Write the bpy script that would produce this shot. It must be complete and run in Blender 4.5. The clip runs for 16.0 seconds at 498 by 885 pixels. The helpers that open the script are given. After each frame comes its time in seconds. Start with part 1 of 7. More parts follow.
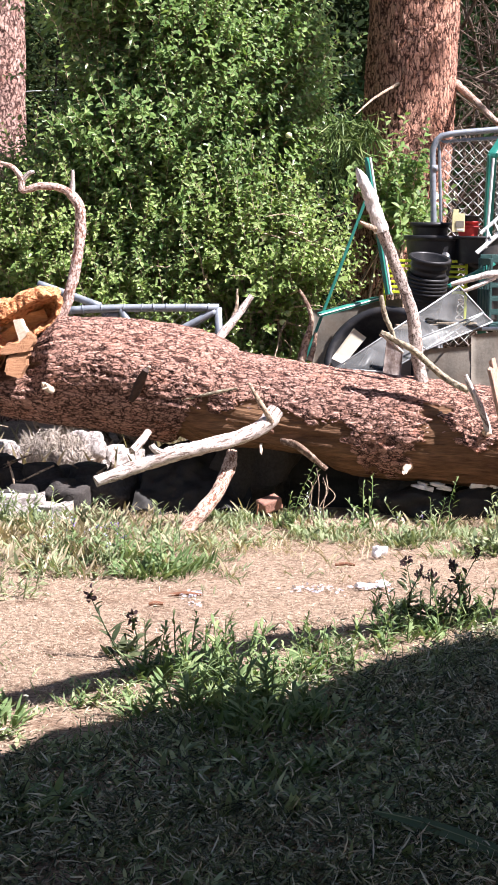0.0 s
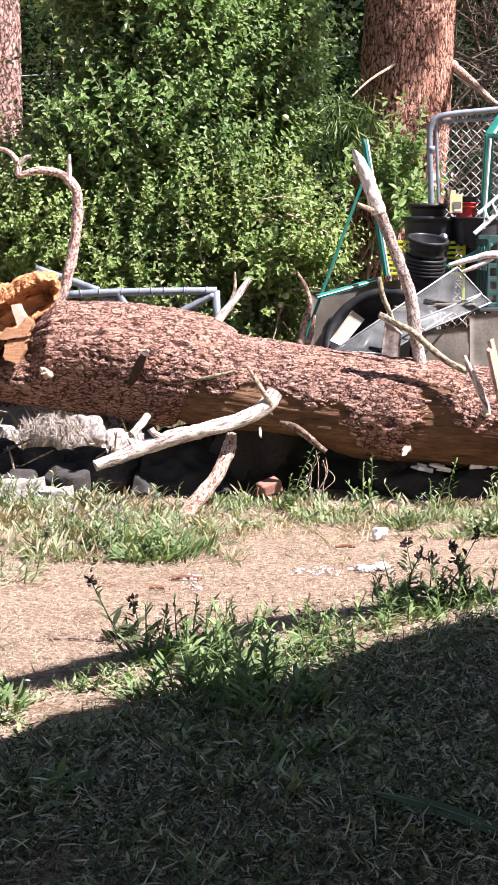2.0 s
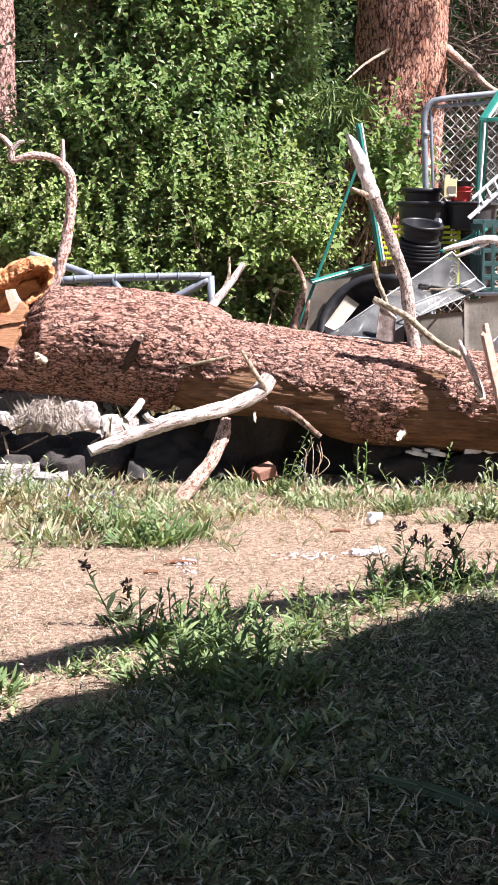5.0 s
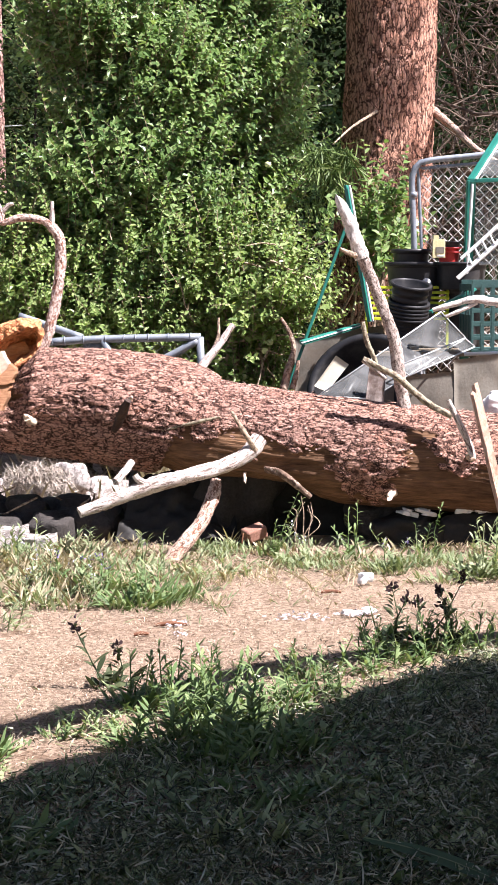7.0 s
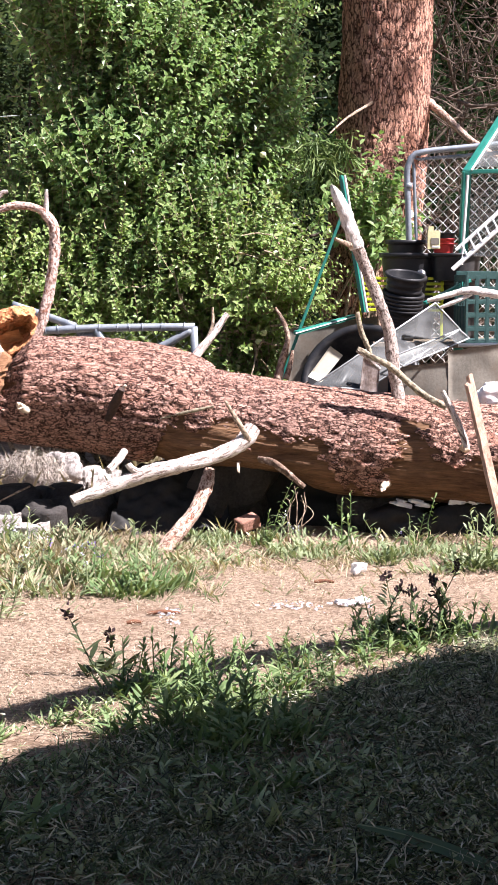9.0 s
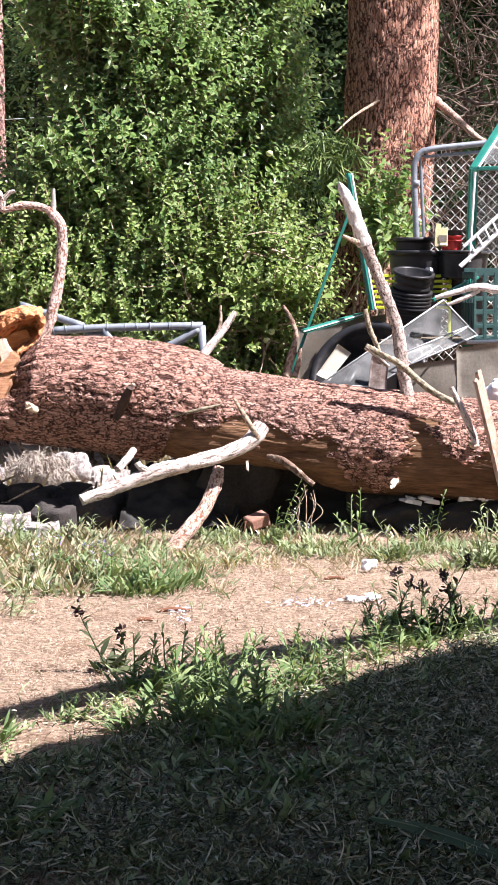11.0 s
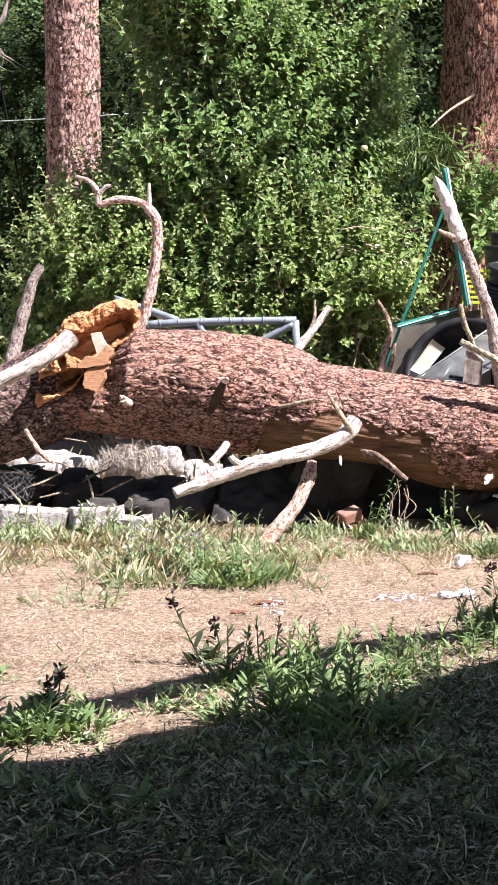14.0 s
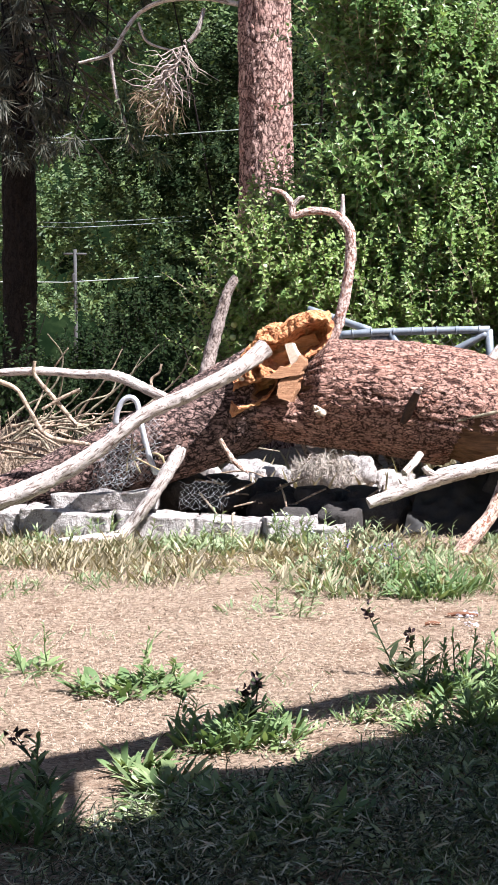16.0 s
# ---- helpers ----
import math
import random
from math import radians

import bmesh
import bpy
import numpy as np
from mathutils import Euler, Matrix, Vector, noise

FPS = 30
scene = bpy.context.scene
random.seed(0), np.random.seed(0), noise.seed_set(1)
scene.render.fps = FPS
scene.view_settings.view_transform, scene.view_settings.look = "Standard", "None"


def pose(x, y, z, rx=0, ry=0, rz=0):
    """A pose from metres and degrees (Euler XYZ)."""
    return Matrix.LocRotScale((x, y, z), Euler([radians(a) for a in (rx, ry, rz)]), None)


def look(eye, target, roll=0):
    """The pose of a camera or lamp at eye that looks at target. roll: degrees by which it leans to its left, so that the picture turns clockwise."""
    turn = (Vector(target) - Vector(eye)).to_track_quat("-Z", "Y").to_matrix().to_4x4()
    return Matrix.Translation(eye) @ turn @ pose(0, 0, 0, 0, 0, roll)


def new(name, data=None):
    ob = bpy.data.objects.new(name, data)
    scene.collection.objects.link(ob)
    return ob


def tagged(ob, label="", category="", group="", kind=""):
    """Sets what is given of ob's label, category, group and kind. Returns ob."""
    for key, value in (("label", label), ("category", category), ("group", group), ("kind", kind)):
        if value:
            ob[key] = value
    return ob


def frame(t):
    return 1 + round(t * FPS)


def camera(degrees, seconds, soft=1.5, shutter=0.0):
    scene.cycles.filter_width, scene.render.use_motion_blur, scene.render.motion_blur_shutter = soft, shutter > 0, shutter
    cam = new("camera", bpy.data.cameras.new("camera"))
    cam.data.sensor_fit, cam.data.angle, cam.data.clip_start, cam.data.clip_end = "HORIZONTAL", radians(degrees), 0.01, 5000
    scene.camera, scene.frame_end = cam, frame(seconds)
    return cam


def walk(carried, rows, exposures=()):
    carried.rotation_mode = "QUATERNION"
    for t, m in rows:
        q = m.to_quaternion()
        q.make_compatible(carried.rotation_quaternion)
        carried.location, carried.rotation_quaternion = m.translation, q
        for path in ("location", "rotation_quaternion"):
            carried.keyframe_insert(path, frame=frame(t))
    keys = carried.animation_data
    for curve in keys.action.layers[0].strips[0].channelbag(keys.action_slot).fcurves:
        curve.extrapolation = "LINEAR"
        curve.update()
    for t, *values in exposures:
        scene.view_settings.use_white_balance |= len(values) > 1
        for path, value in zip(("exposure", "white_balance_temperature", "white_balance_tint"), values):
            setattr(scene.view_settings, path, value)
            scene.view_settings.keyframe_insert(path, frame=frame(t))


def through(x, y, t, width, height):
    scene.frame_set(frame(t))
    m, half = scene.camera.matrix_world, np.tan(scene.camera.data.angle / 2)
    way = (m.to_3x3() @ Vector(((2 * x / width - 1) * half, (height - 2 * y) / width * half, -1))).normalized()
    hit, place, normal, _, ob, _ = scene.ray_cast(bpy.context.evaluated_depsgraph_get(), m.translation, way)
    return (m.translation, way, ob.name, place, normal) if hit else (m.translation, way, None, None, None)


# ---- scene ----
# camera: carried by hand, tele lens, turns left at the end
cam = camera(16.19, 16.0)
ROWS = [
    (0, 0.005, -0.027, 1.645, -0.001, -6.657, 0.821), (0.5, 0.013, -0.041, 1.645, 0.280, -6.257, 0.545),
    (1, 0.019, -0.035, 1.648, 0.159, -5.898, 0.613), (1.5, 0.007, -0.044, 1.650, 0.297, -5.901, 0.575),
    (2, 0.008, -0.028, 1.645, -0.012, -7.213, 0.294), (2.5, 0.019, -0.028, 1.649, -0.090, -7.843, -0.103),
    (3, 0.022, -0.026, 1.645, 0.035, -7.518, -0.147), (3.5, 0.023, -0.018, 1.645, -0.058, -7.706, -0.342),
    (4, 0.024, -0.025, 1.649, -0.296, -7.698, -0.337), (4.2, 0.018, -0.030, 1.648, -0.217, -7.693, 0.021),
    (6.3, 0.018, 0.004, 1.606, -0.110, -6.646, 0.233), (6.5, 0.021, 0.007, 1.617, -0.195, -6.011, -0.083),
    (7, 0.015, 0.002, 1.622, -0.478, -5.606, -0.049), (7.5, 0.013, 0.009, 1.616, -0.636, -6.040, 0.169),
    (8, 0.018, 0.001, 1.614, -0.625, -5.811, 0.231), (8.2, 0.016, 0.008, 1.612, -0.781, -5.773, 0.382),
    (10.3, -0.005, 0.030, 1.563, -0.689, -5.819, 0.026), (10.5, -0.003, 0.024, 1.570, -0.804, -5.543, -0.160),
    (11, -0.002, 0.030, 1.562, -0.494, -5.690, -0.099), (11.5, -0.002, 0.036, 1.557, -0.407, -6.042, -0.147),
    (12, -0.002, 0.040, 1.553, -0.272, -6.214, -0.277), (12.5, -0.001, 0.035, 1.551, -0.125, -5.954, -0.768),
    (13, 0.004, 0.011, 1.563, -0.042, -6.003, -0.848), (13.5, -0.007, 0.009, 1.560, 1.239, -5.876, -0.434),
    (14, -0.023, 0.028, 1.549, 2.452, -5.800, 0.031), (14.5, -0.040, 0.025, 1.554, 3.784, -5.641, 0.085),
    (15, -0.046, 0.014, 1.558, 4.466, -5.321, 0.213), (15.5, -0.046, -0.007, 1.565, 6.268, -5.239, -0.029),
    (16, -0.051, -0.009, 1.568, 8.625, -5.536, -0.460),
]
walk(cam, [(t, pose(x, y, z, 90 + pitch, 0, yaw) @ pose(0, 0, 0, 0, 0, roll)) for t, x, y, z, yaw, pitch, roll in ROWS],
     exposures=[(0, 1.69, 6250, 20), (13, 1.69, 6250, 20), (15.0, 1.63, 6050, 15), (16, 1.61, 5950, 14)])

# sky and sun: high, from the right and slightly from the camera's side
RAY = Vector((-0.62, 0.27, -1.0)).normalized()
world = bpy.data.worlds.new("World")
scene.world = world
world.use_nodes = True
sky = world.node_tree.nodes.new("ShaderNodeTexSky")
sky.sky_type, sky.sun_disc = "NISHITA", False
sky.sun_elevation = math.asin(-RAY.z)
sky.sun_rotation = math.atan2(-RAY.x, -RAY.y)
world.node_tree.links.new(sky.outputs[0], world.node_tree.nodes["Background"].inputs[0])
world.node_tree.nodes["Background"].inputs[1].default_value = 0.037
sun = new("sun", bpy.data.lights.new("sun", "SUN"))
sun.data.energy, sun.data.angle, sun.data.color = 5.0, radians(0.5), (1.0, 0.96, 0.92)
sun.matrix_world = look(-RAY * 30, (0, 0, 0))

# ---- materials ----
def nodes_of(name):
    m = bpy.data.materials.new(name)
    m.use_nodes = True
    t = m.node_tree
    return m, t, t.nodes["Principled BSDF"]


def put(t, kind, **values):
    n = t.nodes.new(kind)
    for key, value in values.items():
        n.inputs[key.replace("_", " ")].default_value = value
    return n


def noise_at(t, scale, detail=4, stretch=(1, 1, 1), rough=0.6):
    co, mp = t.nodes.new("ShaderNodeTexCoord"), t.nodes.new("ShaderNodeMapping")
    mp.inputs["Scale"].default_value = stretch
    t.links.new(co.outputs["Object"], mp.inputs["Vector"])
    n = put(t, "ShaderNodeTexNoise", Scale=scale, Detail=detail, Roughness=rough)
    t.links.new(mp.outputs[0], n.inputs["Vector"])
    return n.outputs["Fac"]


def grain_at(t, scale, stretch, detail=5, rough=0.65):
    """Noise that follows a limb: its mesh carries the place along and across it."""
    a, mp = t.nodes.new("ShaderNodeAttribute"), t.nodes.new("ShaderNodeMapping")
    a.attribute_name = "grain"
    mp.inputs["Scale"].default_value = stretch
    t.links.new(a.outputs["Vector"], mp.inputs["Vector"])
    n = put(t, "ShaderNodeTexNoise", Scale=scale, Detail=detail, Roughness=rough)
    t.links.new(mp.outputs[0], n.inputs["Vector"])
    return n.outputs["Fac"]


def ramp(t, fac, stops):
    r = t.nodes.new("ShaderNodeValToRGB")
    el = r.color_ramp.elements
    while len(el) < len(stops):
        el.new(0.5)
    for e, (p, c) in zip(el, stops):
        e.position, e.color = p, (*c, 1)
    t.links.new(fac, r.inputs[0])
    return r.outputs[0]


def mix(t, fac, a, b, how="MIX"):
    n = t.nodes.new("ShaderNodeMix")
    n.data_type, n.blend_type = "RGBA", how
    for key, v in ((0, fac), (6, a), (7, b)):
        if isinstance(v, (int, float)):
            n.inputs[key].default_value = v
        elif isinstance(v, tuple):
            n.inputs[key].default_value = (*v, 1)
        else:
            t.links.new(v, n.inputs[key])
    return n.outputs[2]


def bump(t, shader, height, strength=0.4, distance=0.01):
    b = put(t, "ShaderNodeBump", Strength=strength, Distance=distance)
    t.links.new(height, b.inputs["Height"])
    t.links.new(b.outputs[0], shader.inputs["Normal"])


def surface(name, dark, light, scale=6, grain=60, rough=0.8, metal=0.0, relief=0.4, depth=0.006, stretch=(1, 1, 1), stain=None, stain_scale=2.0, spec=0.3, sharp=0.18):
    """Two-scale procedural surface: broad variation, fine grain, optional stain."""
    m, t, s = nodes_of(name)
    broad, fine = noise_at(t, scale, 5, stretch), noise_at(t, grain, 4, stretch)
    c = ramp(t, broad, [(0.3, dark), (0.7, light)])
    c = mix(t, 0.35, c, ramp(t, fine, [(0.35, dark), (0.65, light)]))
    if stain:
        c = mix(t, ramp(t, noise_at(t, stain_scale, 6), [(0.5, (0, 0, 0)), (0.5 + sharp, (0.85, 0.85, 0.85))]), c, stain)
    t.links.new(c, s.inputs["Base Color"])
    s.inputs["Roughness"].default_value, s.inputs["Metallic"].default_value = rough, metal
    s.inputs["Specular IOR Level"].default_value = spec
    bump(t, s, fine, relief, depth)
    return m


def limb_wood(name, dark, light, crack, peel=None, peel_at=(0.52, 0.58), lines=(0.40, 0.47), run=0.8, speck=(0.36, 0.46)):
    """Weathered limb: grain and drying cracks along it, blotches, and patches of other bark where it has them."""
    m, t, s = nodes_of(name)
    long, fine = grain_at(t, 12, (run, 7, 7)), grain_at(t, 34, (run * 0.7, 5, 5))
    c = ramp(t, grain_at(t, 7, (1, 2.5, 2.5)), [(0.32, dark), (0.62, light)])
    c = mix(t, 0.4, c, ramp(t, fine, [(0.36, dark), (0.60, light)]))
    if peel:
        c = mix(t, ramp(t, grain_at(t, 16, (1.4, 2.2, 2.2), 6), [(peel_at[0], (0, 0, 0)), (peel_at[1], (1, 1, 1))]), c, peel)
    c = mix(t, ramp(t, long, [(lines[0], (0.9, 0.9, 0.9)), (lines[1], (0, 0, 0))]), c, crack)
    c = mix(t, ramp(t, noise_at(t, 75, 5), [(speck[0], (0.7, 0.7, 0.7)), (speck[1], (0, 0, 0))]), c, crack)
    t.links.new(c, s.inputs["Base Color"])
    s.inputs["Roughness"].default_value, s.inputs["Specular IOR Level"].default_value = 0.88, 0.2
    bump(t, s, mix(t, 0.4, long, fine), 1.0, 0.012)
    return m


def foliage(name, deep, fresh, pale, shine=0.45, through=0.3, blend=0.5, spec=0.25):
    """Leaves: colour by island, light passing through."""
    m, t, s = nodes_of(name)
    g = t.nodes.new("ShaderNodeNewGeometry")
    c = ramp(t, g.outputs["Random Per Island"], [(0.0, deep), (0.55, fresh), (0.97, pale)])
    c = mix(t, blend, c, ramp(t, noise_at(t, 1.7, 3), [(0.35, deep), (0.65, fresh)]))
    t.links.new(c, s.inputs["Base Color"])
    s.inputs["Roughness"].default_value = shine
    s.inputs["Specular IOR Level"].default_value = spec
    tr = t.nodes.new("ShaderNodeBsdfTranslucent")
    t.links.new(mix(t, 1.0, c, (1.0, 1.0, 0.55), "MULTIPLY"), tr.inputs["Color"])
    ms = t.nodes.new("ShaderNodeMixShader")
    ms.inputs[0].default_value = through
    t.links.new(s.outputs[0], ms.inputs[1])
    t.links.new(tr.outputs[0], ms.inputs[2])
    t.links.new(ms.outputs[0], t.nodes["Material Output"].inputs["Surface"])
    return m


def scales(t, size, warp=0.9, rag=9.0):
    """Ragged cells of bark: distance to the nearest joint and a number per cell."""
    co, mp = t.nodes.new("ShaderNodeTexCoord"), t.nodes.new("ShaderNodeMapping")
    mp.inputs["Scale"].default_value = size
    t.links.new(co.outputs["Object"], mp.inputs["Vector"])
    wob = put(t, "ShaderNodeTexNoise", Scale=rag, Detail=6, Roughness=0.68)
    t.links.new(co.outputs["Object"], wob.inputs["Vector"])
    sub, mul, add = (t.nodes.new("ShaderNodeVectorMath") for k in range(3))
    sub.operation, mul.operation, add.operation = "SUBTRACT", "SCALE", "ADD"
    sub.inputs[1].default_value = (0.5, 0.5, 0.5)
    mul.inputs["Scale"].default_value = warp * 4
    t.links.new(wob.outputs["Color"], sub.inputs[0])
    t.links.new(sub.outputs[0], mul.inputs[0])
    t.links.new(mp.outputs[0], add.inputs[0])
    t.links.new(mul.outputs[0], add.inputs[1])
    edge, cell = t.nodes.new("ShaderNodeTexVoronoi"), t.nodes.new("ShaderNodeTexVoronoi")
    edge.feature = "DISTANCE_TO_EDGE"
    for n in (edge, cell):
        n.inputs["Scale"].default_value = 1.0
        t.links.new(add.outputs[0], n.inputs["Vector"])
    bw = t.nodes.new("ShaderNodeRGBToBW")
    t.links.new(cell.outputs["Color"], bw.inputs[0])
    return edge.outputs["Distance"], bw.outputs[0]


def bark(name, furrow, dull, bright, bare=(0.30, 0.17, 0.08), bare_light=(0.42, 0.27, 0.14), along=(1, 6, 6), fresh=(0.46, 0.19, 0.13), size=(24, 44, 44), crack=(0.03, 0.13), grey=(0.38, 0.33, 0.31), cut=(0.12, 0.55), warp=0.9, deep=0.9):
    """Plated bark; the mesh carries large plates and bare wood as attributes, fine scales come from ragged cells."""
    m, t, s = nodes_of(name)
    def attr(n):
        a = t.nodes.new("ShaderNodeAttribute")
        a.attribute_name = n
        return a.outputs["Fac"]
    lift = lambda q, k: tuple(min(1, k * v) for v in q)
    fine = noise_at(t, 120, 6, rough=0.75)
    edge, cell = scales(t, size, warp)
    edge2, cell2 = scales(t, tuple(2.1 * q for q in size), warp * 1.3, 15)
    c = ramp(t, cell, [(0.12, dull), (0.5, tuple(0.45 * x + 0.55 * y for x, y in zip(dull, bright))), (0.85, bright)])
    c = mix(t, 0.35, c, ramp(t, cell2, [(0.1, lift(dull, 0.8)), (0.9, lift(bright, 1.1))]))
    c = mix(t, 0.30, c, ramp(t, fine, [(0.36, lift(dull, 0.6)), (0.60, bright)]))
    c = mix(t, ramp(t, noise_at(t, 2.6, 5), [(0.47, (0, 0, 0)), (0.66, (0.4, 0.4, 0.4))]), c, tuple(0.5 * (x + y) for x, y in zip(dull, grey)))
    c = mix(t, ramp(t, noise_at(t, 5.5, 6, rough=0.7), [(0.56, (0, 0, 0)), (0.68, (0.7, 0.7, 0.7))]), c, fresh)
    c = mix(t, ramp(t, attr("relief"), [(cut[0], (0.9, 0.9, 0.9)), (cut[1], (0, 0, 0))]), c, lift(furrow, 2.2))
    c = mix(t, ramp(t, edge2, [(0.01, (0.55, 0.55, 0.55)), (0.09, (0, 0, 0))]), c, lift(furrow, 3.0))
    open_up = ramp(t, noise_at(t, 17, 5, rough=0.7), [(0.34, (0.15, 0.15, 0.15)), (0.50, (1, 1, 1))])
    c = mix(t, mix(t, 1.0, ramp(t, edge, [(crack[0], (1, 1, 1)), (crack[1], (0, 0, 0))]), open_up, "MULTIPLY"), c, furrow)
    wood = ramp(t, noise_at(t, 4, 6, along), [(0.3, bare), (0.7, bare_light)])
    wood = mix(t, 0.35, wood, ramp(t, noise_at(t, 9, 6, (1, 12, 12)), [(0.35, bare), (0.65, bare_light)]))
    wood = mix(t, ramp(t, noise_at(t, 2.2, 5), [(0.46, (0, 0, 0)), (0.66, (0.6, 0.6, 0.6))]), wood, lift(bare, 0.7))
    c = mix(t, attr("bare"), c, wood)
    t.links.new(c, s.inputs["Base Color"])
    s.inputs["Roughness"].default_value, s.inputs["Specular IOR Level"].default_value = 0.85, 0.2
    h = mix(t, 0.3, ramp(t, edge, [(0.0, (0, 0, 0)), (0.16, (0.8, 0.8, 0.8)), (0.5, (1, 1, 1))]), ramp(t, edge2, [(0.0, (0, 0, 0)), (0.2, (1, 1, 1))]))
    h = mix(t, attr("bare"), mix(t, 0.25, h, fine), noise_at(t, 10, 5, (1, 9, 9)))
    bump(t, s, h, deep, 0.012)
    return m


M_LOG = bark("fallen_pine_bark", (0.034, 0.014, 0.010), (0.37, 0.165, 0.113), (0.80, 0.49, 0.38), (0.050, 0.024, 0.013), (0.26, 0.145, 0.078), fresh=(0.55, 0.215, 0.13), size=(16, 48, 48), crack=(0.04, 0.18), cut=(0.05, 0.36), warp=1.1)
M_LOG_LEFT = bark("fallen_pine_bark_weathered", (0.016, 0.009, 0.008), (0.19, 0.11, 0.09), (0.50, 0.33, 0.28), (0.44, 0.20, 0.065), (0.78, 0.48, 0.22), fresh=(0.30, 0.14, 0.10), size=(20, 36, 36), crack=(0.05, 0.24), cut=(0.05, 0.36), warp=0.85)
M_PINE_R = bark("red_pine_bark", (0.045, 0.016, 0.011), (0.44, 0.19, 0.12), (0.78, 0.46, 0.335), fresh=(0.62, 0.27, 0.16), size=(32, 32, 8), crack=(0.03, 0.17), cut=(0.05, 0.36), warp=0.6)
M_PINE_L = bark("grey_pine_bark", (0.06, 0.027, 0.021), (0.44, 0.23, 0.18), (0.82, 0.57, 0.48), size=(24, 24, 12), crack=(0.04, 0.18), cut=(0.05, 0.38), warp=0.75)
# Deep shade is put into this near-black bark colour.
M_PINE_D = bark("shade_painted_pine_bark", (0.008, 0.006, 0.005), (0.016, 0.012, 0.010), (0.030, 0.024, 0.020), fresh=(0.026, 0.018, 0.014), grey=(0.03, 0.028, 0.026), size=(12, 12, 5))
M_ROT = surface("rotten_orange_wood", (0.56, 0.19, 0.065), (0.95, 0.58, 0.29), 24, 150, 0.95, relief=1.0, depth=0.02, stain=(0.26, 0.060, 0.020), stain_scale=20, sharp=0.14)
M_PALE = limb_wood("sun_bleached_wood", (0.33, 0.265, 0.23), (0.69, 0.62, 0.565), (0.13, 0.085, 0.065), lines=(0.40, 0.46), run=1.1)
M_WHITEWOOD = limb_wood("white_weathered_wood", (0.46, 0.41, 0.37), (0.82, 0.77, 0.72), (0.20, 0.14, 0.11), lines=(0.36, 0.42))
M_TWIG = surface("dry_twig_wood", (0.26, 0.18, 0.12), (0.52, 0.41, 0.30), 12, 160, 0.85, relief=0.6, stain=(0.12, 0.085, 0.06), stain_scale=45, sharp=0.06)
M_FLAKY = limb_wood("pale_flaking_limb_bark", (0.42, 0.29, 0.235), (0.76, 0.63, 0.56), (0.15, 0.07, 0.048), (0.30, 0.145, 0.10), (0.54, 0.60), run=3.0, speck=(0.42, 0.50))
M_LIMB = limb_wood("limb_bark", (0.25, 0.19, 0.16), (0.57, 0.48, 0.425), (0.085, 0.055, 0.042), run=3.0, speck=(0.41, 0.49))
M_LIMB_RED = limb_wood("limb_red_bark", (0.34, 0.20, 0.14), (0.72, 0.57, 0.47), (0.11, 0.05, 0.032), (0.24, 0.10, 0.06), (0.56, 0.62), run=3.0, speck=(0.40, 0.48))
M_LICHEN = surface("lichen_twig", (0.17, 0.14, 0.09), (0.46, 0.41, 0.29), 40, 150, 0.9, relief=0.8, stain=(0.12, 0.085, 0.06), stain_scale=45, sharp=0.06)
M_PLANK = surface("weathered_plank_wood", (0.34, 0.27, 0.235), (0.66, 0.58, 0.53), 8, 120, 0.85, stretch=(14, 14, 1), relief=0.9, depth=0.01, stain=(0.20, 0.14, 0.11), stain_scale=14)
M_CUT = surface("cut_wood", (0.46, 0.33, 0.23), (0.74, 0.62, 0.49), 40, 140, 0.8, relief=0.8)
M_STAKE = surface("split_stake_wood", (0.34, 0.19, 0.13), (0.68, 0.48, 0.37), 9, 120, 0.8, stretch=(14, 14, 1.0), relief=0.8, stain=(0.20, 0.10, 0.06), stain_scale=9)
M_GALV = surface("galvanised_steel", (0.16, 0.185, 0.21), (0.34, 0.37, 0.405), 20, 200, 0.5, 0.35, 0.15, 0.002)
M_WIRE = surface("galvanised_wire", (0.46, 0.46, 0.45), (0.72, 0.72, 0.71), 20, 200, 0.5, 0.5, 0.1, 0.001)
M_GREEN = surface("green_painted_metal", (0.010, 0.13, 0.10), (0.03, 0.24, 0.18), 9, 90, 0.4, 0.0, 0.15, 0.002, spec=0.5)
M_WHITE = surface("white_plastic", (0.62, 0.62, 0.60), (0.84, 0.84, 0.82), 9, 90, 0.5, 0.0, 0.1, 0.002)
M_BLACK = surface("black_pot_plastic", (0.010, 0.010, 0.011), (0.026, 0.026, 0.028), 8, 120, 0.42, 0.0, 0.1, 0.001, stain=(0.07, 0.065, 0.06), stain_scale=5)
M_RED = surface("red_plastic", (0.45, 0.03, 0.03), (0.62, 0.06, 0.05), 8, 100, 0.45)
M_YELLOW = surface("yellow_plastic", (0.62, 0.55, 0.27), (0.80, 0.74, 0.45), 8, 100, 0.5)
M_LIME = surface("lime_yellow_plastic", (0.45, 0.52, 0.02), (0.66, 0.74, 0.05), 8, 100, 0.5)
M_CREAM = surface("cream_board", (0.64, 0.58, 0.44), (0.78, 0.73, 0.59), 3, 90, 0.8, relief=0.1)
M_CRATE = surface("green_crate_plastic", (0.022, 0.060, 0.055), (0.050, 0.105, 0.098), 6, 90, 0.5)
M_SHEET = surface("grey_translucent_sheet", (0.135, 0.122, 0.098), (0.27, 0.245, 0.20), 3, 60, 0.6, relief=0.25, stain=(0.17, 0.135, 0.10), stain_scale=5)
M_STONE = surface("pale_concrete", (0.30, 0.27, 0.25), (0.66, 0.61, 0.57), 12, 90, 0.9, relief=1.0, depth=0.02, stain=(0.22, 0.185, 0.165), stain_scale=26, sharp=0.10)
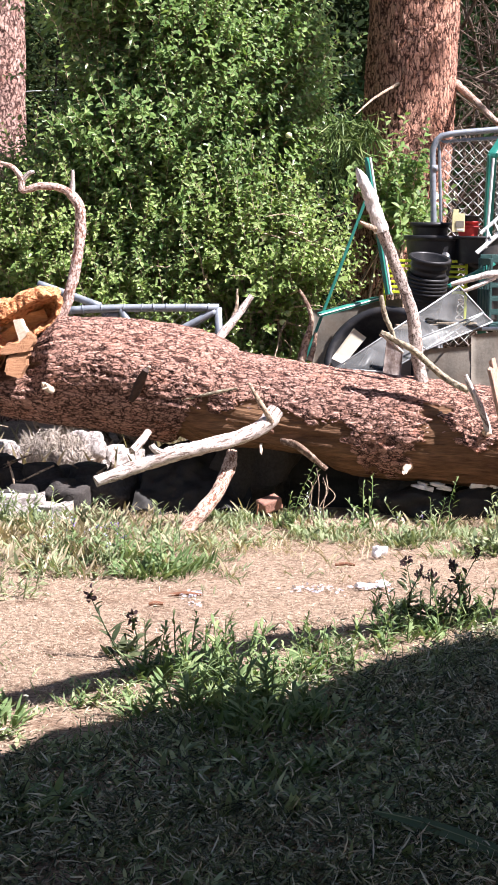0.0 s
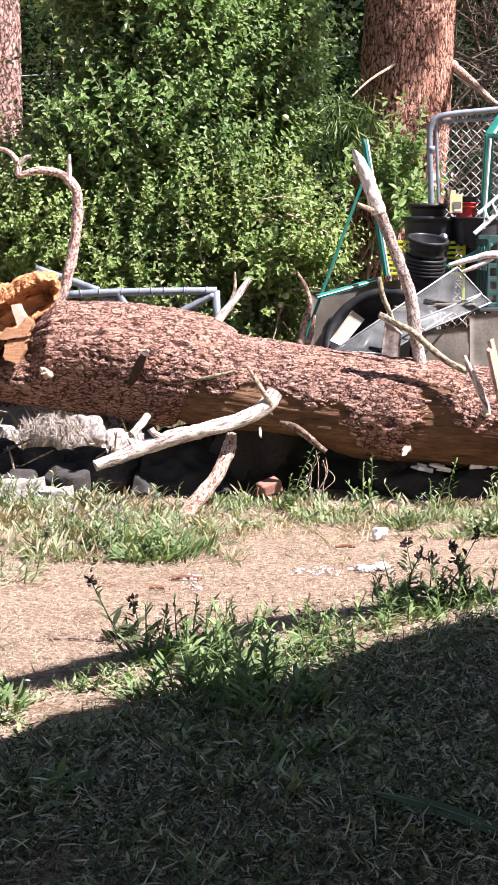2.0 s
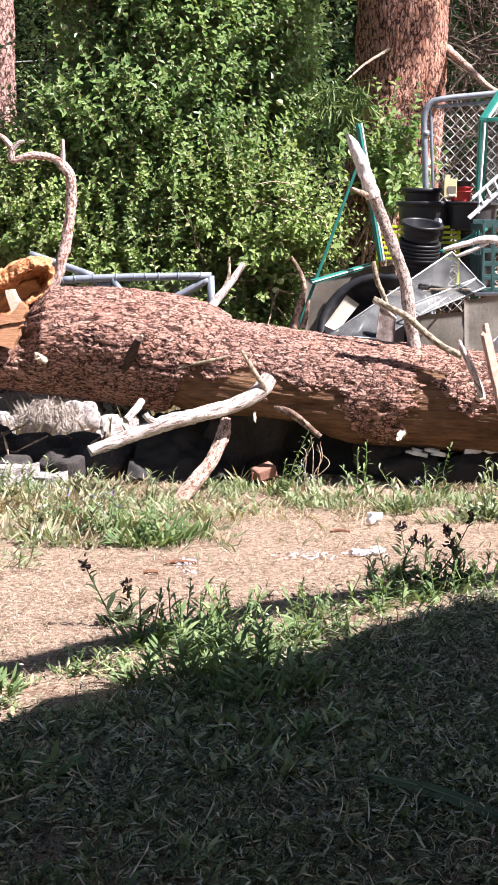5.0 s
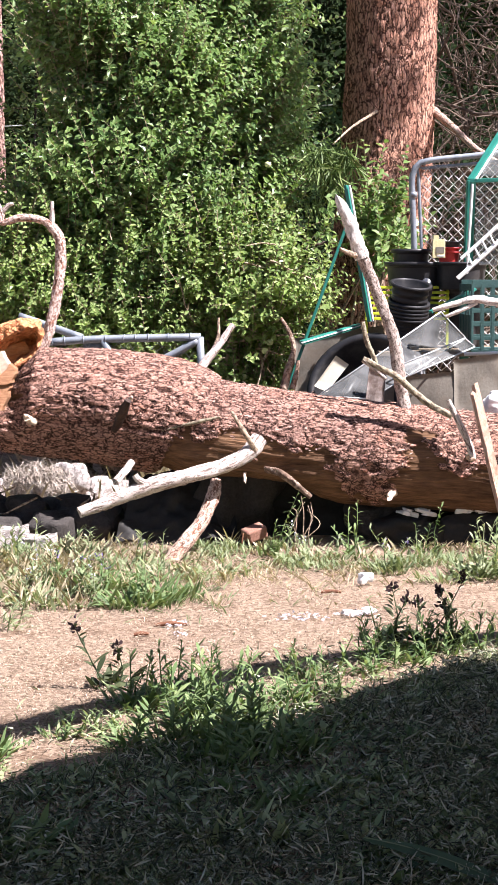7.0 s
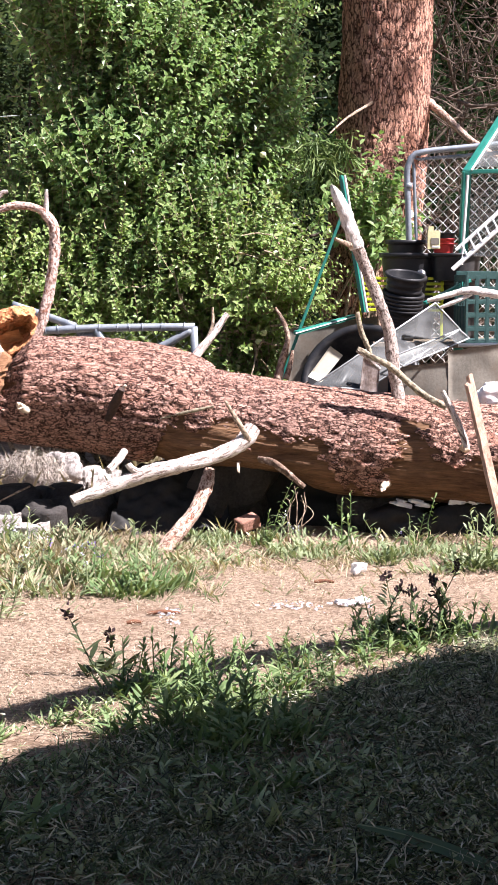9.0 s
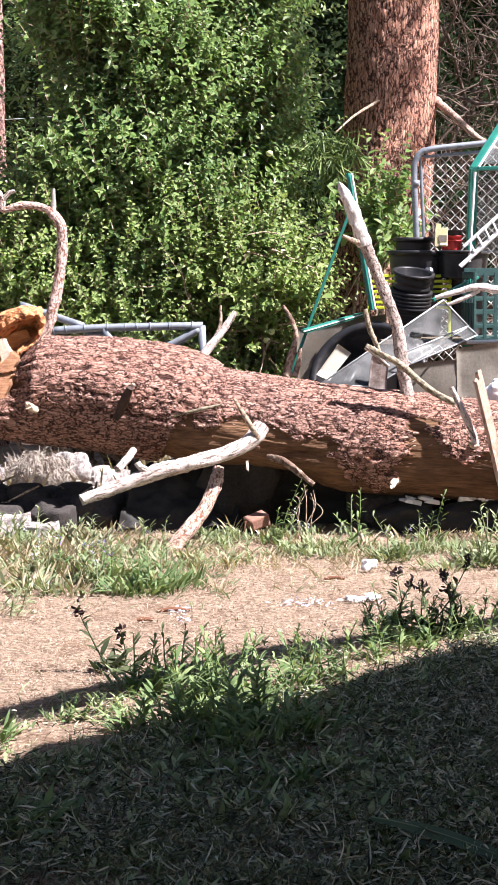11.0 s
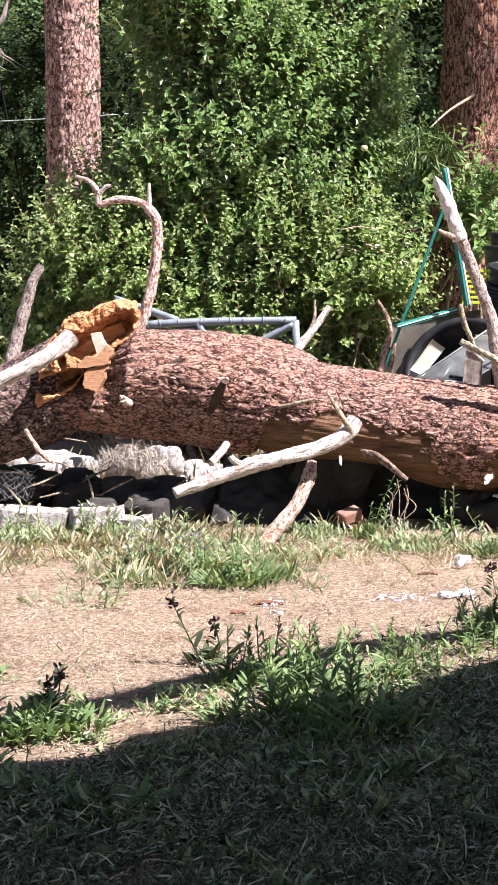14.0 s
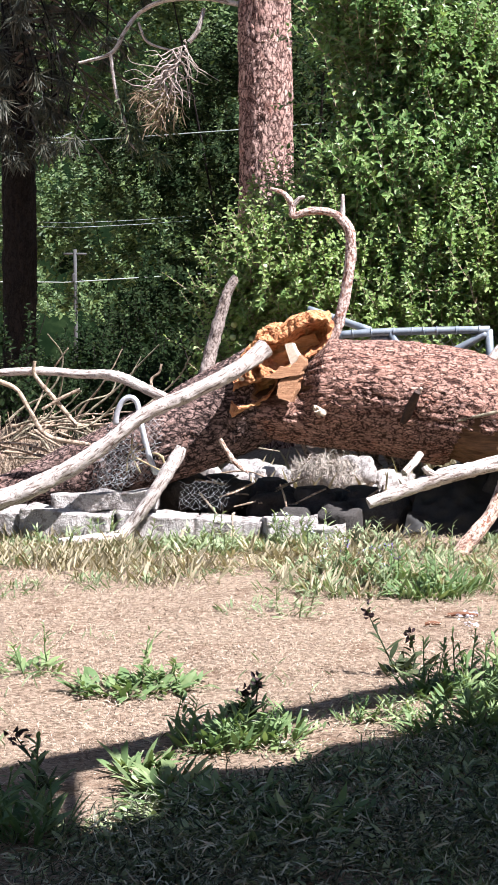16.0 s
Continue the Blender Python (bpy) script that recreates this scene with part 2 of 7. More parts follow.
# Stone colour lowered to hold the shade under the trunk.
M_ROCK = surface("shade_toned_field_stone", (0.022, 0.020, 0.018), (0.075, 0.066, 0.060), 5, 60, 0.9, relief=0.9, depth=0.012)
M_BRICK = surface("red_brick", (0.22, 0.10, 0.07), (0.40, 0.22, 0.16), 14, 120, 0.9, relief=0.8)
M_RUST = surface("rusty_iron", (0.10, 0.04, 0.02), (0.24, 0.11, 0.06), 20, 150, 0.8)
# Blackened beyond a plain tarp to carry the shade under the trunk.
M_TARP_SHADE = surface("shade_black_tarp", (0.012, 0.0115, 0.011), (0.031, 0.029, 0.026), 4, 50, 0.7)
M_PAPER = surface("white_paper", (0.74, 0.73, 0.72), (0.88, 0.87, 0.86), 12, 90, 0.8)
M_PURPLE = surface("purple_petal", (0.17, 0.12, 0.33), (0.34, 0.27, 0.52), 40, 200, 0.6)
M_LILAC = surface("pale_lilac_petal", (0.55, 0.54, 0.66), (0.78, 0.77, 0.84), 40, 200, 0.6)
M_BUD = surface("dark_bud", (0.022, 0.013, 0.014), (0.065, 0.035, 0.036), 40, 200, 0.7)
M_FRUIT = surface("unripe_fruit", (0.50, 0.55, 0.22), (0.70, 0.72, 0.42), 12, 120, 0.45)
M_ROOF = surface("porch_roof_wood", (0.20, 0.15, 0.11), (0.34, 0.27, 0.20), 3, 60, 0.8)
M_POLE = surface("utility_pole_wood", (0.045, 0.045, 0.045), (0.10, 0.10, 0.10), 3, 40, 0.9)
M_CABLE = surface("pale_cable", (0.30, 0.34, 0.32), (0.48, 0.52, 0.50), 3, 40, 0.6)
F_HEDGE = foliage("broad_leaf", (0.050, 0.115, 0.032), (0.21, 0.33, 0.097), (0.44, 0.54, 0.25), 0.38, 0.36, spec=0.45)
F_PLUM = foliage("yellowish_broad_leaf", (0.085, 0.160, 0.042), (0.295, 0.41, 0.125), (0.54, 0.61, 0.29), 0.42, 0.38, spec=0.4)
# One woodland leaf in two copies: shade put into F_WOODS, sun into F_FAR.
F_WOODS = foliage("shade_toned_woodland_leaf", (0.008, 0.018, 0.007), (0.024, 0.042, 0.016), (0.075, 0.10, 0.042), shine=0.7, spec=0.05)
F_FAR = foliage("lit_far_woodland_leaf", (0.016, 0.038, 0.015), (0.115, 0.175, 0.066), (0.33, 0.42, 0.18), blend=0.55)
F_NEEDLE = foliage("fresh_pine_needle", (0.075, 0.13, 0.035), (0.19, 0.27, 0.085), (0.34, 0.40, 0.16), 0.5, 0.25)
F_PINE = foliage("pine_needle", (0.045, 0.080, 0.035), (0.11, 0.15, 0.07), (0.26, 0.22, 0.11), 0.6, 0.15)
F_DEADN = foliage("dead_needle", (0.17, 0.12, 0.075), (0.31, 0.235, 0.15), (0.45, 0.36, 0.25), 0.7, 0.15)
# Needle colour lowered to hold the shade round the dark pine.
F_DUSK = foliage("shade_toned_pine_needle", (0.035, 0.04, 0.03), (0.075, 0.078, 0.055), (0.15, 0.125, 0.085), 0.6, 0.1)
F_WEED = foliage("weed_leaf", (0.075, 0.130, 0.050), (0.185, 0.27, 0.108), (0.36, 0.42, 0.20), 0.55)
F_GREY = foliage("greyish_weed_leaf", (0.13, 0.175, 0.085), (0.27, 0.325, 0.175), (0.47, 0.50, 0.32), 0.65)
F_GRASS = foliage("dry_grass", (0.19, 0.165, 0.095), (0.42, 0.36, 0.235), (0.68, 0.59, 0.44), 0.8)
F_STRAW = foliage("straw_litter", (0.045, 0.027, 0.018), (0.37, 0.27, 0.19), (0.66, 0.55, 0.42), 0.8, 0.05, 0.1)
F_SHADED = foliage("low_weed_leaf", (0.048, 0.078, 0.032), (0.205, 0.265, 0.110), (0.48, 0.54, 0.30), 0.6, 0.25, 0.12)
# Near-black strands put the mat's shaded gaps into its colour.
F_MAT = foliage("matted_grass_dark_gaps", (0.016, 0.018, 0.011), (0.165, 0.175, 0.105), (0.70, 0.68, 0.52), 0.8, 0.1, 0.10)
F_DARK = foliage("dark_stalk_leaf", (0.030, 0.045, 0.022), (0.065, 0.085, 0.038), (0.12, 0.14, 0.06), 0.6, 0.2)
F_STRAP = foliage("strap_leaf_green", (0.05, 0.10, 0.04), (0.08, 0.14, 0.055), (0.11, 0.17, 0.07), 0.45, 0.3)


def clear_sheet():
    m, t, s = nodes_of("clear_plastic_sheet")
    s.inputs["Base Color"].default_value = (0.30, 0.31, 0.31, 1)
    s.inputs["Roughness"].default_value = 0.42
    tr = t.nodes.new("ShaderNodeBsdfTransparent")
    tr.inputs[0].default_value = (0.86, 0.88, 0.86, 1)
    ms = t.nodes.new("ShaderNodeMixShader")
    t.links.new(ramp(t, noise_at(t, 5, 5), [(0.35, (0.05, 0.05, 0.05)), (0.68, (0.18, 0.18, 0.18))]), ms.inputs[0])
    t.links.new(tr.outputs[0], ms.inputs[1])
    t.links.new(s.outputs[0], ms.inputs[2])
    t.links.new(ms.outputs[0], t.nodes["Material Output"].inputs["Surface"])
    return m


M_CLEAR = clear_sheet()
M_EDGE = surface("pane_edge_plastic", (0.26, 0.28, 0.28), (0.46, 0.48, 0.48), 9, 90, 0.4)


def soil():
    m, t, s = nodes_of("bare_soil_with_straw")
    c = ramp(t, noise_at(t, 1.3, 6), [(0.3, (0.27, 0.180, 0.120)), (0.7, (0.50, 0.375, 0.265))])
    c = mix(t, 0.45, c, ramp(t, noise_at(t, 38, 6), [(0.42, (0.050, 0.029, 0.018)), (0.56, (0.58, 0.445, 0.325))]))
    c = mix(t, 0.3, c, ramp(t, noise_at(t, 26, 5, (1, 5, 1)), [(0.42, (0.08, 0.048, 0.030)), (0.58, (0.58, 0.44, 0.32))]))
    c = mix(t, ramp(t, noise_at(t, 3.4, 6, rough=0.7), [(0.52, (0, 0, 0)), (0.66, (0.6, 0.6, 0.6))]), c, (0.15, 0.078, 0.045))
    t.links.new(c, s.inputs["Base Color"])
    s.inputs["Roughness"].default_value, s.inputs["Specular IOR Level"].default_value = 0.95, 0.1
    bump(t, s, noise_at(t, 45, 6, (1, 2.2, 1)), 1.0, 0.03)
    return m


M_SOIL = soil()

# ---- mesh helpers ----
TABLE = np.random.RandomState(7).rand(512, 512)


def vnoise(x, y, shift=0):
    """Smooth value noise in the plane, 0 to 1."""
    x, y = np.asarray(x, float) + shift * 17.3, np.asarray(y, float) + shift * 9.1
    xi, yi = np.floor(x).astype(int), np.floor(y).astype(int)
    u, v = x - xi, y - yi
    u, v = u * u * (3 - 2 * u), v * v * (3 - 2 * v)
    g = lambda a, b: TABLE[a % 512, b % 512]
    return (g(xi, yi) * (1 - u) + g(xi + 1, yi) * u) * (1 - v) + (g(xi, yi + 1) * (1 - u) + g(xi + 1, yi + 1) * u) * v


def fbm(x, y, octaves=4, shift=0):
    total, amp = 0, 0.5
    for k in range(octaves):
        total, amp, x, y = total + amp * vnoise(x, y, shift + k), amp * 0.5, np.asarray(x) * 2.03, np.asarray(y) * 2.03
    return total


def plates(u, v, turns, shift=0):
    """Cells on a jittered lattice, v wrapping after `turns` cells: distance to the joint and a number per cell."""
    ui, vi = np.floor(u).astype(int), np.floor(v).astype(int)
    best, second, who = np.full(u.shape, 9.0), np.full(u.shape, 9.0), np.zeros(u.shape)
    for a in (-1, 0, 1):
        for b in (-1, 0, 1):
            cu, cv = ui + a, vi + b
            w = cv % turns
            px = cu + 0.15 + 0.7 * TABLE[(cu + shift * 31) % 512, w % 512]
            py = cv + 0.15 + 0.7 * TABLE[(cu * 3 + 111 + shift) % 512, (w * 5 + 57) % 512]
            d = np.hypot(u - px, v - py)
            near = d < best
            second = np.where(near, best, np.minimum(second, d))
            who = np.where(near, TABLE[(cu * 7 + 3) % 512, (w * 11 + shift) % 512], who)
            best = np.where(near, d, best)
    return second - best, who


def mesh_of(name, verts, faces, smooth=True):
    me = bpy.data.meshes.new(name)
    me.from_pydata(np.asarray(verts).reshape(-1, 3).tolist(), [], [list(f) for f in faces] if not isinstance(faces, np.ndarray) else faces.tolist())
    if smooth:
        me.polygons.foreach_set("use_smooth", np.ones(len(me.polygons), bool))
    return me


def thing(name, label, category, group="", at=(0, 0, 0), kind=""):
    ob = new(name)
    ob.location = at
    ob.empty_display_size = 0.1
    return tagged(ob, label, category, group, kind)


def part(name, data, material, parent=None, label="", kind=""):
    if isinstance(data, bmesh.types.BMesh):
        me = bpy.data.meshes.new(name)
        data.to_mesh(me)
        data.free()
        data = me
    if material:
        data.materials.append(material)
    ob = new(name, data)
    if parent:
        ob.parent = parent
        ob.matrix_parent_inverse = Matrix.Translation(-parent.location) if parent.parent is None else Matrix()
    return tagged(ob, label, kind=kind)


def smooth_line(points, n):
    """Catmull-Rom through points of any width, n samples."""
    p = np.asarray(points, float)
    p = np.vstack([2 * p[0] - p[1], p, 2 * p[-1] - p[-2]])
    d = np.concatenate([[0], np.cumsum(np.linalg.norm(np.diff(p[1:-1, :3], axis=0), axis=1))])
    s = np.linspace(0, d[-1], n)
    k = np.clip(np.searchsorted(d, s, "right") - 1, 0, len(d) - 2)
    t = ((s - d[k]) / (d[k + 1] - d[k]))[:, None]
    a, b, c, e = p[k], p[k + 1], p[k + 2], p[k + 3]
    return 0.5 * (2 * b + (c - a) * t + (2 * a - 5 * b + 4 * c - e) * t ** 2 + (3 * b - a - 3 * c + e) * t ** 3), s


def ring_frame(path):
    """Tangent and two normals along a path; the first normal is as near to -Y (the open side) as it can be."""
    tan = np.gradient(path, axis=0)
    tan /= np.linalg.norm(tan, axis=1)[:, None]
    ref = np.tile((0.0, -1.0, 0.0), (len(path), 1))
    n1 = ref - (ref * tan).sum(1)[:, None] * tan
    n1 /= np.linalg.norm(n1, axis=1)[:, None]
    return tan, n1, np.cross(tan, n1)


def grid_faces(nu, nv, closed=True):
    i, j = np.meshgrid(np.arange(nu - 1), np.arange(nv if closed else nv - 1), indexing="ij")
    k = (j + 1) % nv
    return np.stack([i * nv + j, i * nv + k, (i + 1) * nv + k, (i + 1) * nv + j], -1).reshape(-1, 4)


def limb_mesh(name, points, segs=10, step=0.02, rough=0.12, seed=1, jag=0.0):
    """A knobbly branch through points (x, y, z, radius), closed at both ends. jag: splintered far end."""
    length = np.linalg.norm(np.diff(np.asarray(points)[:, :3], axis=0), axis=1).sum()
    path, s = smooth_line(points, max(6, int(length / step)))
    c, r = path[:, :3], np.maximum(path[:, 3], 0.002)
    tan, n1, n2 = ring_frame(c)
    a = np.linspace(0, 2 * np.pi, segs, endpoint=False)
    S, A = np.meshgrid(s, a, indexing="ij")
    wob = 1 + rough * (2 * fbm(S * 9 + np.cos(A) * 0.8, np.sin(A) * 0.9 + seed * 3.7, 4, seed) - 0.95) + rough * 0.8 * (vnoise(S * 40, A * 2, seed + 5) - 0.5)
    flake = np.clip(fbm(S * 26 + 3 * np.cos(A), A * 1.9, 4, seed + 11) * 6 - 2.6, 0, 1)
    R = 0.91 * r[:, None] * (wob + 0.10 * (flake - 0.5)) + 0.003 * (vnoise(S * 90, A * 3.5, seed + 8) - 0.5)
    ring = c[:, None] + R[..., None] * (np.cos(A)[..., None] * n1[:, None] + np.sin(A)[..., None] * n2[:, None])
    if jag:
        tail = np.clip((S - s[-1] * 0.85) / (s[-1] * 0.15), 0, 1)
        ring += (tail * jag * (vnoise(A * 1.6, A * 0 + seed) - 0.3))[..., None] * tan[:, None]
    ring[-1] += (0.35 * r[-1] * (vnoise(a * 1.3, a * 0 + seed, 3) - 0.4))[:, None] * tan[-1]
    v = np.vstack([ring.reshape(-1, 3), ring[0], ring[-1], ring[:1].mean(1), ring[-1:].mean(1)])
    n = len(c) * segs
    f = grid_faces(len(c), segs).tolist()
    sides = len(f)
    for j in range(segs):
        k = (j + 1) % segs
        f.append([n + 2 * segs, n + k, n + j])
        f.append([n + 2 * segs + 1, n + segs + j, n + segs + k])
    me = mesh_of(name, v, f)
    me.polygons.foreach_set("use_smooth", np.arange(len(f)) < sides)
    g = np.stack([S + seed, r[:, None] * np.cos(A), r[:, None] * np.sin(A)], -1)
    g = np.vstack([g.reshape(-1, 3), g[0], g[-1], g[:1].mean(1), g[-1:].mean(1)])
    me.attributes.new("grain", "FLOAT_VECTOR", "POINT").data.foreach_set("vector", g.ravel())
    return me


def pipe_mesh(name, points, segs=12, n=None, sharp=False):
    """A clean round tube through points (x, y, z, radius)."""
    p = np.asarray(points, float)
    path = p if sharp else smooth_line(p, n or max(8, 6 * len(p)))[0]
    c, r = path[:, :3], path[:, 3]
    tan, n1, n2 = ring_frame(c)
    a = np.linspace(0, 2 * np.pi, segs, endpoint=False)
    ring = c[:, None] + r[:, None, None] * (np.cos(a)[None, :, None] * n1[:, None] + np.sin(a)[None, :, None] * n2[:, None])
    k = len(c) * segs
    f = grid_faces(len(c), segs).tolist() + [list(range(segs))[::-1], list(range(k - segs, k))]
    return mesh_of(name, ring, f)


def sticks(p0, p1, r0, r1):
    """Many thin three-sided sticks at once."""
    p0, p1 = np.asarray(p0, float), np.asarray(p1, float)
    d = p1 - p0
    d /= np.linalg.norm(d, axis=1)[:, None] + 1e-9
    ref = np.where(np.abs(d[:, 2:3]) > 0.9, (1.0, 0, 0), (0, 0, 1.0))
    a = np.cross(d, ref)
    a /= np.linalg.norm(a, axis=1)[:, None]
    b = np.cross(d, a)
    r0, r1 = np.broadcast_to(r0, len(p0))[:, None], np.broadcast_to(r1, len(p0))[:, None]
    off = [math.cos(k * 2.0944) * a + math.sin(k * 2.0944) * b for k in range(3)]
    v = np.stack([p0 + o * r0 for o in off] + [p1 + o * r1 for o in off], 1)
    f = np.array([[0, 1, 4, 3], [1, 2, 5, 4], [2, 0, 3, 5]])
    return v.reshape(-1, 3), (np.arange(len(p0))[:, None, None] * 6 + f[None]).reshape(-1, 4)


def leaves(p, d, n, length, width, fold=0.25, droop=0.2):
    """Many folded, pointed leaves: base p, direction d, face normal n."""
    d = d / (np.linalg.norm(d, axis=1)[:, None] + 1e-9)
    s = np.cross(d, n)
    s /= np.linalg.norm(s, axis=1)[:, None] + 1e-9
    n = np.cross(s, d)
    L, W = np.broadcast_to(length, len(p))[:, None], np.broadcast_to(width, len(p))[:, None] * 0.5
    up = n * W * 2 * fold
    q = lambda t, w, h: p + d * L * t + s * W * w + up * h - n * L * droop * t * t
    v = np.stack([q(0, 0, 0), q(0.32, -0.92, 1), q(0.7, -0.75, 0.9), q(1, 0, 0), q(0.7, 0.75, 0.9), q(0.32, 0.92, 1)], 1)
    f = np.array([[0, 1, 2, 3], [0, 3, 4, 5]])
    return v.reshape(-1, 3), (np.arange(len(p))[:, None, None] * 6 + f[None]).reshape(-1, 4)


def arcs(p, d, n, length, width, curl, steps=4, taper=(0.45, 1.0, 0.85, 0.5, 0.08)):
    """Many curved ribbons or blades: base p, first direction d, bending away from n by curl radians."""
    d = unit(d)
    s = unit(np.cross(d, n))
    n = np.cross(s, d)
    m = len(p)
    L, W, C = (np.broadcast_to(q, m)[:, None] for q in (length, width, curl))
    rows, q = [], p.copy()
    for k in range(steps + 1):
        w = W * 0.5 * np.interp(k / steps, np.linspace(0, 1, len(taper)), taper)
        rows += [q - s * w, q + s * w]
        th = C * (k + 0.5) / steps
        q = q + (d * np.cos(th) - n * np.sin(th)) * L / steps
    v = np.stack(rows, 1)
    f = np.array([[2 * k, 2 * k + 1, 2 * k + 3, 2 * k + 2] for k in range(steps)])
    return v.reshape(-1, 3), (np.arange(m)[:, None, None] * (2 * steps + 2) + f[None]).reshape(-1, 4)


def slivers(p, d, length, width, bend):
    """Many thin flat needles lying about, one face each."""
    d = unit(d)
    s = unit(np.cross(d, np.array((0.0, 0.0, 1.0)))) * (np.asarray(width) * 0.5)[:, None]
    q = p + d * np.asarray(length)[:, None]
    m = (p + q) / 2 + np.asarray(bend)[:, None] * (0, 0, 1.0)
    v = np.stack([p, m - s, q, m + s], 1)
    return v.reshape(-1, 3), np.arange(len(p) * 4).reshape(-1, 4)


def joined(*sets):
    v, f, k = [], [], 0
    for a, b in sets:
        v.append(a)
        f.append(b + k)
        k += len(a)
    return np.vstack(v), np.vstack(f)


def unit(a):
    return a / (np.linalg.norm(a, axis=-1, keepdims=True) + 1e-9)


def box_bm(size, bevel=0.004, rough=0.0, seed=0, cuts=0):
    bm = bmesh.new()
    bmesh.ops.create_cube(bm, size=1)
    bmesh.ops.scale(bm, vec=size, verts=bm.verts)
    if cuts:
        bmesh.ops.subdivide_edges(bm, edges=bm.edges[:], cuts=cuts, use_grid_fill=True)
    if bevel and not cuts:
        bmesh.ops.bevel(bm, geom=bm.edges[:], offset=bevel, segments=2, affect="EDGES", profile=0.6)
    if rough:
        for v in bm.verts:
            v.co += noise.noise_vector(v.co * 6 + Vector((seed * 7.1, 0, seed))) * rough + noise.noise_vector(v.co * 25 + Vector((seed, 3, 0))) * rough * 0.25
    for fc in bm.faces:
        fc.smooth = bool(rough)
    return bm


def rock_bm(size, seed, level=4, rough=0.22):
    bm = bmesh.new()
    bmesh.ops.create_icosphere(bm, subdivisions=level, radius=0.5)
    o = Vector((seed * 3.3, seed * 1.7, 0))
    for v in bm.verts:
        k = 1 + rough * 2 * noise.noise(v.co * 2.3 + o) + rough * 0.5 * noise.noise(v.co * 7 + o) + rough * 0.15 * noise.noise(v.co * 22 + o)
        q = v.co * k
        v.co = Vector((max(-0.53, min(0.53, q.x)) * size[0], max(-0.53, min(0.53, q.y)) * size[1], max(-0.40, min(0.47, q.z)) * size[2]))
    for fc in bm.faces:
        fc.smooth = True
    return bm


def lathe_bm(profile, segs=40):
    """A turned shape from (radius, height) pairs."""
    bm = bmesh.new()
    rings = [[bm.verts.new((r * math.cos(2 * math.pi * k / segs), r * math.sin(2 * math.pi * k / segs), h)) for k in range(segs)] for r, h in profile]
    for a, b in zip(rings, rings[1:]):
        for k in range(segs):
            bm.faces.new((a[k], a[(k + 1) % segs], b[(k + 1) % segs], b[k])).smooth = True
    return bm


def bark_mesh(name, points, nu, nv, cell=(0.16, 0.045), depth=0.02, seed=0, shape=None, bare=None, span=(-150, 90), flaky=0.0):
    """A trunk with plated bark as real relief. shape(S, A, X) changes the radius, bare(S, A, X) marks bare wood."""
    path, s = smooth_line(points, nu)
    c, r = path[:, :3], path[:, 3]
    tan, n1, n2 = ring_frame(c)
    near = np.radians(np.linspace(span[0], span[1], nv - nv // 6, endpoint=False))
    far = np.radians(np.linspace(span[1], span[0] + 360, nv // 6, endpoint=False))
    a = np.concatenate([near, far])
    S, A = np.meshgrid(s, a, indexing="ij")
    turns = int(round(2 * np.pi * r.mean() / cell[1]))
    cx, cy = np.cos(A) * r.mean(), np.sin(A) * r.mean()
    rag = lambda f, k: fbm(S * f + cx * f * 0.7, (cy - 0.6 * cx) * f + 11, 3, seed + k) - 0.45
    wu = 1.5 * rag(5, 0) + 0.9 * rag(22, 1)
    wv = 1.7 * rag(6, 4) + 1.0 * rag(26, 5)
    edge, who = plates(S / cell[0] + wu, A / (2 * np.pi) * turns + wv, turns, seed)
    edge2, who2 = plates(S / cell[0] * 2.1 + 1.2 * wv, A / (2 * np.pi) * turns * 2 + 1.2 * wu, turns * 2, seed + 9)
    relief = np.clip(edge / 0.20, 0, 1)
    fine = np.clip(edge2 / 0.22, 0, 1)
    X = c[:, 0][:, None] + 0 * A
    b = np.zeros_like(A) if bare is None else np.clip(bare(S, A, X), 0, 1)
    height = depth * (relief * (0.45 + 0.55 * who) + 0.42 * fine * relief * who2 + 0.30 * (rag(40, 7) + rag(80, 8))) * (1 - b)
    level = relief * (0.45 + 0.55 * who)
    if flaky:
        V = A * r.mean()
        tw = 0.5 * (fbm(S * 4, V * 4, 3, seed + 15) - 0.47)
        f = 0.5 * fbm(S * 12 + 6 * tw, V * 36 + 8 * tw, 4, seed + 12) + 0.28 * fbm(S * 26 + 5 * tw, V * 70, 3, seed + 17) + 0.22 * fbm(S * 70, V * 130, 3, seed + 14)
        g = np.clip((f - 0.32) / 0.30, 0, 1) * 5
        stair = (np.floor(g) + np.clip((g - np.floor(g)) / 0.16, 0, 1)) / 6
        big = fbm(S * 3.2, V * 9 + 3 * tw, 5, seed + 18) * 5
        big = (np.floor(big) + np.clip((big - np.floor(big)) / 0.10, 0, 1)) / 5
        edge_of = np.clip((g - np.floor(g)) / 0.5, 0, 1)
        level = 0.7 * stair + 0.3 * relief * who
        height = flaky * (0.9 * (big - 0.5) + stair * (0.65 + 0.35 * np.clip(edge / 0.12, 0, 1)) + 0.10 * who + 0.10 * (vnoise(S * 90, V * 120, seed) - 0.5)) * (1 - b) + 0.003 * fine * (1 - b)
        relief, who = np.clip(0.05 + stair * 1.7, 0, 1) * (0.6 + 0.4 * np.clip(edge / 0.10, 0, 1)), 0.6 * stair + 0.4 * np.clip(fbm(S * 30, V * 60, 3, seed + 16) * 2 - 0.5, 0, 1)
        fine = edge_of
    height += b * (0.022 * (fbm(S * 3, A * 9, 4, seed + 2) - 0.5) + 0.013 * (fbm(S * 5, A * 40, 4, seed + 3) - 0.5) - 0.15 * depth)
    swell = 0.035 * (fbm(S * 1.6, np.cos(A) * 1.1 + 3, 3, seed + 6) - 0.45)
